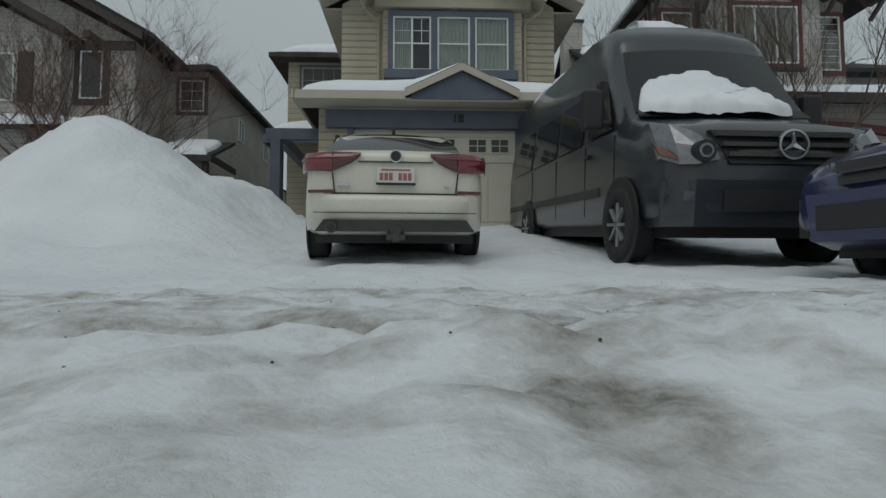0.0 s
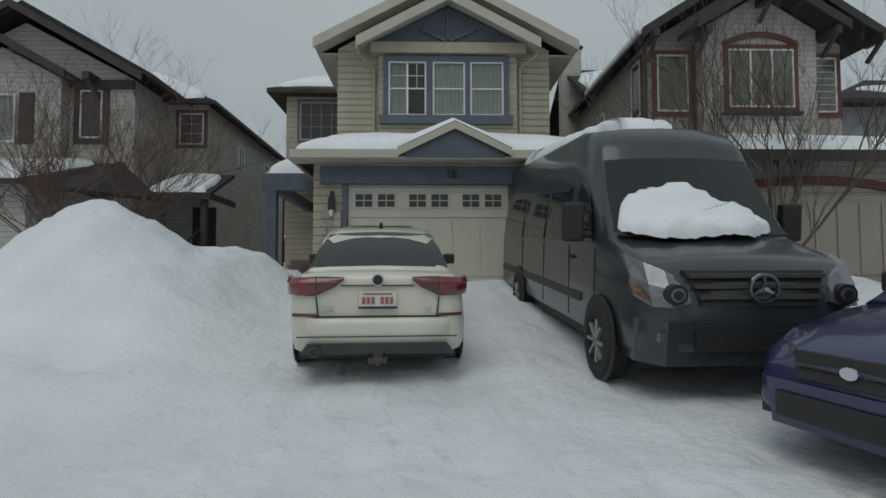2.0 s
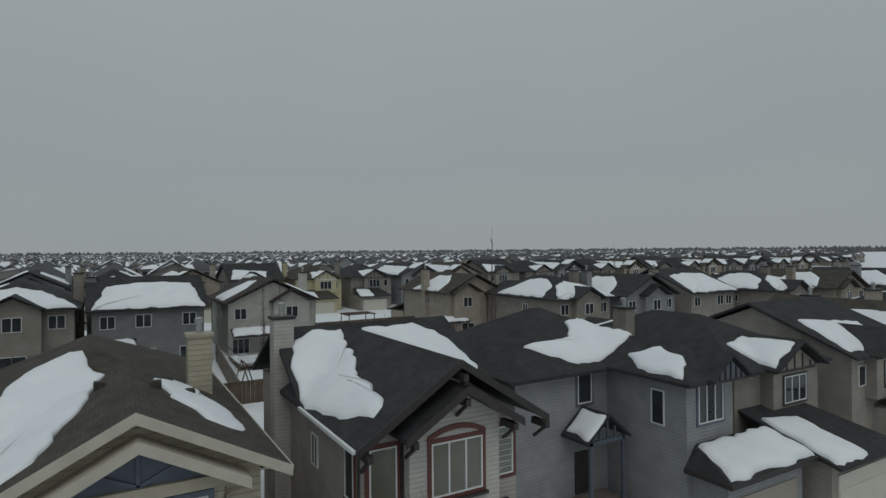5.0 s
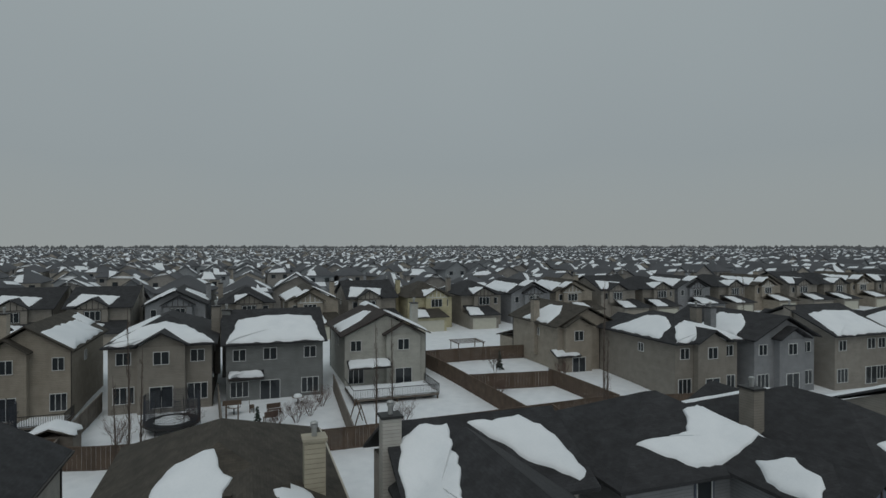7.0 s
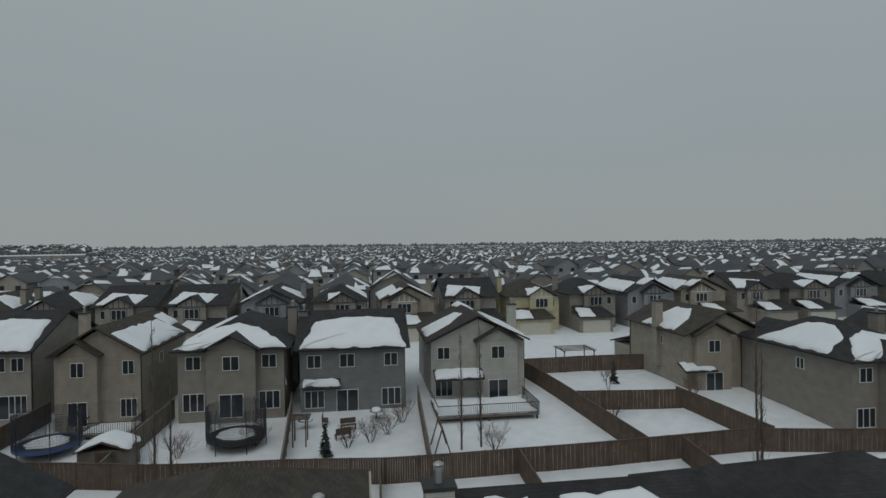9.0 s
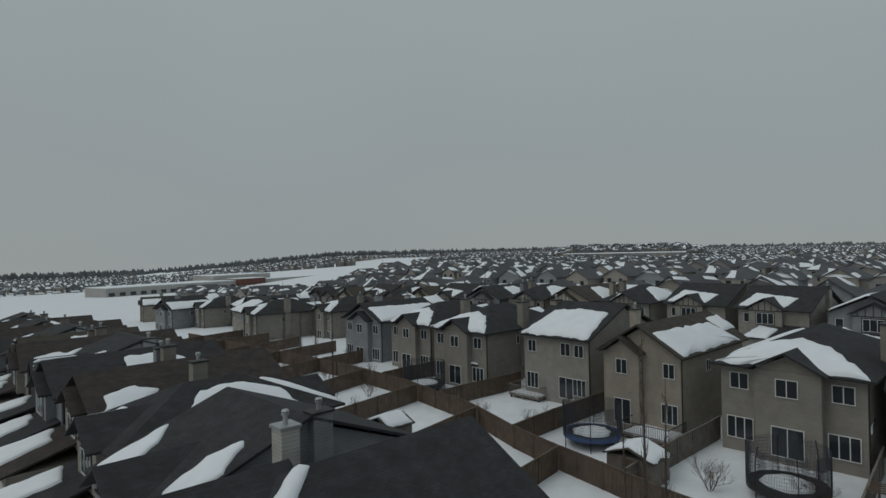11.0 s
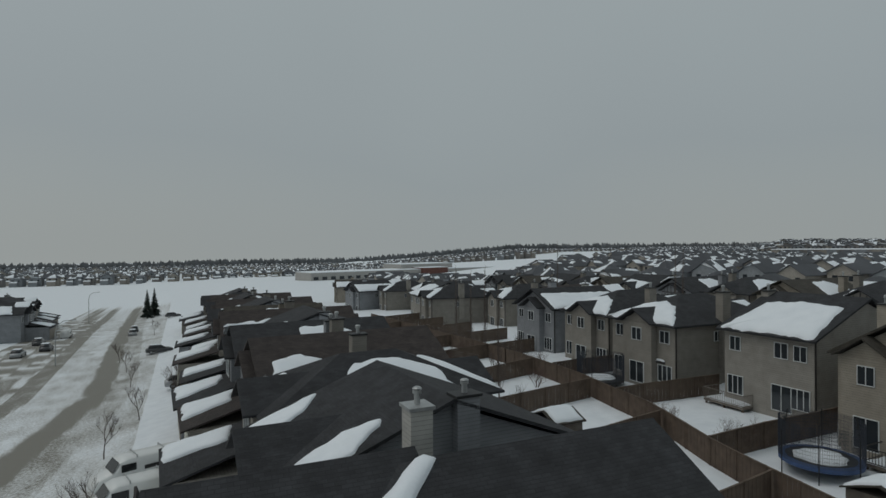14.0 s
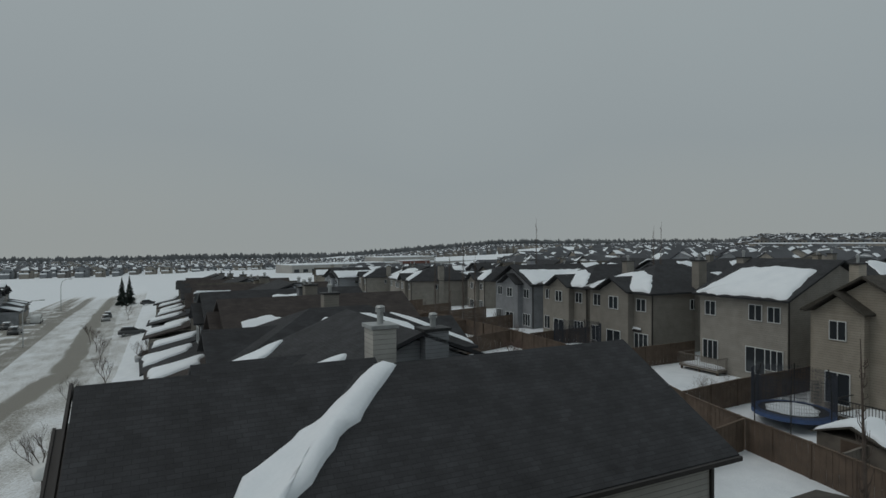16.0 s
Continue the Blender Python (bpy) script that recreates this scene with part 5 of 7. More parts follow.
def wheel(parent, x, y, r, w, spokes=5, rim_mat=RIM):
    """A wheel whose outer face looks along the sign of x."""
    s = 1 if x > 0 else -1
    turn = Matrix.Translation((x, y, r)) @ Matrix.Rotation(radians(90 * s), 4, "Z")
    ty, n = Mesh(), 28
    prof = [(r * 0.62, w * 0.5), (r * 0.9, w * 0.5), (r * 0.985, w * 0.4), (r, w * 0.2), (r, -w * 0.2), (r * 0.985, -w * 0.4), (r * 0.9, -w * 0.5), (r * 0.62, -w * 0.5)]
    for i in range(n):
        a = 2 * math.pi * i / n
        ty.v += [(q * math.cos(a), -p, q * math.sin(a)) for q, p in prof]
    k = len(prof)
    ty.f = [(i * k + j, ((i + 1) % n) * k + j, ((i + 1) % n) * k + (j + 1) % k, i * k + (j + 1) % k) for i in range(n) for j in range(k)]
    tyre = part("wheel", ty.moved(turn), TYRE, parent, "", True)
    rm = Mesh().disc_y((0, 0), r * 0.62, -w * 0.36, -w * 0.3, 24, r * 0.6)
    for i in range(spokes):
        a = 2 * math.pi * i / spokes
        c, d = math.cos(a), math.sin(a)
        rm.bar((c * r * 0.1, -w * 0.4, d * r * 0.1), (c * r * 0.58, -w * 0.42, d * r * 0.58), r * 0.16, 0.03)
    rm.disc_y((0, 0), r * 0.18, -w * 0.46, -w * 0.36, 14)
    part("rim", rm.moved(turn), rim_mat, tyre)
    return tyre


def parked(m, k=1.1):
    """Stands a vehicle on the rising drive."""
    p = Vector((-0.2, -0.2, 0.6))
    m = Matrix.Translation(p) @ Matrix.Scale(k, 4) @ Matrix.Translation(-p) @ m
    return Matrix.Translation((-0.31, -0.69, 0.04)) @ Matrix.Scale(1.113, 4) @ Matrix.Rotation(radians(1.7), 4, "X") @ Matrix.Translation((0.25, 0.15, -0.7)) @ m


def sedan(label, paint, tail=True):
    """Nose towards +y, ground at z = 0, middle of the length at the origin."""
    c = thing("car", 0, 0, 0, label, "car", "parked vehicles")
    L = 4.87
    # s from the tail: half width, floor, shoulder height
    rows = [(0.0, 0.70, 0.42, 0.98), (0.03, 0.80, 0.3, 1.05), (0.12, 0.865, 0.27, 1.075), (0.45, 0.905, 0.24, 1.07), (1.0, 0.915, 0.2, 1.04), (2.4, 0.915, 0.19, 0.98), (3.4, 0.912, 0.19, 0.97), (4.0, 0.9, 0.2, 0.9), (4.5, 0.86, 0.22, 0.8), (4.75, 0.77, 0.26, 0.7), (4.85, 0.66, 0.33, 0.62)]
    st = []
    for s in (0, 0.03, 0.07, 0.12, 0.25, 0.45, 0.7, 1.0, 1.5, 2.0, 2.4, 3.0, 3.4, 3.7, 4.0, 4.3, 4.5, 4.65, 4.75, 4.82, 4.87):
        w, zb, zt = table(rows, s)
        h = zt - zb
        st.append((s - L / 2, [(0, zb), (w * 0.86, zb), (w * 0.965, zb + 0.05), (w * 0.995, zb + h * 0.25), (w, zb + h * 0.5), (w * 0.985, zb + h * 0.72), (w * 0.95, zb + h * 0.9), (w * 0.87, zt - 0.012), (w * 0.5, zt + 0.012), (0, zt + 0.02)]))
    body = part("body", loft(st), paint, c, "", True)
    gh = [(0.55, 0.72, 1.05, 1.07), (0.75, 0.71, 1.05, 1.16), (1.3, 0.67, 1.05, 1.42), (1.6, 0.64, 1.04, 1.495), (2.2, 0.625, 1.0, 1.535), (2.7, 0.625, 0.99, 1.52), (3.0, 0.64, 0.98, 1.45), (3.4, 0.68, 0.97, 1.22), (3.75, 0.72, 0.93, 0.965)]
    st = []
    for s in (0.55, 0.75, 1.0, 1.3, 1.45, 1.6, 1.9, 2.2, 2.5, 2.7, 2.85, 3.0, 3.2, 3.4, 3.6, 3.75):
        w, zb, zt = table(gh, s)
        wb = 0.8
        st.append((s - L / 2, [(0, zb - 0.05), (wb, zb - 0.05), (wb - 0.01, zb), (w + (wb - w) * 0.35, zb + (zt - zb) * 0.6), (w, zt - 0.03 * min(1, (zt - zb) * 4)), (w * 0.8, zt), (0, zt + 0.012)]))
    part("cabin", loft(st), paint, c, "", True)

    def pane(name, pts, mat=CAR_GLASS):
        part(name, Mesh().add(pts, [tuple(range(len(pts)))]), mat, c)

    g = L / 2
    rwin, n = Mesh(), 8
    for i in range(n + 1):
        u = -1 + 2 * i / n
        for s, z, hw in ((0.64, 1.11, 0.75), (1.0, 1.29, 0.7), (1.44, 1.465, 0.61)):
            rwin.v.append((u * hw, s - g - 0.018, z + 0.012 - 0.03 * u * u))
    rwin.f = [(i * 3 + j, i * 3 + j + 3, i * 3 + j + 4, i * 3 + j + 1) for i in range(n) for j in range(2)]
    part("rear_window", rwin, CAR_GLASS, c, "", True)
    fwin = Mesh()
    for i in range(n + 1):
        u = -1 + 2 * i / n
        for s, z, hw in ((3.66, 1.03, 0.7), (3.35, 1.26, 0.66), (2.92, 1.49, 0.57)):
            fwin.v.append((u * hw, s - g + 0.018, z + 0.012 - 0.03 * u * u))
    fwin.f = [(i * 3 + j, i * 3 + j + 1, i * 3 + j + 4, i * 3 + j + 3) for i in range(n) for j in range(2)]
    part("windscreen", fwin, CAR_GLASS, c, "", True)
    for sx in (-1, 1):
        for s0, s1, s2, s3 in ((1.15, 1.95, 1.95, 1.5), (2.0, 3.3, 2.92, 2.0)):
            pane("side_window", [(sx * 0.815, s0 - g, 1.07), (sx * 0.815, s1 - g, 1.02), (sx * 0.67, s2 - g, 1.4), (sx * 0.67, s3 - g, 1.39)])
        mir = part("mirror", Mesh().box(sx * 0.93 if sx > 0 else -1.1, 1.1 if sx > 0 else -0.93, 3.05 - g, 3.2 - g, 0.98, 1.13).box(min(sx * 0.82, sx * 0.95), max(sx * 0.82, sx * 0.95), 3.1 - g, 3.16 - g, 0.98, 1.03), BLACK, c)
        soften(mir, 0.03, 2)
        for s in (0.98, 3.78):
            part("wheel_arch", Mesh().disc_y((0, 0), 0.37, 0, 0.02, 26).moved(Matrix.Translation((sx * 0.916, s - g, 0.35)) @ Matrix.Rotation(radians(90), 4, "Z")), BLACK, c)
            wheel(c, sx * 0.83, s - g, 0.335, 0.225)
    part("sunroof", Mesh().prism([(-0.42, 2.15 - g, 1.545), (0.42, 2.15 - g, 1.545), (0.42, 2.62 - g, 1.535), (-0.42, 2.62 - g, 1.535)], (0, 0, 0.012)), CAR_GLASS, c)
    part("underbody", Mesh().box(-0.8, 0.8, 0.3 - g, L - 0.5 - g, 0.17, 0.32), BLACK, c)
    part("antenna", Mesh().prism([(-0.02, 1.75 - g, 1.51), (0.02, 1.75 - g, 1.51), (0.02, 1.93 - g, 1.53), (-0.02, 1.93 - g, 1.53)], (0, -0.05, 0.07)), BLACK, c)
    return c, g


car, g = sedan("dusty white sedan parked on the snowy driveway", PAINT_WHITE)
y0 = -g
# tail: lamps, lid, plate, bumper
tail_plan = [(0.0, -0.005), (0.5, -0.005), (0.68, 0.0), (0.78, 0.025), (0.85, 0.09), (0.885, 0.2), (0.9, 0.36)]


def tail_patch(sx, x0, x1, top, low, out, n=14):
    """A lamp that follows the curve of the tail; top and low: rows of (x, z)."""
    m = Mesh()
    for i in range(n + 1):
        x = x0 + (x1 - x0) * i / n
        y = y0 + table(tail_plan, x)[0] - out
        zt, zl = table(top, x)[0], table(low, x)[0]
        xo = sx * (x + out * 0.8 * max(0, (x - 0.75) / 0.15))
        m.v += [(xo, y, zl), (xo, y - 0.006, (zt + zl) / 2), (xo * 0.995, y + 0.015, zt), (xo * 0.97, y + 0.12, zt), (xo * 0.97, y + 0.12, zl)]
    for i in range(n):
        for j in range(5):
            q = (j + 1) % 5
            m.f.append((i * 5 + j, i * 5 + q, i * 5 + 5 + q, i * 5 + 5 + j))
    return m


for sx in (-1, 1):
    part("tail_lamp", tail_patch(sx, 0.605, 0.9, [(0.6, 1.05), (0.9, 1.03)], [(0.6, 0.86), (0.9, 0.87)], 0.035), LAMP_RED, car, "", True)
    part("tail_lamp", tail_patch(sx, 0.34, 0.595, [(0.34, 1.045), (0.6, 1.05)], [(0.34, 1.02), (0.42, 0.95), (0.6, 0.865)], 0.035), LAMP_DARK, car, "", True)
    part("lamp_streak", tail_patch(sx, 0.4, 0.89, [(0.4, 1.01), (0.9, 1.0)], [(0.4, 0.99), (0.9, 0.975)], 0.042), LAMP_RED, car, "", True)
    part("reflector", Mesh().prism([(sx * 0.6, y0 - 0.005, 0.655), (sx * 0.84, y0 + 0.06, 0.655), (sx * 0.84, y0 + 0.06, 0.685), (sx * 0.6, y0 - 0.005, 0.685)], (0, -0.03, 0)), LAMP_DARK, car)
    part("lid_gap", Mesh().bar((sx * 0.605, y0 - 0.012, 0.85), (sx * 0.585, y0 - 0.012, 0.665), 0.012, 0.012), BLACK, car)
bump_m = Mesh()
prof = [(0.30, 0.0), (0.36, -0.055), (0.44, -0.09), (0.57, -0.1), (0.63, -0.085), (0.65, -0.03)]
xs = [-0.905, -0.88, -0.8, -0.65, -0.4, 0, 0.4, 0.65, 0.8, 0.88, 0.905]
for x in xs:
    back = 0.45 * (max(0, abs(x) - 0.6) / 0.305) ** 2.2
    bump_m.v += [(x, y0 + p + back + 0.02, z) for z, p in prof]
k = len(prof)
bump_m.f = [(i * k + j, (i + 1) * k + j, (i + 1) * k + j + 1, i * k + j + 1) for i in range(len(xs) - 1) for j in range(k - 1)]
part("rear_bumper", bump_m, PAINT_WHITE, car, "", True)
part("lid_gap", Mesh().box(-0.6, 0.6, y0 - 0.03, y0 + 0.01, 0.648, 0.66), BLACK, car)
part("lid_edge", Mesh().box(-0.36, 0.36, y0 - 0.022, y0 + 0.02, 0.955, 0.966), VALANCE, car)
part("bumper_crease", Mesh().box(-0.78, 0.78, y0 - 0.088, y0 - 0.06, 0.462, 0.47), VALANCE, car)
part("valance", Mesh().prism([(-0.77, y0 - 0.02, 0.285), (0.77, y0 - 0.02, 0.285), (0.68, y0 - 0.065, 0.40), (-0.68, y0 - 0.065, 0.40)], (0, -0.03, 0)), VALANCE, car)
part("exhaust_tip", Mesh().disc_y((-0.61, 0.325), 0.055, y0 - 0.13, y0 - 0.02, 18).disc_y((-0.61, 0.325), 0.04, y0 - 0.134, y0 - 0.128, 18), VALANCE, car)
part("exhaust_hole", Mesh().disc_y((-0.61, 0.325), 0.036, y0 - 0.14, y0 - 0.132, 18), BLACK, car)
part("tow_hitch", Mesh().box(-0.09, 0.09, y0 - 0.1, y0 + 0.3, 0.205, 0.26).box(-0.03, 0.03, y0 - 0.12, y0 - 0.08, 0.19, 0.275).box(-0.05, 0.05, y0 - 0.07, y0 + 0.1, 0.26, 0.4), VALANCE, car)
plate = part("licence_plate", Mesh().box(-0.18, 0.18, y0 - 0.042, y0 - 0.03, 0.735, 0.905), PLATE, car)
for i in range(7):
    if i != 3:
        part("plate_bar", Mesh().box(-0.155 + i * 0.045, -0.12 + i * 0.045, y0 - 0.046, y0 - 0.042, 0.78, 0.85), PLATE_RED, plate)
part("plate_bar", Mesh().box(-0.14, 0.14, y0 - 0.046, y0 - 0.042, 0.872, 0.888), PLATE_RED, plate)
part("plate_frame", Mesh().box(-0.19, 0.19, y0 - 0.05, y0 - 0.03, 0.735, 0.757), BLACK, plate)
rb = Mesh()
for r_, a in ((0.062, 0.0), (0.055, 0.004)):
    rb.disc_y((0, 1.015), r_, y0 - 0.03 - a, y0 + 0.02, 22)
badge = part("badge", rb, CHROME, car)
part("badge_ring", Mesh().disc_y((0, 1.015), 0.05, y0 - 0.037, y0 - 0.033, 22), BLACK, badge)
part("lettering", Mesh().box(-0.56, -0.44, y0 - 0.03, y0 - 0.01, 0.725, 0.745), CHROME, car)
part("lettering", Mesh().box(0.47, 0.53, y0 - 0.03, y0 - 0.01, 0.725, 0.745), CHROME, car)
car.matrix_basis = parked(pose(-0.88, 8.0, 0.375, 3.2, 0, 3.6))

blue, g = sedan("dark blue hatchback with round lamps parked in slush", PAINT_BLUE)
yf = g
gr = part("grille", Mesh().prism([(-0.36, yf - 0.02, 0.56), (0.36, yf - 0.02, 0.56), (0.44, yf - 0.09, 0.7), (-0.44, yf - 0.09, 0.7)], (0, 0.05, 0)), BLACK, blue)
bd_ = Mesh()
for i in range(20):
    a = 2 * math.pi * i / 20
    bd_.v.append((0.058 * math.cos(a), yf + 0.02, 0.635 + 0.033 * math.sin(a)))
bd_.v += [(x * 0.999, y + 0.015, z) for x, y, z in bd_.v]
bd_.f = [tuple(range(20, 40)), tuple(range(19, -1, -1))] + [(i, (i + 1) % 20, 20 + (i + 1) % 20, 20 + i) for i in range(20)]
part("badge", bd_, CHROME, gr)
part("grille_bar", Mesh().box(-0.36, -0.08, yf + 0.0, yf + 0.02, 0.625, 0.638).box(0.08, 0.36, yf + 0.0, yf + 0.02, 0.625, 0.638), VALANCE, gr)
part("front_bumper", Mesh().prism([(-0.82, yf - 0.25, 0.28), (-0.6, yf - 0.02, 0.26), (0.6, yf - 0.02, 0.26), (0.82, yf - 0.25, 0.28), (0.86, yf - 0.5, 0.3), (-0.86, yf - 0.5, 0.3)], (0, 0.05, 0.27)), PAINT_BLUE, blue)
part("air_intake", Mesh().box(-0.52, 0.52, yf - 0.02, yf + 0.035, 0.32, 0.46), BLACK, blue)
for sx in (-1, 1):
    part("headlamp", Mesh().prism([(sx * 0.46, yf - 0.1, 0.56), (sx * 0.66, yf - 0.18, 0.55), (sx * 0.78, yf - 0.34, 0.6), (sx * 0.74, yf - 0.36, 0.73), (sx * 0.5, yf - 0.15, 0.71)], (0, 0.07, 0)), LAMP_CLEAR, blue)
    part("fog_lamp", Mesh().disc_y((sx * 0.66, 0.4), 0.07, yf - 0.2, yf - 0.06, 18), LAMP_CLEAR, blue)
    part("bumper_slot", Mesh().box(sx * 0.64 - 0.1, sx * 0.64 + 0.1, yf - 0.2, yf - 0.075, 0.29, 0.52), BLACK, blue)
blue.matrix_basis = parked(pose(4.62, 3.72, 0.05, 0, 0, 104) @ Matrix.Diagonal((1, 1, 1.15, 1)))


# ---- the high-roofed van ----
van = thing("van", 0, 0, 0, "charcoal high-roofed cargo van with snow on bonnet", "van", "parked vehicles")
# s from the nose, facing -y: half width, floor, roof height, width at the roof
vrows = [(0.0, 0.72, 0.5, 0.98, 0.6), (0.06, 0.86, 0.42, 1.12, 0.78), (0.2, 0.93, 0.38, 1.26, 0.86), (0.45, 0.98, 0.38, 1.34, 0.9), (0.95, 1.0, 0.38, 1.47, 0.9), (1.0, 1.0, 0.38, 1.5, 0.88), (1.35, 1.0, 0.38, 1.98, 0.84), (1.62, 1.0, 0.38, 2.38, 0.81), (1.72, 1.0, 0.38, 2.56, 0.8), (1.95, 1.0, 0.38, 2.74, 0.79), (2.5, 1.0, 0.38, 2.81, 0.8), (6.9, 1.0, 0.38, 2.78, 0.8), (7.0, 0.97, 0.42, 2.74, 0.77)]
st = []
for s in (0, 0.02, 0.06, 0.12, 0.2, 0.3, 0.45, 0.7, 0.95, 1.0, 1.15, 1.35, 1.5, 1.62, 1.67, 1.72, 1.8, 1.95, 2.2, 2.5, 3.5, 4.5, 5.5, 6.9, 7.0):
    w, zb, zt, wt = table(vrows, s)
    zs = min(1.3, zb + (zt - zb) * 0.75)
    st.append((s, [(0, zb), (w * 0.9, zb), (w, zb + 0.08), (w, zb + (zs - zb) * 0.5), (w * 0.995, zs), (w + (wt - w) * 0.5, zs + (zt - zs) * 0.55), (wt + 0.03, zt - 0.1 * min(1, zt - zs)), (wt - 0.07, zt - 0.02), (wt * 0.5, zt + 0.02), (0, zt + 0.03)]))
part("body", loft(st), PAINT_GREY, van, "", True)
ws = Mesh()
for i in range(11):
    u = -1 + i / 5
    for s, z, hw in ((1.02, 1.56, 0.87), (1.33, 1.98, 0.84), (1.58, 2.35, 0.79)):
        ws.v.append((u * hw, s - 0.035 + 0.06 * u * u, z + 0.02 - 0.03 * u * u))
ws.f = [(i * 3 + j, i * 3 + j + 3, i * 3 + j + 4, i * 3 + j + 1) for i in range(10) for j in range(2)]
part("windscreen", ws, CAR_GLASS, van, "", True)
part("cowl", Mesh().prism([(-0.88, 0.93, 1.485), (0.88, 0.93, 1.485), (0.84, 1.04, 1.58), (-0.84, 1.04, 1.58)], (0, 0, 0.02)), BLACK, van)
# grille with star badge
gv = part("grille", Mesh().prism([(-0.5, 0.03, 0.9), (0.5, 0.03, 0.9), (0.62, 0.14, 1.2), (-0.62, 0.14, 1.2)], (0, -0.06, 0)), BLACK, van)
for i in range(3):
    z = 0.96 + i * 0.09
    a = 0.52 + i * 0.035
    part("grille_slat", Mesh().box(-a, a, -0.05 + i * 0.03, 0.0 + i * 0.03, z, z + 0.035), VALANCE, gv)
star = Mesh()
n = 30
for i in range(n):
    a = 2 * math.pi * i / n
    for rr, dy in ((0.13, 0), (0.13, -0.03), (0.112, -0.03), (0.112, 0)):
        star.v.append((rr * math.cos(a), -0.06 + dy, 1.06 + rr * math.sin(a)))
star.f = [(i * 4 + j, ((i + 1) % n) * 4 + j, ((i + 1) % n) * 4 + (j + 1) % 4, i * 4 + (j + 1) % 4) for i in range(n) for j in range(4)]
for i in range(3):
    a = math.pi / 2 + i * 2 * math.pi / 3
    star.prism([(0.022 * math.cos(a + 1.57), -0.06, 1.06 + 0.022 * math.sin(a + 1.57)), (0.115 * math.cos(a), -0.07, 1.06 + 0.115 * math.sin(a)), (0.022 * math.cos(a - 1.57), -0.06, 1.06 + 0.022 * math.sin(a - 1.57))], (0, -0.02, 0))
part("badge", star, CHROME, gv, "round chrome badge")
for sx in (-1, 1):
    low = [(0.58, -0.02, 0.93), (0.74, -0.02, 0.89), (0.88, 0.06, 0.89), (0.965, 0.24, 0.96)]
    top = [(0.62, 0.12, 1.12), (0.75, 0.14, 1.2), (0.89, 0.25, 1.27), (0.96, 0.5, 1.33)]
    lm = Mesh()
    for (xa, ya, za), (xb, yb, zb) in zip(low, top):
        lm.v += [(sx * (xa + 0.02), ya - 0.03, za), (sx * (xa + xb) / 2 * 1.03, (ya + yb) / 2 - 0.07, (za + zb) / 2), (sx * (xb + 0.02), yb - 0.03, zb), (sx * xb * 0.97, yb + 0.2, zb), (sx * xa * 0.97, ya + 0.2, za)]
    for i_ in range(3):
        for j_ in range(5):
            q_ = (j_ + 1) % 5
            lm.f.append((i_ * 5 + j_, i_ * 5 + q_, i_ * 5 + 5 + q_, i_ * 5 + 5 + j_))
    lm.f += [(0, 1, 2, 3, 4), (19, 18, 17, 16, 15)]
    hl = part("headlamp", lm, LAMP_CLEAR, van)
    part("headlamp_lens", Mesh().disc_y((sx * 0.73, 1.0), 0.09, -0.07, 0.06, 22), BLACK, hl)
    part("headlamp_lens", Mesh().disc_y((sx * 0.73, 1.0), 0.062, -0.082, 0.06, 22), LAMP_CLEAR, hl)
    part("headlamp_lens", Mesh().disc_y((sx * 0.73, 1.0), 0.04, -0.088, 0.06, 22), BLACK, hl)
    part("indicator", Mesh().prism([(sx * 0.905, 0.02, 0.93), (sx * 0.985, 0.2, 0.99), (sx * 1.0, 0.3, 1.1), (sx * 0.95, 0.13, 1.02)], (0, 0.03, 0)), AMBER, hl)
    part("fog_lamp", Mesh().box(sx * 0.76 - 0.09, sx * 0.76 + 0.09, 0.0, 0.1, 0.58, 0.66), LAMP_CLEAR, van)
    door_g = [(sx * 1.005, 1.3, 1.42), (sx * 1.005, 2.1, 1.42), (sx * 0.9, 2.1, 2.12), (sx * 0.88, 1.8, 2.12)]
    part("side_window", Mesh().add(door_g, [(0, 1, 2, 3)]), CAR_GLASS, van)
    for s0, s1 in ((2.35, 3.4), (3.55, 4.95), (5.1, 6.6)):
        part("side_window", Mesh().add([(sx * 1.0, s0, 1.4), (sx * 1.0, s1, 1.4), (sx * 0.905, s1, 2.08), (sx * 0.905, s0, 2.08)], [(0, 1, 2, 3)]), CAR_GLASS, van)
    mi = part("mirror", Mesh().box(min(sx * 1.08, sx * 1.3), max(sx * 1.08, sx * 1.3), 1.32, 1.46, 1.42, 1.85).box(min(sx * 0.97, sx * 1.1), max(sx * 0.97, sx * 1.1), 1.36, 1.43, 1.46, 1.53), BLACK, van)
    soften(mi, 0.04, 3)
    part("side_moulding", Mesh().box(min(sx * 1.0, sx * 1.02), max(sx * 1.0, sx * 1.02), 1.7, 6.8, 0.72, 0.82), VALANCE, van)
    for y in (1.25, 2.2, 3.5, 5.0):
        part("door_gap", Mesh().box(min(sx * 0.99, sx * 1.004), max(sx * 0.99, sx * 1.004), y - 0.006, y + 0.006, 0.5, 1.35), BLACK, van)
    part("door_handle", Mesh().box(min(sx * 1.0, sx * 1.03), max(sx * 1.0, sx * 1.03), 2.0, 2.16, 1.2, 1.24), BLACK, van)
    for s in (1.02, 5.2):
        part("wheel_arch", Mesh().disc_y((0, 0), 0.46, 0, 0.02, 26).moved(Matrix.Translation((sx * 1.012, s, 0.42)) @ Matrix.Rotation(radians(90), 4, "Z")), BLACK, van)
        wheel(van, sx * 0.93, s, 0.39, 0.25, 8)
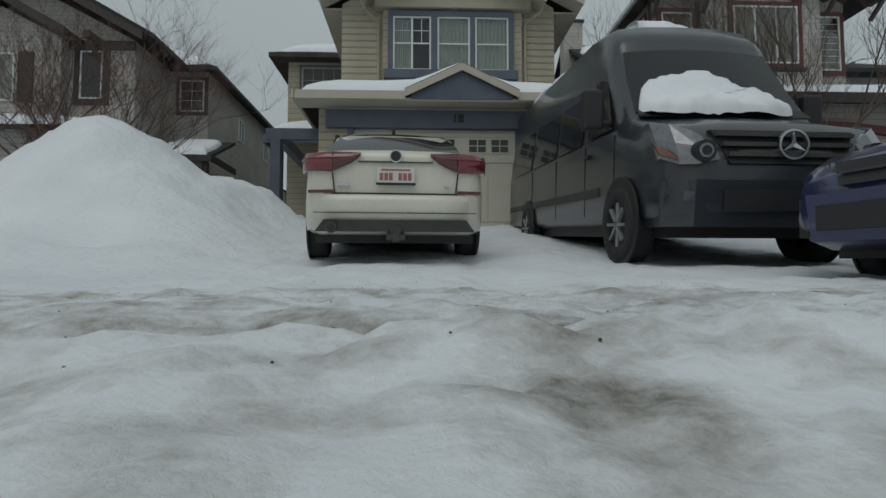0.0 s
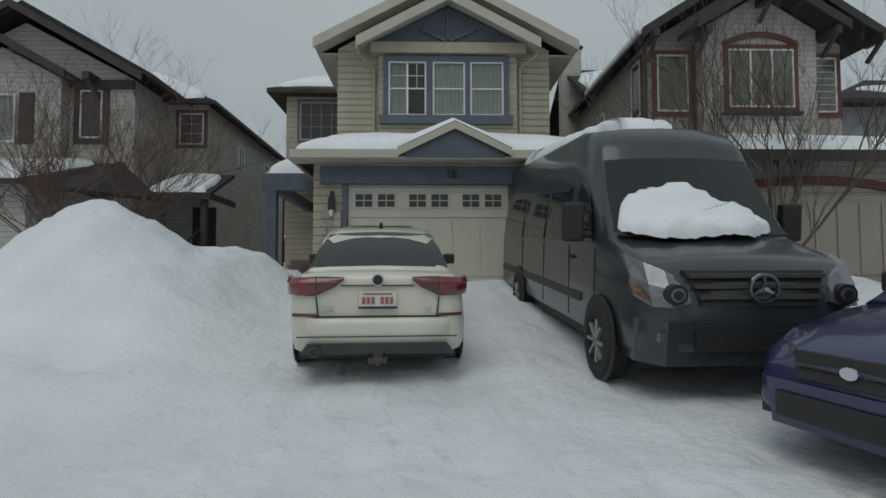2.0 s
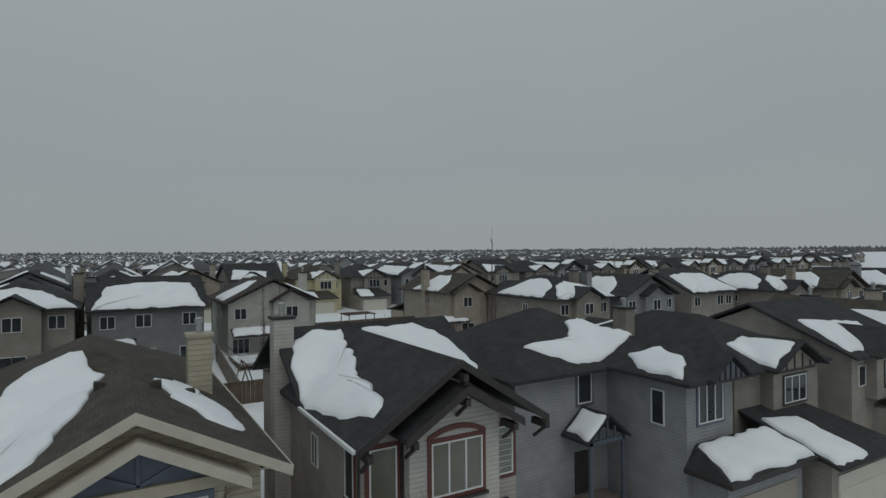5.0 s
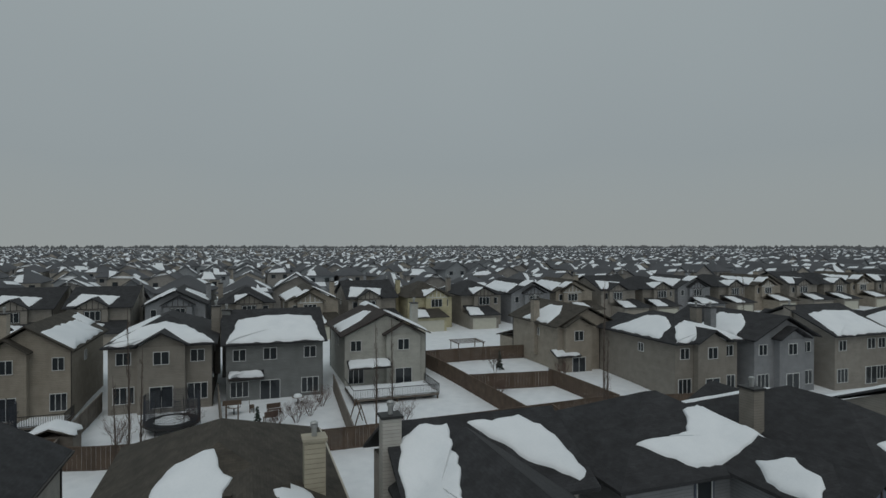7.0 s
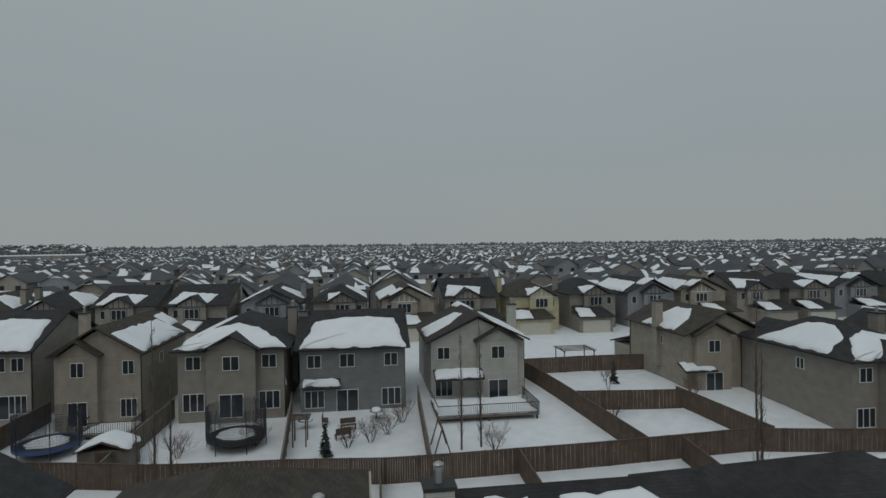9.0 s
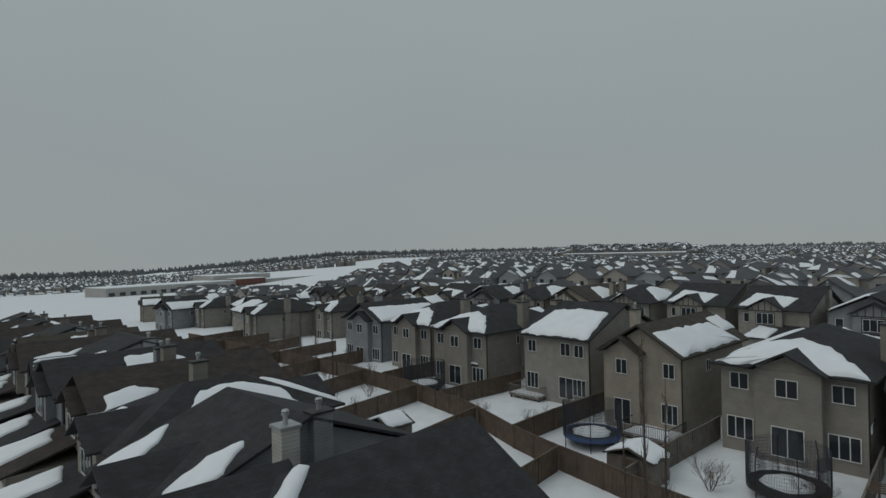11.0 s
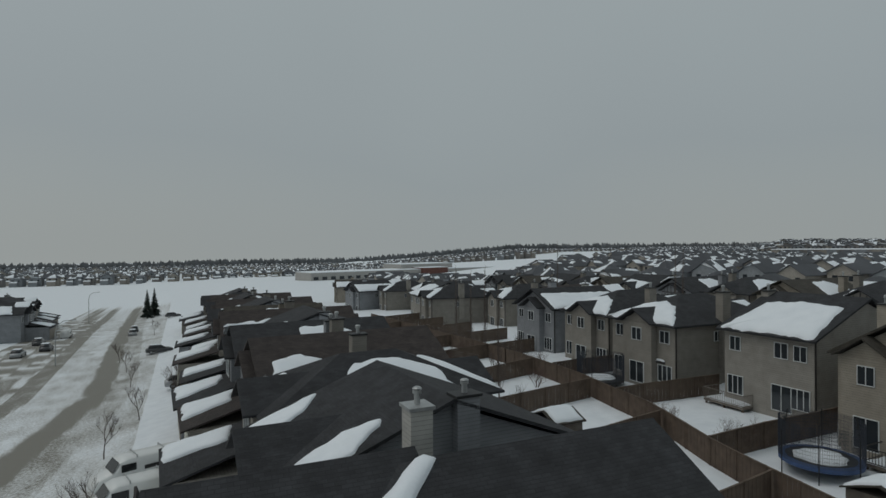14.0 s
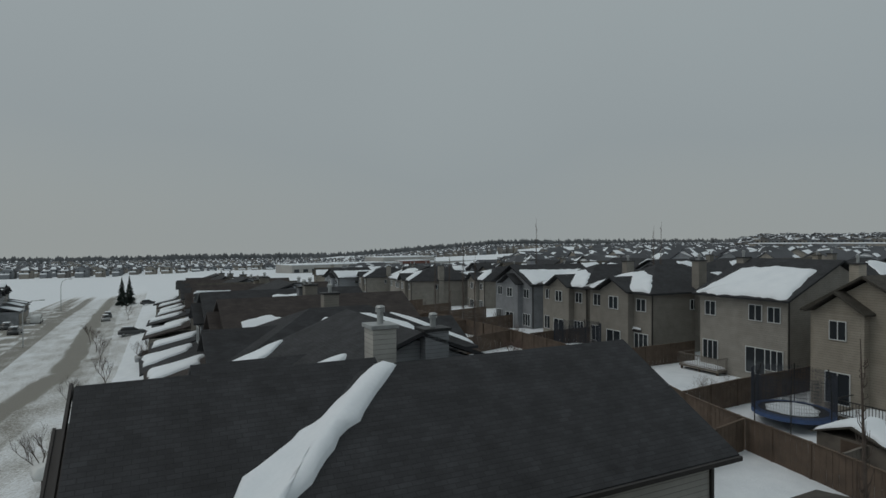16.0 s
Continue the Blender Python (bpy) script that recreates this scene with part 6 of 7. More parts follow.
part("bumper", Mesh().prism([(-0.95, 0.28, 0.36), (-0.78, 0.02, 0.36), (0.78, 0.02, 0.36), (0.95, 0.28, 0.36), (0.95, 0.6, 0.36), (-0.95, 0.6, 0.36)], (0, -0.04, 0.4)), PAINT_GREY, van)
part("air_intake", Mesh().box(-0.55, 0.55, -0.035, 0.03, 0.5, 0.68), BLACK, van)
part("underbody", Mesh().box(-0.85, 0.85, 0.4, 6.8, 0.26, 0.42), BLACK, van)
part("antenna", Mesh().box(-0.035, 0.035, 2.0, 2.12, 2.7, 2.78).tube([(0, 2.05, 2.78), (0, 2.3, 3.05)], [0.008, 0.005], 6), BLACK, van)
part("roof_vent", Mesh().box(0.08, 0.5, 2.8, 3.3, 2.7, 2.9), BLACK, van)
van.matrix_basis = parked(pose(2.62, 4.76, 0.17, 3.4, 0, 2.2) @ Matrix.Diagonal((1.03, 1, 0.985, 1)))
tagged(drift(Mesh(), [(-0.62, 0.88), (-0.5, 0.76), (0.0, 0.7), (0.4, 0.76), (0.52, 0.9), (0.72, 0.98), (0.56, 1.12), (0.2, 1.26), (-0.04, 1.34), (-0.36, 1.2), (-0.64, 1.12), (-0.8, 1.04), (-0.74, 0.95)],
             lambda x, y: 1.37 + 0.2 * y if y < 1.0 else 1.57 + (y - 1.0) * 1.25, 0.16, 41, 10, 0.05, 0.1).lumpy(0.04, 6).lumpy(0.016, 15).moved(van.matrix_basis).build("bonnet_snow", SNOW, None, "", True), "lumpy melting snow on the van's bonnet and windscreen", "snow patch", "snow on roofs")
tagged(drift(Mesh(), [(-0.45, 1.95), (0.0, 1.85), (0.32, 2.1), (0.34, 2.55), (0.02, 2.85), (0.06, 3.3), (0.4, 3.6), (0.38, 4.6), (0.15, 6.5), (-0.7, 6.6), (-0.62, 4.6), (-0.52, 3.0)],
             lambda x, y: 2.78, 0.3, 42, 8, 0.15, 0.1).lumpy(0.04, 3).moved(van.matrix_basis).build("roof_snow", SNOW, None, "", True), "strip of snow on the van's roof", "snow patch", "snow on roofs")

# ---- the next street and the town behind it ----
rng = random.Random(77)
order = [5, 0, 4, 3, 0, 4, 3, 5, 0, 4, 0, 3, 6, 5, 0, 4, 3, 2, 0, 5, 4, 3, 0]
i = 0
x = -152.3
while x < 235:
    k = order[i % len(order)]
    if 28 < x < 44 and 6 not in used:
        k = 6
    elif k == 6:
        k = 3
    put_house(k, x, 102 + (3 if x > 40 else 0) + rng.uniform(-1.5, 1.5) - (x < -60) * (-x - 60) * -0.05, 2.7 + fall(x, 102), rng.uniform(-3, 3))
    x += 10.9
    i += 1
x = -190.0
while x < -72:
    if x < -76:
        put_house(rng.choice((0, 3, 4, 5, 2, 1)), x, 84 - (x + 72) * -0.03 + rng.uniform(-6, 6), 2.0 + fall(x, 84), 180 + rng.uniform(-14, 14))
    x += 10.8
# across the street, far down
for x, y, k in ((-160, -13.0, 5), (-171, -14.5, 0), (-182, -16.0, 3), (-193, -18.0, 5), (-204, -20.5, 0)):
    put_house(k, x, y, ground_height(x, y) + 0.2, 176)

far_wall = [coursed("far_siding_" + n, c, 0.3) for n, c in (("taupe", (0.22, 0.208, 0.195)), ("grey", (0.23, 0.243, 0.255)), ("tan", (0.3, 0.275, 0.24)))]
# distance haze is put into this colour: paler and bluer than near shingles
far_roof = material("hazed_far_shingles", (0.085, 0.089, 0.098), 0.9, 0.3, 0.1)
walls, roofs, snows, glasses = [Mesh(), Mesh(), Mesh()], Mesh(), Mesh(), Mesh()


def far_house(x, y, turn, s, z):
    """A whole small house for the distance: walls, gabled roof, some windows, a drift on one slope."""
    m = pose(x, y, z, 0, 0, turn) @ Matrix.Scale(s, 4)
    w, d, ze, zp = rng.uniform(7.5, 9.5), rng.uniform(9.5, 12), 5.9, rng.uniform(8.2, 9.4)
    b = Mesh().box(-w / 2, w / 2, 0, d, -14, ze)
    r, sn, gl = Mesh(), Mesh(), Mesh()
    o = 0.5
    if rng.random() < 0.55:
        gable_roof(r, -w / 2 - o, w / 2 + o, -o, d + o, ze, zp, 0.2)
        b.prism([(-w / 2, 0.02, ze), (w / 2, 0.02, ze), (0, 0.02, zp - 0.3)], (0, d - 0.04, 0))
        pl = lambda u, v: zp - abs(u) * (zp - ze) / (w / 2 + o)
    else:
        hip_roof(r, -w / 2 - o, w / 2 + o, -o, d + o, ze, zp, 0.2)
        pl = lambda u, v: ze + (zp - ze) / (w / 2 + o) * min(u + w / 2 + o, w / 2 + o - u, v + o, d + o - v)
    b.box(-w / 2 + 0.3, w / 2 - 2.6, -3.6, -0.01, -1, 2.9)
    for a, c in (((-w / 2, w / 2), 1), ((-w / 2, w / 2), 0)):
        if rng.random() < 0.92:
            u0 = rng.uniform(-w / 2 - 0.3, -1.2)
            u1 = rng.uniform(u0 + 2.0, w / 2 + 0.2)
            v0, v1 = (-0.4, rng.uniform(2.4, 4.5)) if c else (d - rng.uniform(2.4, 4.5), d + 0.4)
            ring = [(u0, v0), (u1, v0), (u1 - 0.5, v1), (u0 + 0.6, v1)]
            cc = ((u0 + u1) / 2, (v0 + v1) / 2)
            sn.add([(p[0], p[1], pl(*p) + 0.04) for p in ring] + [(cc[0] + (p[0] - cc[0]) * 0.7, cc[1] + (p[1] - cc[1]) * 0.7, pl(cc[0] + (p[0] - cc[0]) * 0.7, cc[1] + (p[1] - cc[1]) * 0.7) + 0.3) for p in ring],
                   [(0, 1, 5, 4), (1, 2, 6, 5), (2, 3, 7, 6), (3, 0, 4, 7), (4, 5, 6, 7)])
    sn.add([(-w / 2 + 0.2, -3.8, 3.0), (w / 2 - 2.5, -3.8, 3.0), (w / 2 - 2.7, -0.2, 4.0), (-w / 2 + 0.4, -0.2, 4.0)], [(0, 1, 2, 3)])
    for y_, s_ in ((-0.03, -1), (d + 0.03, 1)):
        for u in (-w / 4, w / 4):
            gl.add([(u - 0.7, y_, 3.9), (u + 0.7, y_, 3.9), (u + 0.7, y_, 5.2), (u - 0.7, y_, 5.2)], [(0, 1, 2, 3)])
        gl.add([(-1.0, y_, 0.6), (1.0, y_, 0.6), (1.0, y_, 2.3), (-1.0, y_, 2.3)], [(0, 1, 2, 3)])
    for mesh, into in ((b, walls[rng.randrange(3)]), (r, roofs), (sn, snows), (gl, glasses)):
        mesh.moved(m)
        into.add(mesh.v, mesh.f)


row = 150.0
flip = 0
while row < 1500:
    x = -0.95 * row - 60
    step = 11.0 if row < 600 else 13.5
    while x < 1.9 * row + 60:
        if rng.random() < 0.93:
            far_house(x, row + rng.uniform(-4, 4) + 14 * math.sin(x * 0.011 + row), (0 if flip else 180) + rng.uniform(-12, 12), rng.uniform(0.95, 1.1), lerp_steps(row, [(150, 2.5), (500, 1.5), (1500, 4)]) + fall(x, row))
        x += step * rng.uniform(0.9, 1.15) * (1 if x < row else 1.4)
    row += (44 if flip else 27) * (1 if row < 500 else 1.55)
    flip = 1 - flip
for rowy in (122, 138):
    x = -330.0
    while x < -165:
        far_house(x, rowy + rng.uniform(-3, 3), 180 * (rowy > 130) + rng.uniform(-6, 6), 1.0, 2.2 + fall(x, rowy))
        x += 11.5
# rows beyond the field, and the ridge of terraces
for rowx in (-640, -690, -750, -830, -930, -1060, -1230, -1450, -1750):
    y = -480.0 + max(0, -rowx - 900) * -0.4
    while y < 200 + max(0, -rowx - 620) * 0.6 + max(0, -rowx - 800) * 2:
        far_house(rowx + rng.uniform(-6, 6), y, 90 + rng.uniform(-8, 8), rng.uniform(0.95, 1.2), fall(rowx, y) + 0.5)
        y += 14.5
for k in range(46):
    a = radians(112.3 + k * 0.28)
    for d_ in (590, 620, 655):
        far_house(d_ * math.cos(a), d_ * math.sin(a), 20 + rng.uniform(-4, 4), 1.1, 8.5 + (d_ - 590) * 0.05 - 2.5 * (k < 4 or k > 41))
for i, wm in enumerate(walls):
    tagged(wm.build("distant_house_walls", far_wall[i]), "walls of many distant two-storey houses", "distant houses", kind="stuff")
tagged(roofs.build("distant_house_roofs", far_roof), "shingled roofs of the distant houses, paled bluish for haze", "distant roofs", kind="stuff")
tagged(snows.build("distant_roof_snow", SNOW, None, "", True), "white snow on the distant roofs", "distant snow", kind="stuff")
woods = Mesh()
for k in range(1500):
    a = radians(10 + 200 * (k + rng.random()) / 1500)
    d_ = rng.uniform(1780, 1950)
    x, y = d_ * math.cos(a), d_ * math.sin(a)
    z, h_, w_ = ground_height(x, y), rng.uniform(11, 19) + (5 if x < -900 else 0), rng.uniform(6, 11)
    woods.add([(x - w_, y, z - 4), (x + w_ * 0.3, y - w_, z - 4), (x + w_ * 0.6, y + w_ * 0.8, z - 4), (x - w_ * 0.8, y + 1, z + h_ * 0.6), (x + w_ * 0.4, y - w_ * 0.7, z + h_ * 0.55), (x + w_ * 0.4, y + w_ * 0.6, z + h_ * 0.6), (x, y, z + h_)],
              [(0, 1, 4, 3), (1, 2, 5, 4), (2, 0, 3, 5), (3, 4, 6), (4, 5, 6), (5, 3, 6)])
tagged(woods.build("distant_woods", material("far_bare_woods", (0.13, 0.135, 0.14), 0.95, 0.3, 0.05)), "grey band of bare woods along the horizon", "woods", kind="stuff")
tagged(glasses.build("distant_windows", GLASS), "dark windows of the distant houses", "distant windows", kind="stuff")

# ---- trees and shrubs ----
def grow(meshes, p, d, r, length, depth, rng, spread=0.6, up=0.25, kids=(2, 4), shrink=0.68):
    """One bare limb with its twigs."""
    pts, n = [p.copy()], 3
    q, way = p.copy(), d.copy()
    for i in range(n):
        way = (way + Vector((rng.uniform(-1, 1), rng.uniform(-1, 1), rng.uniform(-0.6, 1))) * 0.16 + Vector((0, 0, up * 0.12))).normalized()
        q = q + way * (length / n)
        pts.append(q.copy())
    meshes[0 if depth >= 3 else 1].tube(pts, [r, r * 0.85, r * 0.68, r * 0.5], 5 if r > 0.02 else 3)
    if depth == 0:
        return
    for k in range(rng.randint(*kids)):
        t = rng.uniform(0.35, 1.0)
        at = pts[min(n - 1, int(t * n))].lerp(pts[min(n, int(t * n) + 1)], t * n - int(t * n))
        side = Vector((rng.uniform(-1, 1), rng.uniform(-1, 1), rng.uniform(-0.2, 0.7)))
        grow(meshes, at, (way * (1 - spread) + side * spread + Vector((0, 0, up))).normalized(), r * rng.uniform(0.45, 0.62), length * rng.uniform(shrink - 0.12, shrink + 0.12), depth - 1, rng, spread, up, kids, shrink)


def bare_tree(name, label, stems, height, seed, mat=BARK, depth=4, spread=0.55, up=0.3, kids=(2, 4), r=0.05, lean=0.25):
    rng = random.Random(seed)
    t = thing(name, 0, 0, 0, label, "shrub" if "shrub" in name else "tree", "bare trees and shrubs")
    m = (Mesh(), Mesh())
    for k in range(stems):
        a = 2 * math.pi * k / stems + rng.uniform(-0.4, 0.4)
        way = Vector((math.cos(a) * lean, math.sin(a) * lean, 1)).normalized() if stems > 1 else Vector((0, 0, 1))
        grow(m, Vector((math.cos(a) * 0.06, math.sin(a) * 0.06, -0.15)), way, r * rng.uniform(0.8, 1.1), height * rng.uniform(0.4, 0.55), depth, rng, spread, up, kids)
    part("trunk", m[0], mat, t)
    part("crown", m[1], mat, t)
    return t


def poplar(seed, height):
    rng = random.Random(seed)
    t = thing("poplar", 0, 0, 0, "tall narrow bare poplar rising from a snowy yard", "tree", "bare trees and shrubs")
    m = Mesh()
    part("trunk", Mesh().tube([(0, 0, -0.2), (0.1, 0, height * 0.5), (0, 0.1, height)], [0.09, 0.06, 0.012], 6), BARK, t)
    for k in range(int(height * 7)):
        z = rng.uniform(height * 0.08, height * 0.93)
        a = rng.uniform(0, 6.28)
        L = rng.uniform(0.5, 1.5) * (1.15 - z / height)
        e = Vector((math.cos(a) * 0.26 * L, math.sin(a) * 0.26 * L, L))
        m.tube([(0.05, 0.03, z), Vector((0.05, 0.03, z)) + e * 0.5 + Vector((math.cos(a), math.sin(a), 0)) * 0.08, Vector((0.05, 0.03, z)) + e * 1.3], [0.018, 0.013, 0.005], 3)
    part("crown", m, BARK, t)
    return t


shrub = bare_tree("bare_shrub", "reddish bare many-stemmed shrub standing in deep snow", 11, 4.9, 11, BARK_RED, 5, 0.6, 0.12, (3, 4), 0.036, 0.75)
shrub.matrix_basis = pose(-7.9, 12.3, ground_height(-7.9, 12.3) - 0.15)
yard_tree = bare_tree("bare_tree", "slender many-stemmed bare tree beside a driveway", 8, 6.0, 15, BARK, 5, 0.5, 0.2, (3, 4), 0.042, 0.66)
yard_tree.matrix_basis = pose(7.05, 11.7, ground_height(7.05, 11.7))
sapling = bare_tree("bare_tree", "small bare sapling in a snowy front yard", 1, 3.4, 19, BARK, 4, 0.55, 0.35, (3, 5), 0.06)
spots = ((-61.5, 15.8), (-59.3, 19.8), (-73.7, 18.6), (-84.0, 13.5), (-50.5, 14.0), (-98, 12), (-110, 10), (-36, 14.5), (-66, -9), (-92, -9.5), (-150, 14))
for i, (x, y) in enumerate(spots):
    m = pose(x, y, ground_height(x, y), 0, 0, i * 67)
    if i:
        copy_thing(sapling, m)
    else:
        sapling.matrix_basis = m
bush = bare_tree("bare_shrub", "twiggy bare shrub in a back yard", 6, 2.3, 23, BARK_RED, 4, 0.6, 0.2, (3, 4), 0.03, 0.6)
bspots = ((-9.8, 52.5), (-4.6, 54.0), (2.6, 52.8), (4.4, 53.6), (5.8, 55.0), (13.8, 50.5), (-24.6, 53.5), (-13.2, 52.0), (26.0, 56), (-30, 52.5), (-46, 52), (36, 60), (7.2, 57.4), (-52, 56), (-60, 48), (-66, 54))
for i, (x, y) in enumerate(bspots):
    m = pose(x, y, ground_height(x, y), 0, 0, i * 41)
    if i:
        copy_thing(bush, m)
    else:
        bush.matrix_basis = m
big = bare_tree("bare_tree", "spreading bare tree in a back yard", 3, 6.5, 29, BARK, 4, 0.5, 0.3, (3, 4), 0.09, 0.35)
for i, (x, y) in enumerate(((28.5, 63.0), (-52, 44), (-62, 50), (-70, 43), (-81, 49), (-90, 44), (-58, 58), (52, 47), (-100, 52), (-115, 46), (-76, 60), (-48, 49), (-55, 52), (-66, 46), (-72, 52), (-84, 55), (-95, 49), (-105, 58), (-46, 57), (-120, 54), (-132, 48), (-64, 61), (-88, 61), (-40, 46))):
    m = pose(x, y, ground_height(x, y), 0, 0, i * 53) @ Matrix.Scale(0.5 if x > -30 else 0.72, 4)
    if i:
        copy_thing(big, m)
    else:
        big.matrix_basis = m
pop = poplar(31, 13.4)
for i, (x, y) in enumerate(((-6.7, 38.5), (11.3, 51.0), (12.9, 51.3), (29.2, 41.6), (-6.0, 39.3), (-45.0, 47.0), (-64.0, 56.0), (-72.0, 58.0), (64, 60), (-7.3, 38.0), (30.0, 42.2), (-85, 62), (-64.5, 68), (-63.5, 91), (-66.5, 92.5))):
    m = pose(x, y, ground_height(x, y), 0, 0, i * 47) @ Matrix.Diagonal((1, 1, (1.0, 0.7, 0.74, 1.06, 0.8, 0.8, 0.9, 0.85, 0.9, 0.7, 0.7, 0.9, 1.1, 1.08, 1.05)[i], 1))
    if i:
        copy_thing(pop, m).scale = (1, 1, (1.0, 0.7, 0.74, 1.06, 0.8, 0.8, 0.9, 0.85, 0.9, 0.7, 0.7, 0.9, 1.1, 1.08, 1.05)[i])
    else:
        pop.matrix_basis = m


def spruce(label, height, seed):
    rng = random.Random(seed)
    t = thing("spruce", 0, 0, 0, label, "tree", "evergreens")
    part("trunk", Mesh().tube([(0, 0, -0.2), (0, 0, height)], [height * 0.025, 0.02], 7), BARK, t)
    m = Mesh()
    n = int(height * 30)
    for k in range(n):
        f = (k + 0.5) / n
        z = height * (0.08 + 0.92 * f)
        a, L = rng.uniform(0, 6.28), height * 0.24 * (1 - f) * rng.uniform(0.7, 1.15) + 0.12
        c, s = math.cos(a), math.sin(a)
        tip = (c * L, s * L, z - L * 0.28)
        w = 0.12 + L * 0.16
        m.add([(0, 0, z + 0.1), (c * L * 0.55 - s * w, s * L * 0.55 + c * w, z - L * 0.12), tip, (c * L * 0.55 + s * w, s * L * 0.55 - c * w, z - L * 0.12), (c * L * 0.5, s * L * 0.5, z - L * 0.32)], [(0, 1, 2), (0, 2, 3), (0, 4, 1), (1, 4, 2), (2, 4, 3), (3, 4, 0)])
    part("crown", m, NEEDLES, t)
    return t


sp = spruce("dark green spruce beside the far street", 9.5, 3)
sp.matrix_basis = pose(-212, 9.6, ground_height(-212, 9.6))
copy_thing(sp, pose(-216, 11.6, ground_height(-216, 11.6), 0, 0, 80))
sps = spruce("small dark evergreen in a back yard", 2.4, 5)
for i, (x, y) in enumerate(((-28.6, 67.4), (1.0, 51.5), (30.5, 66), (-26.6, 34.5))):
    m = pose(x, y, ground_height(x, y), 0, 0, i * 50)
    if i:
        copy_thing(sps, m)
    else:
        sps.matrix_basis = m


# ---- board fences ----
def fence(pts, mat=FENCE, height=1.75, label="weathered brown board fence around a snowy yard"):
    f = thing("fence", pts[0][0], pts[0][1], ground_height(*pts[0]), label, "fence", "yard fences")
    for (xa, ya), (xb, yb) in zip(pts, pts[1:]):
        L = math.hypot(xb - xa, yb - ya)
        n = max(1, round(L / 2.4))
        for i in range(n):
            ax, ay = xa + (xb - xa) * i / n, ya + (yb - ya) * i / n
            bx, by = xa + (xb - xa) * (i + 1) / n, ya + (yb - ya) * (i + 1) / n
            za, zb = ground_height(ax, ay), ground_height(bx, by)
            pm = Mesh()
            k = 14
            for j in range(k):
                u0, u1 = (j + 0.03) / k, (j + 0.97) / k
                off = 0.012 if j % 2 else 0.0
                nx, ny = -(yb - ya) / L, (xb - xa) / L
                p, q = (ax + (bx - ax) * u0, ay + (by - ay) * u0), (ax + (bx - ax) * u1, ay + (by - ay) * u1)
                z0, z1 = za + (zb - za) * u0, za + (zb - za) * u1
                pm.prism([(p[0] + nx * off, p[1] + ny * off, z0 - 0.1), (q[0] + nx * off, q[1] + ny * off, z1 - 0.1), (q[0] + nx * off, q[1] + ny * off, z1 + height), (p[0] + nx * off, p[1] + ny * off, z0 + height)], (nx * 0.02, ny * 0.02, 0))
            pm.bar((ax, ay, za + height + 0.03), (bx, by, zb + height + 0.03), 0.12, 0.04)
            tagged(part("fence_panel", pm, mat, f), kind="stuff")
            part("post", Mesh().box(ax - 0.05, ax + 0.05, ay - 0.05, ay + 0.05, za - 0.2, za + height + 0.08), mat, f)
    return f


fence([(-58, 55.5), (-41.6, 54.2), (-31.9, 52.6), (-24.0, 50.3), (-10.5, 47.6), (-1.6, 46.9), (5.3, 46.2), (21.3, 46.6), (33, 47.5), (48, 45)])
for x0, y0_, x1, y1 in ((-47.5, 55, -46.8, 65), (-36.2, 53.5, -34.6, 64), (-24.2, 50.5, -23.4, 62.5), (-13.4, 48.3, -12.9, 62), (-1.6, 47.0, -2.6, 61.8), (8.4, 46.5, 9.0, 62), (24.4, 46.8, 21.6, 71), (35.0, 47.6, 33, 58)):
    fence([(x0, y0_), (x1, y1)], FENCE_GREY if x0 > -20 and x0 < 10 else FENCE)
for x0, y0_, x1, y1 in ((-29.0, 35, -29.5, 51.7), (-18.0, 34.7, -19.0, 49.2), (-6.9, 33.8, -6.7, 47), (4.7, 29.5, 4.9, 46.1), (14.6, 30, 14.6, 46.3), (26.6, 32, 27, 46.8), (-39.5, 36, -40, 53.8), (-49.5, 36, -51, 54.8)):
    fence([(x0, y0_), (x1, y1)])
fence([(21.6, 71.2), (29, 72), (44, 71)])
fence([(23.3, 58.0), (33.0, 57.0)])
for x in (-62, -74, -86, -98, -110):
    fence([(x, 36), (x - 1, 66)])
fence([(-58, 55.5), (-75, 56), (-95, 57), (-120, 58)])


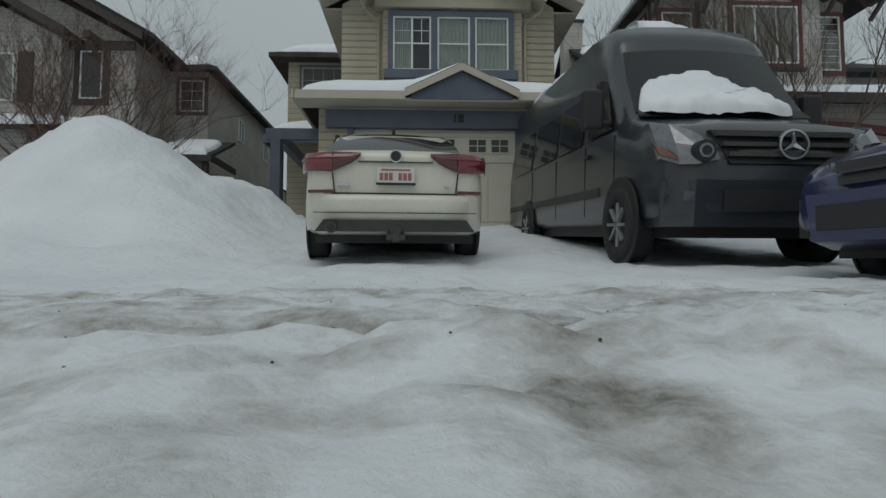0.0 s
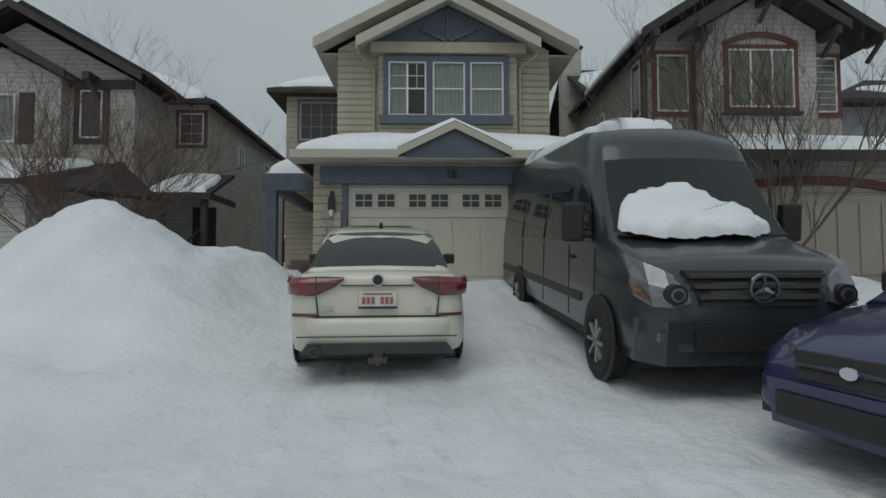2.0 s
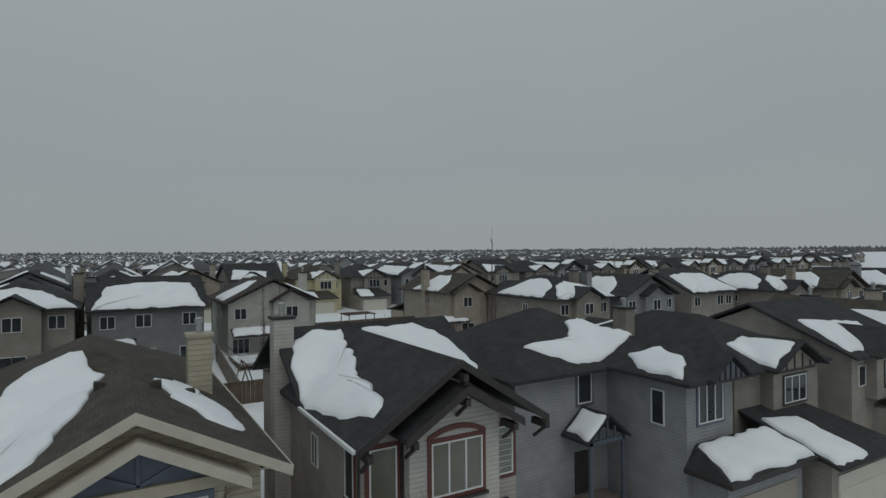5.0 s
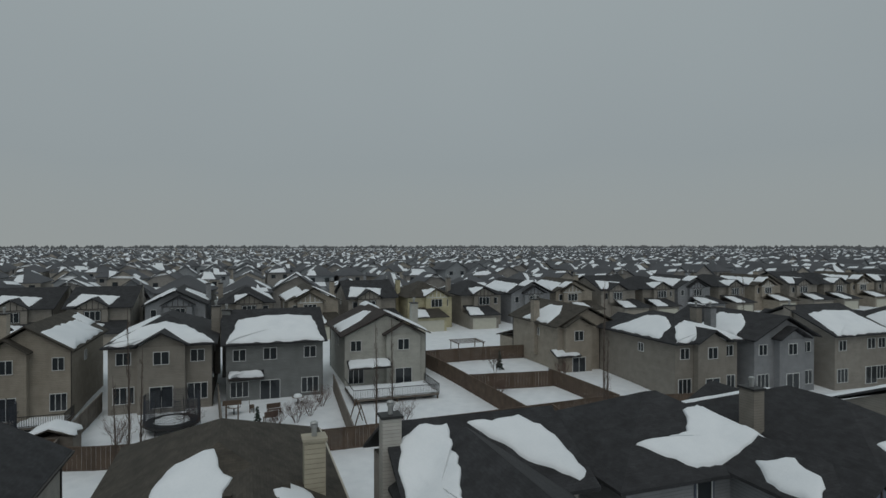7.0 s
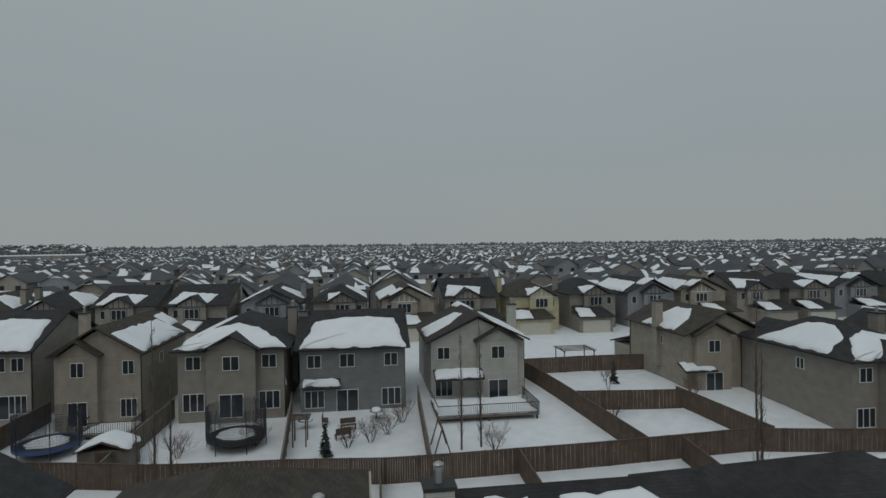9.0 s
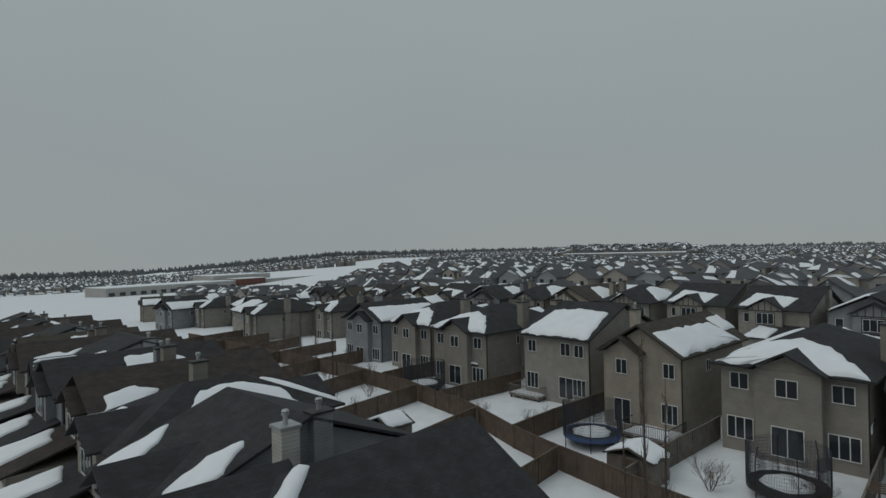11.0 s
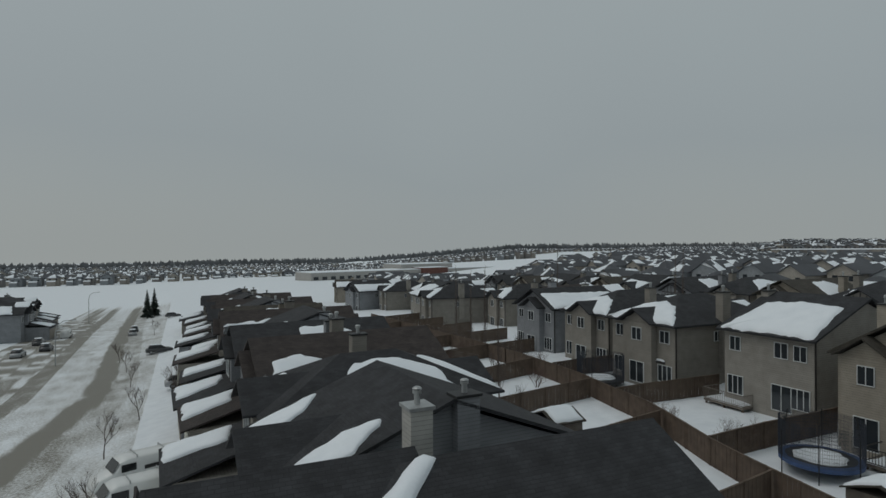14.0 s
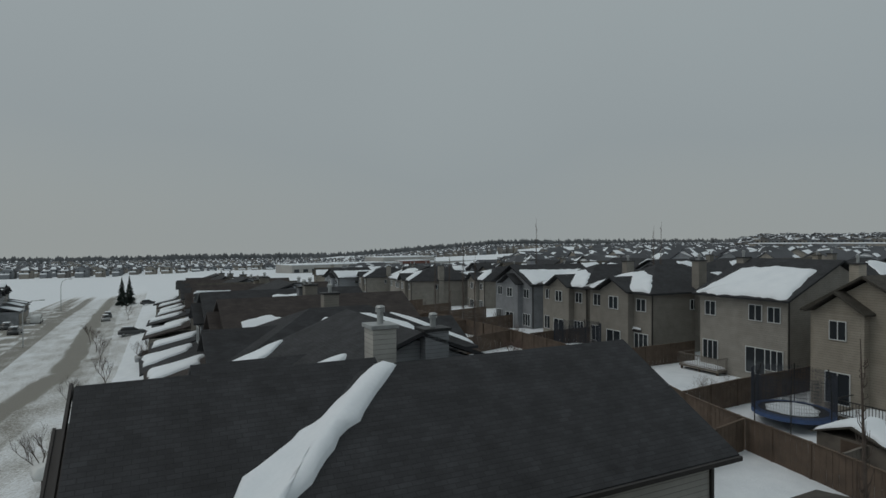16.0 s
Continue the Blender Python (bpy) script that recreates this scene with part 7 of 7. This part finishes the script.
# ---- back yard things ----
def deck(x0, x1, y0, y1, zf, label, rail=BLACK, stair=None):
    G = ground_height(x0, y0)
    zf += G
    d = thing("deck", x0, y0, G, label, "deck", "rear decks")
    part("platform", Mesh().box(x0, x1, y0, y1, zf - 0.18, zf), FENCE_GREY, d)
    for x in (x0 + 0.15, (x0 + x1) / 2, x1 - 0.15):
        part("post", Mesh().box(x - 0.07, x + 0.07, y0 + 0.1, y0 + 0.24, G - 0.3, zf - 0.183), FENCE, d)
    for a, b in (((x0, y0), (x1, y0)), ((x1, y0), (x1, y1)), ((x0, y0), (x0, y1))):
        part("rail", Mesh().bar((*a, zf + 0.95), (*b, zf + 0.95), 0.07, 0.05), rail, d)
        part("rail", Mesh().bar((*a, zf + 0.1), (*b, zf + 0.1), 0.05, 0.04), rail, d)
    for a, b in (((x0, y0), (x1, y0)), ((x1, y0), (x1, y1))):
        n = int(math.hypot(b[0] - a[0], b[1] - a[1]) / 0.17)
        bm_ = Mesh()
        for i in range(n + 1):
            x, y = a[0] + (b[0] - a[0]) * i / n, a[1] + (b[1] - a[1]) * i / n
            bm_.box(x - 0.014, x + 0.014, y - 0.014, y + 0.014, zf + 0.1, zf + 0.95)
        tagged(part("baluster", bm_, rail, d), kind="stuff")
    sn = drift(Mesh(), [(x0 + 0.1, y0 + 0.1), (x1 - 0.1, y0 + 0.1), (x1 - 0.1, y1 - 0.1), (x0 + 0.1, y1 - 0.1)], lambda x, y: zf, 0.22, 9).build("deck_snow", SNOW, None, "", True)
    tagged(sn, "deep snow on a raised deck", "snow patch", "snow on roofs")
    return d


deck(10.2, 19.2, 56.4, 61.9, 0.6, "raised wooden deck with black metal railing")
deck(-33.4, -29.6, 60.6, 62.8, 0.45, "small wooden deck with pale railing", FENCE_GREY)
deck(-18.8, -14.8, 57.2, 60.2, 0.4, "low deck with dark railing behind the tan house")


def lean_roof(x0, x1, y, z, depth=1.6):
    """A snow-covered lean-to roof on a rear wall."""
    l = thing("lean_to_roof", x0, y - depth, z, "small shingled lean-to roof under snow on a rear wall", "roof", "rear lean-to roofs")
    part("shingles", slab(Mesh(), [(x0, y - depth, z), (x1, y - depth, z), (x1, y - 0.005, z + 0.6), (x0, y - 0.005, z + 0.6)], 0.14), ROOF_BLACK, l)
    part("fascia", Mesh().box(x0, x1, y - depth - 0.04, y - depth - 0.002, z - 0.2, z + 0.02), DARK_TRIM, l)
    drift(m_ := Mesh(), [(x0 + 0.05, y - depth + 0.05), (x1 - 0.05, y - depth + 0.05), (x1 - 0.15, y - 0.1), (x0 + 0.15, y - 0.1)], lambda u, v: z + (v - y + depth) * 0.6 / depth, 0.24, 5)
    part("snow", m_, SNOW, l, "rounded snow", True)


lean_roof(10.6, 15.4, 63.0, 5.3)
lean_roof(-6.6, -3.0, 62.0, 5.7)
lean_roof(-42.2, -38.0, 62.6, 5.4, 1.8)
lean_roof(-1.6, 1.8, 61.2, 5.3, 0.7)
lean_roof(36, 39.5, 62.9, 5.0)


def trampoline(x, y, label, pad):
    G = ground_height(x, y)
    t = thing("trampoline", x, y, G, label, "trampoline", "yard trampolines")
    n, r = 24, 2.25
    ring, net = Mesh(), Mesh()
    z = G + 0.85
    pts = [(x + r * math.cos(2 * math.pi * i / n), y + r * math.sin(2 * math.pi * i / n)) for i in range(n)]
    ring.add([(p[0], p[1], z) for p in pts] + [(x + (p[0] - x) * 0.84, y + (p[1] - y) * 0.84, z + 0.02) for p in pts], [(i, (i + 1) % n, n + (i + 1) % n, n + i) for i in range(n)])
    ring.add([(p[0], p[1], z) for p in pts] + [(p[0], p[1], z - 0.25) for p in pts], [(i, (i + 1) % n, n + (i + 1) % n, n + i) for i in range(n)])
    part("pad", ring, pad, t)
    part("mat", Mesh().add([(x + (p[0] - x) * 0.85, y + (p[1] - y) * 0.85, z) for p in pts], [tuple(range(n))]), BLACK, t)
    for i in range(0, n, 4):
        part("pole", Mesh().tube([(*pts[i], G - 0.2), (*pts[i], z + 1.5), (x + (pts[i][0] - x) * 0.92, y + (pts[i][1] - y) * 0.92, z + 2.45)], [0.035] * 3, 6), BLACK, t)
    for i in range(n):
        a, b = pts[i], pts[(i + 1) % n]
        for k in range(7):
            f = k / 7
            net.tube([(a[0] + (b[0] - a[0]) * f, a[1] + (b[1] - a[1]) * f, z), (a[0] + (b[0] - a[0]) * f, a[1] + (b[1] - a[1]) * f, z + 2.3)], [0.013, 0.013], 3)
        for k in range(1, 11):
            zz = z + k * 0.21
            net.tube([(*a, zz), (*b, zz)], [0.01, 0.01], 3)
    part("net", net, NET, t, "dark safety net")
    sn = drift(Mesh(), [(x + 1.5 * math.cos(a * 0.7), y + 1.5 * math.sin(a * 0.7)) for a in range(9)], lambda u, v: z + 0.01, 0.15, 4).build("trampoline_snow", SNOW, None, "", True)
    tagged(sn, "snow lying on a trampoline mat", "snow patch", "snow on roofs")


NET = material("net_mesh", (0.05, 0.055, 0.07), 0.9, 0.2, 2.0)
PAD_BLUE = material("blue_vinyl_pad", (0.05, 0.09, 0.2), 0.6, 0.2, 2.0)
trampoline(-19.9, 54.9, "round trampoline with blue pad and dark net", PAD_BLUE)
trampoline(-6.0, 54.4, "round trampoline with black pad and net", BLACK)
trampoline(-42.5, 57.0, "round trampoline with black pad in a far yard", BLACK)


def shed(x, y, w, d, label, mat=FENCE_GREY):
    G = ground_height(x, y)
    s = thing("garden_shed", x, y, G, label, "shed", "garden sheds")
    part("wall", Mesh().box(x - w / 2, x + w / 2, y - d / 2, y + d / 2, G - 0.3, G + 1.75), mat, s)
    part("roof", gable_roof(Mesh(), x - w / 2 - 0.2, x + w / 2 + 0.2, y - d / 2 - 0.2, y + d / 2 + 0.2, G + 1.75, G + 2.4, 0.08), ROOF_BROWN, s)
    part("door", Mesh().box(x - 0.45, x + 0.45, y - d / 2 - 0.04, y - d / 2 - 0.004, G - 0.1, G + 1.65), FENCE, s)
    m = drift(Mesh(), [(x - w / 2 - 0.1, y - d / 2), (x + w / 2 + 0.1, y - d / 2), (x + w / 2 + 0.1, y + d / 2), (x - w / 2 - 0.1, y + d / 2)], lambda u, v: G + 2.4 - abs(u - x) * 0.65 / (w / 2 + 0.2), 0.25, 8)
    tagged(m.build("roof_snow", SNOW, None, "", True), "rounded snow on a shed roof", "snow patch", "snow on roofs")


shed(-14.0, 51.2, 3.2, 2.4, "low wooden garden shed under snow")
shed(-4.5, 42.0, 2.6, 2.6, "small wooden garden shed in a snowy yard")
shed(-33.0, 45.0, 2.8, 2.4, "brown wooden garden shed under snow")


def table_set(x, y):
    G = ground_height(x, y)
    t = thing("garden_table", x, y, G, "snow-capped round garden table behind the house", "table", "garden furniture")
    part("tabletop", Mesh().tube([(x, y, G + 0.7), (x, y, G + 0.74)], [0.6, 0.6], 18), FENCE_GREY, t)
    part("pedestal", Mesh().tube([(x, y, G - 0.1), (x, y, G + 0.7)], [0.06, 0.06], 8), BLACK, t)
    tagged(drift(Mesh(), [(x + 0.5 * math.cos(a * 0.785), y + 0.5 * math.sin(a * 0.785)) for a in range(8)], lambda u, v: G + 0.742, 0.28, 3).build("table_snow", SNOW, None, "", True), "cap of snow on a garden table", "snow patch", "snow on roofs")


def bench(x, y, turn):
    G = ground_height(x, y)
    b = thing("garden_bench", 0, 0, 0, "dark wooden garden bench half buried in snow", "bench", "garden furniture")
    part("seat", Mesh().box(-0.65, 0.65, -0.22, 0.22, 0.4, 0.45), FENCE, b)
    part("backrest", Mesh().box(-0.65, 0.65, 0.2, 0.25, 0.5, 0.95), FENCE, b)
    for sx in (-0.58, 0.58):
        for sy in (-0.18, 0.18):
            part("leg", Mesh().box(sx - 0.035, sx + 0.035, sy - 0.035, sy + 0.035, -0.15, 0.4), FENCE, b)
    b.matrix_basis = pose(x, y, G, 0, 0, turn)


def arbour(x, y, w, d, h, label):
    G = ground_height(x, y)
    a = thing("arbour", x, y, G, label, "arbour", "garden furniture")
    for sx in (0, w):
        for sy in (0, d):
            part("post", Mesh().box(x + sx - 0.05, x + sx + 0.05, y + sy - 0.05, y + sy + 0.05, G - 0.2, G + h), FENCE, a)
    for sx in (0, w):
        part("beam", Mesh().box(x + sx - 0.04, x + sx + 0.04, y - 0.3, y + d + 0.3, G + h, G + h + 0.12), FENCE, a)
    for i in range(5):
        part("slat", Mesh().box(x - 0.3, x + w + 0.3, y + d * i / 4 - 0.03, y + d * i / 4 + 0.03, G + h + 0.123, G + h + 0.2), FENCE, a)


table_set(5.0, 58.6)
table_set(-1.0, 57.2)
bench(2.6, 56.4, 10)
bench(2.2, 54.6, 200)
bench(0.6, 57.8, 90)
arbour(-1.6, 53.4, 1.0, 1.4, 2.0, "dark garden arbour in a snowy yard")
arbour(27.0, 71.5, 3.6, 3.0, 2.4, "wooden pergola in a snowy yard")
Y1 = ground_height(9.6, 50.6)
sw = thing("swing_set", 9.6, 50.6, Y1, "wooden swing frame with slide in the snow", "swing set", "garden furniture")
for y in (50.0, 52.4):
    part("leg", Mesh().bar((9.0, y, Y1 - 0.2), (9.7, y, Y1 + 2.1), 0.09, 0.09), FENCE, sw)
    part("leg", Mesh().bar((10.4, y, Y1 - 0.2), (9.7, y, Y1 + 2.1), 0.09, 0.09), FENCE, sw)
part("crossbar", Mesh().bar((9.7, 49.9, Y1 + 2.1), (9.7, 52.5, Y1 + 2.1), 0.09, 0.09), FENCE, sw)
Y2 = ground_height(-5.6, 38.2)
sw2 = thing("play_frame", -5.6, 38.2, Y2, "dark climbing frame in the yard behind the house", "climbing frame", "garden furniture")
for x in (-6.6, -4.6):
    part("leg", Mesh().bar((x, 37.2, Y2 - 0.2), (x, 38.2, Y2 + 2.2), 0.1, 0.1), FENCE, sw2)
    part("leg", Mesh().bar((x, 39.2, Y2 - 0.2), (x, 38.2, Y2 + 2.2), 0.1, 0.1), FENCE, sw2)
for k in range(4):
    part("rung", Mesh().bar((-6.6, 37.4 + k * 0.25, Y2 + 0.4 + k * 0.55), (-4.6, 37.4 + k * 0.25, Y2 + 0.4 + k * 0.55), 0.07, 0.07), FENCE, sw2)


# ---- down the street ----
def street_lamp(x, y, toward, h=8.5):
    z = ground_height(x, y)
    h += z
    s = thing("street_lamp", x, y, z, "tall grey curved-arm street lamp beside the road", "street lamp", "street lamps")
    part("pole", Mesh().tube([(x, y, z - 0.2), (x, y, h - 2.1), (x, y + toward * 0.3, h - 0.7), (x, y + toward * 1.2, h), (x, y + toward * 2.4, h + 0.1)], [0.1, 0.08, 0.07, 0.06, 0.05], 8), METAL, s)
    part("lamp_head", Mesh().box(x - 0.15, x + 0.15, min(y + toward * 2.3, y + toward * 3.0), max(y + toward * 2.3, y + toward * 3.0), h + 0.02, h + 0.18), METAL, s)


street_lamp(-205.0, -6.2, 1, 9.5)
street_lamp(-112.0, 0.5, 1, 7.5)


def small_car(x, y, turn, paint, label, s=1.0, snow=True):
    c = thing("car", 0, 0, 0, label, "car", "parked vehicles")
    rows = [(0, 0.72, 0.8), (0.3, 0.86, 0.98), (1.2, 0.9, 1.0), (3.2, 0.9, 0.98), (4.0, 0.86, 0.9), (4.5, 0.68, 0.7)]
    st_ = []
    for k in (0, 0.15, 0.3, 1.2, 2.2, 3.2, 3.7, 4.0, 4.3, 4.5):
        w, zt = table(rows, k)
        st_.append((k - 2.25, [(0, 0.28), (w * 0.92, 0.28), (w, 0.4), (w, zt * 0.75), (w * 0.93, zt), (0, zt + 0.03)]))
    part("body", loft(st_), paint, c, "", True)
    ca = [(0.3, 0.99, 0.78), (0.7, 1.5, 0.66), (1.6, 1.62, 0.64), (2.4, 1.58, 0.64), (3.3, 1.0, 0.76)]
    part("cabin", loft([(k - 2.25, [(0, 0.9), (0.82, 0.9), (table([(a, c2) for a, _, c2 in ca], k)[0], table([(a, b2) for a, b2, _ in ca], k)[0] - 0.04), (0, table([(a, b2) for a, b2, _ in ca], k)[0])]) for k in (0.3, 0.7, 1.2, 1.6, 2.0, 2.4, 2.9, 3.3)]), CAR_GLASS, c, "", True)
    part("roof", Mesh().box(-0.6, 0.6, -1.5, 0.1, 1.58, 1.64), SNOW if snow else paint, c)
    for sx in (-0.82, 0.82):
        for yy in (-1.4, 1.35):
            wheel(c, sx, yy, 0.33, 0.2)
    c.matrix_basis = pose(x, y, ground_height(x, y) - 0.02, 0, 0, turn)
    return c


def cargo_van(x, y, turn, label):
    v = thing("van", 0, 0, 0, label, "van", "parked vehicles")
    rows = [(0, 0.94, 2.05), (3.6, 0.96, 2.1), (4.0, 0.95, 1.95), (4.5, 0.92, 1.3), (5.4, 0.88, 1.05), (5.6, 0.75, 0.8)]
    st_ = []
    for k in (0, 0.1, 1.5, 3.0, 3.6, 4.0, 4.25, 4.5, 5.0, 5.4, 5.6):
        w, zt = table(rows, k)
        st_.append((k - 2.8, [(0, 0.35), (w * 0.95, 0.35), (w, 0.5), (w, zt * 0.6), (w * 0.9, zt - 0.12), (w * 0.7, zt), (0, zt + 0.03)]))
    part("body", loft(st_), VAN_WHITE, v, "", True)
    part("windscreen", Mesh().add([(-0.8, 1.28, 1.92), (0.8, 1.28, 1.92), (0.84, 1.72, 1.36), (-0.84, 1.72, 1.36)], [(0, 3, 2, 1)]), CAR_GLASS, v)
    for sx in (-1, 1):
        part("side_window", Mesh().box(min(sx * 0.93, sx * 0.965), max(sx * 0.93, sx * 0.965), 0.3, 1.2, 1.3, 1.78), CAR_GLASS, v)
        part("stripe", Mesh().box(min(sx * 0.955, sx * 0.975), max(sx * 0.955, sx * 0.975), -2.3, -0.2, 1.2, 1.45), BLACK, v)
        for yy in (-1.8, 1.7):
            wheel(v, sx * 0.88, yy, 0.36, 0.22)
    for yy in (-1.6, 0.2):
        part("roof_rack", Mesh().bar((-0.8, yy, 2.2), (0.8, yy, 2.2), 0.05, 0.05).bar((-0.75, yy, 2.0), (-0.75, yy, 2.2), 0.05, 0.05).bar((0.75, yy, 2.0), (0.75, yy, 2.2), 0.05, 0.05), METAL, v)
    v.matrix_basis = pose(x, y, ground_height(x, y), 0, 0, turn)
    return v


VAN_WHITE = material("white_van_paint", (0.68, 0.69, 0.68), 0.4, 0.06, 1.0, coat=0.4)
cargo_van(-41.8, 16.8, 200, "white cargo van with roof rack in a snowy driveway")
cargo_van(-36.6, 16.8, 196, "white cargo van with black lettering bars in a driveway")
small_car(-168, 8.6, 95, PAINT_DARK, "dark car parked along the snowy street")
small_car(-158, 8.8, 95, PAINT_SILVER, "silver car parked along the snowy street")
small_car(-196, 17.5, 10, PAINT_DARK, "dark car parked at the street corner")
small_car(-136, -5.0, 88, PAINT_DARK, "dark car parked across the street")
small_car(-148, -8.5, 88, PAINT_DARK, "dark car under snow across the street")
small_car(-128, -8.0, 88, PAINT_SILVER, "silver car under snow across the street")
cargo_van(-162, -5.5, 92, "white utility van parked across the street")
small_car(-75.5, 20.0, 5, PAINT_SILVER, "silver car under snow in a driveway")
small_car(-115.5, 16.0, 5, PAINT_DARK, "dark car in a snowy driveway")

# the school beyond the field
BRICK_RED = coursed("red_brick", (0.16, 0.07, 0.055), 0.3, 0.6)
CONC = material("pale_panel_wall", (0.36, 0.35, 0.33), 0.8, 0.1, 0.2)
school = thing("school_building", -478, 225, -10.5, "long low pale school with red brick middle and snowy roof", "school", "")
su, sv = Vector((0.24, -0.97, 0)).normalized(), Vector((-0.97, -0.24, 0))
for u0, u1, h, mat, nm, out in ((-250, -20, 6.5, CONC, "wing", 0), (-20, 8, 8.0, BRICK_RED, "brick_block", 4), (8, 115, 6.8, CONC, "wing", 0), (-40, 20, 11.0, CONC, "upper_block", -14)):
    c0 = Vector((-478, 225, 0)) - sv * out
    ring = [c0 + su * u0, c0 + su * u1, c0 + su * u1 + sv * 30, c0 + su * u0 + sv * 30]
    wob = part(nm, Mesh().prism([(p.x, p.y, -14) for p in ring], (0, 0, h + 3.5)), mat, school)
    part("roof_edge", Mesh().prism([(p.x, p.y, h - 10.5) for p in ring], (0, 0, 0.35)), SNOW, wob)
    if nm == "wing":
        for k in range(14):
            a = u0 + (u1 - u0) * (k + 0.2) / 14
            b = a + (u1 - u0) / 14 * 0.55
            p, q = c0 + su * a - sv * 0.1, c0 + su * b - sv * 0.1
            part("window_band", Mesh().add([(p.x, p.y, -9.5), (q.x, q.y, -9.5), (q.x, q.y, -6.9), (p.x, p.y, -6.9)], [(0, 1, 2, 3)]), GLASS, wob)

# grit and stones on the trodden snow
rng = random.Random(9)
grit = Mesh()
for k in range(260):
    x, y = rng.uniform(-4, 5), rng.uniform(0.5, 4.0)
    if k > 200:
        x, y = rng.uniform(-2.2, 2.5), 0.4 + rng.random() ** 1.5 * 2.2
    r = rng.uniform(0.002, 0.005) if rng.random() < 0.96 else rng.uniform(0.007, 0.011)
    z = ground_height(x, y)
    ang = [i * 1.047 + rng.uniform(-0.3, 0.3) for i in range(6)]
    grit.add([(x + r * math.cos(a), y + r * math.sin(a), z - 0.002) for a in ang] + [(x + 0.7 * r * math.cos(a), y + 0.7 * r * math.sin(a), z + r * rng.uniform(0.3, 0.7)) for a in ang],
             [(i, (i + 1) % 6, 6 + (i + 1) % 6, 6 + i) for i in range(6)] + [tuple(range(6, 12))])
tagged(grit.build("grit", material("dark_grit", (0.05, 0.043, 0.036), 0.9, 0.3, 30.0)), "dark grit strewn on the icy road", "grit", kind="stuff")
clod = Mesh()
for k in range(260):
    x, y = rng.uniform(-6, 6), rng.choice((1.12, 1.14, 1.16, 1.9)) + rng.gauss(0, 0.1)
    r = rng.uniform(0.004, 0.012)
    z = ground_height(x, y)
    n_ = 5
    clod.add([(x + r * math.cos(i * 1.257) * rng.uniform(0.7, 1.2), y + r * math.sin(i * 1.257), z - 0.005) for i in range(n_)] + [(x + r * 0.6 * math.cos(i * 1.257 + 0.4), y + r * 0.6 * math.sin(i * 1.257 + 0.4), z + r * rng.uniform(0.4, 0.8)) for i in range(n_)],
             [(i, (i + 1) % n_, n_ + (i + 1) % n_, n_ + i) for i in range(n_)] + [tuple(range(n_, 2 * n_))])
tagged(clod.build("snow_clods", SNOW, None, "", True), "small lumps of snow thrown up beside the ruts", "snow lumps", kind="stuff")

# everything is laid out in plan units; bring it to metres
for ob in list(bpy.data.objects):
    if ob.parent is None and ob.type in ("MESH", "EMPTY", "CURVE"):
        ob.matrix_basis = Matrix.Scale(UNIT, 4) @ ob.matrix_basis
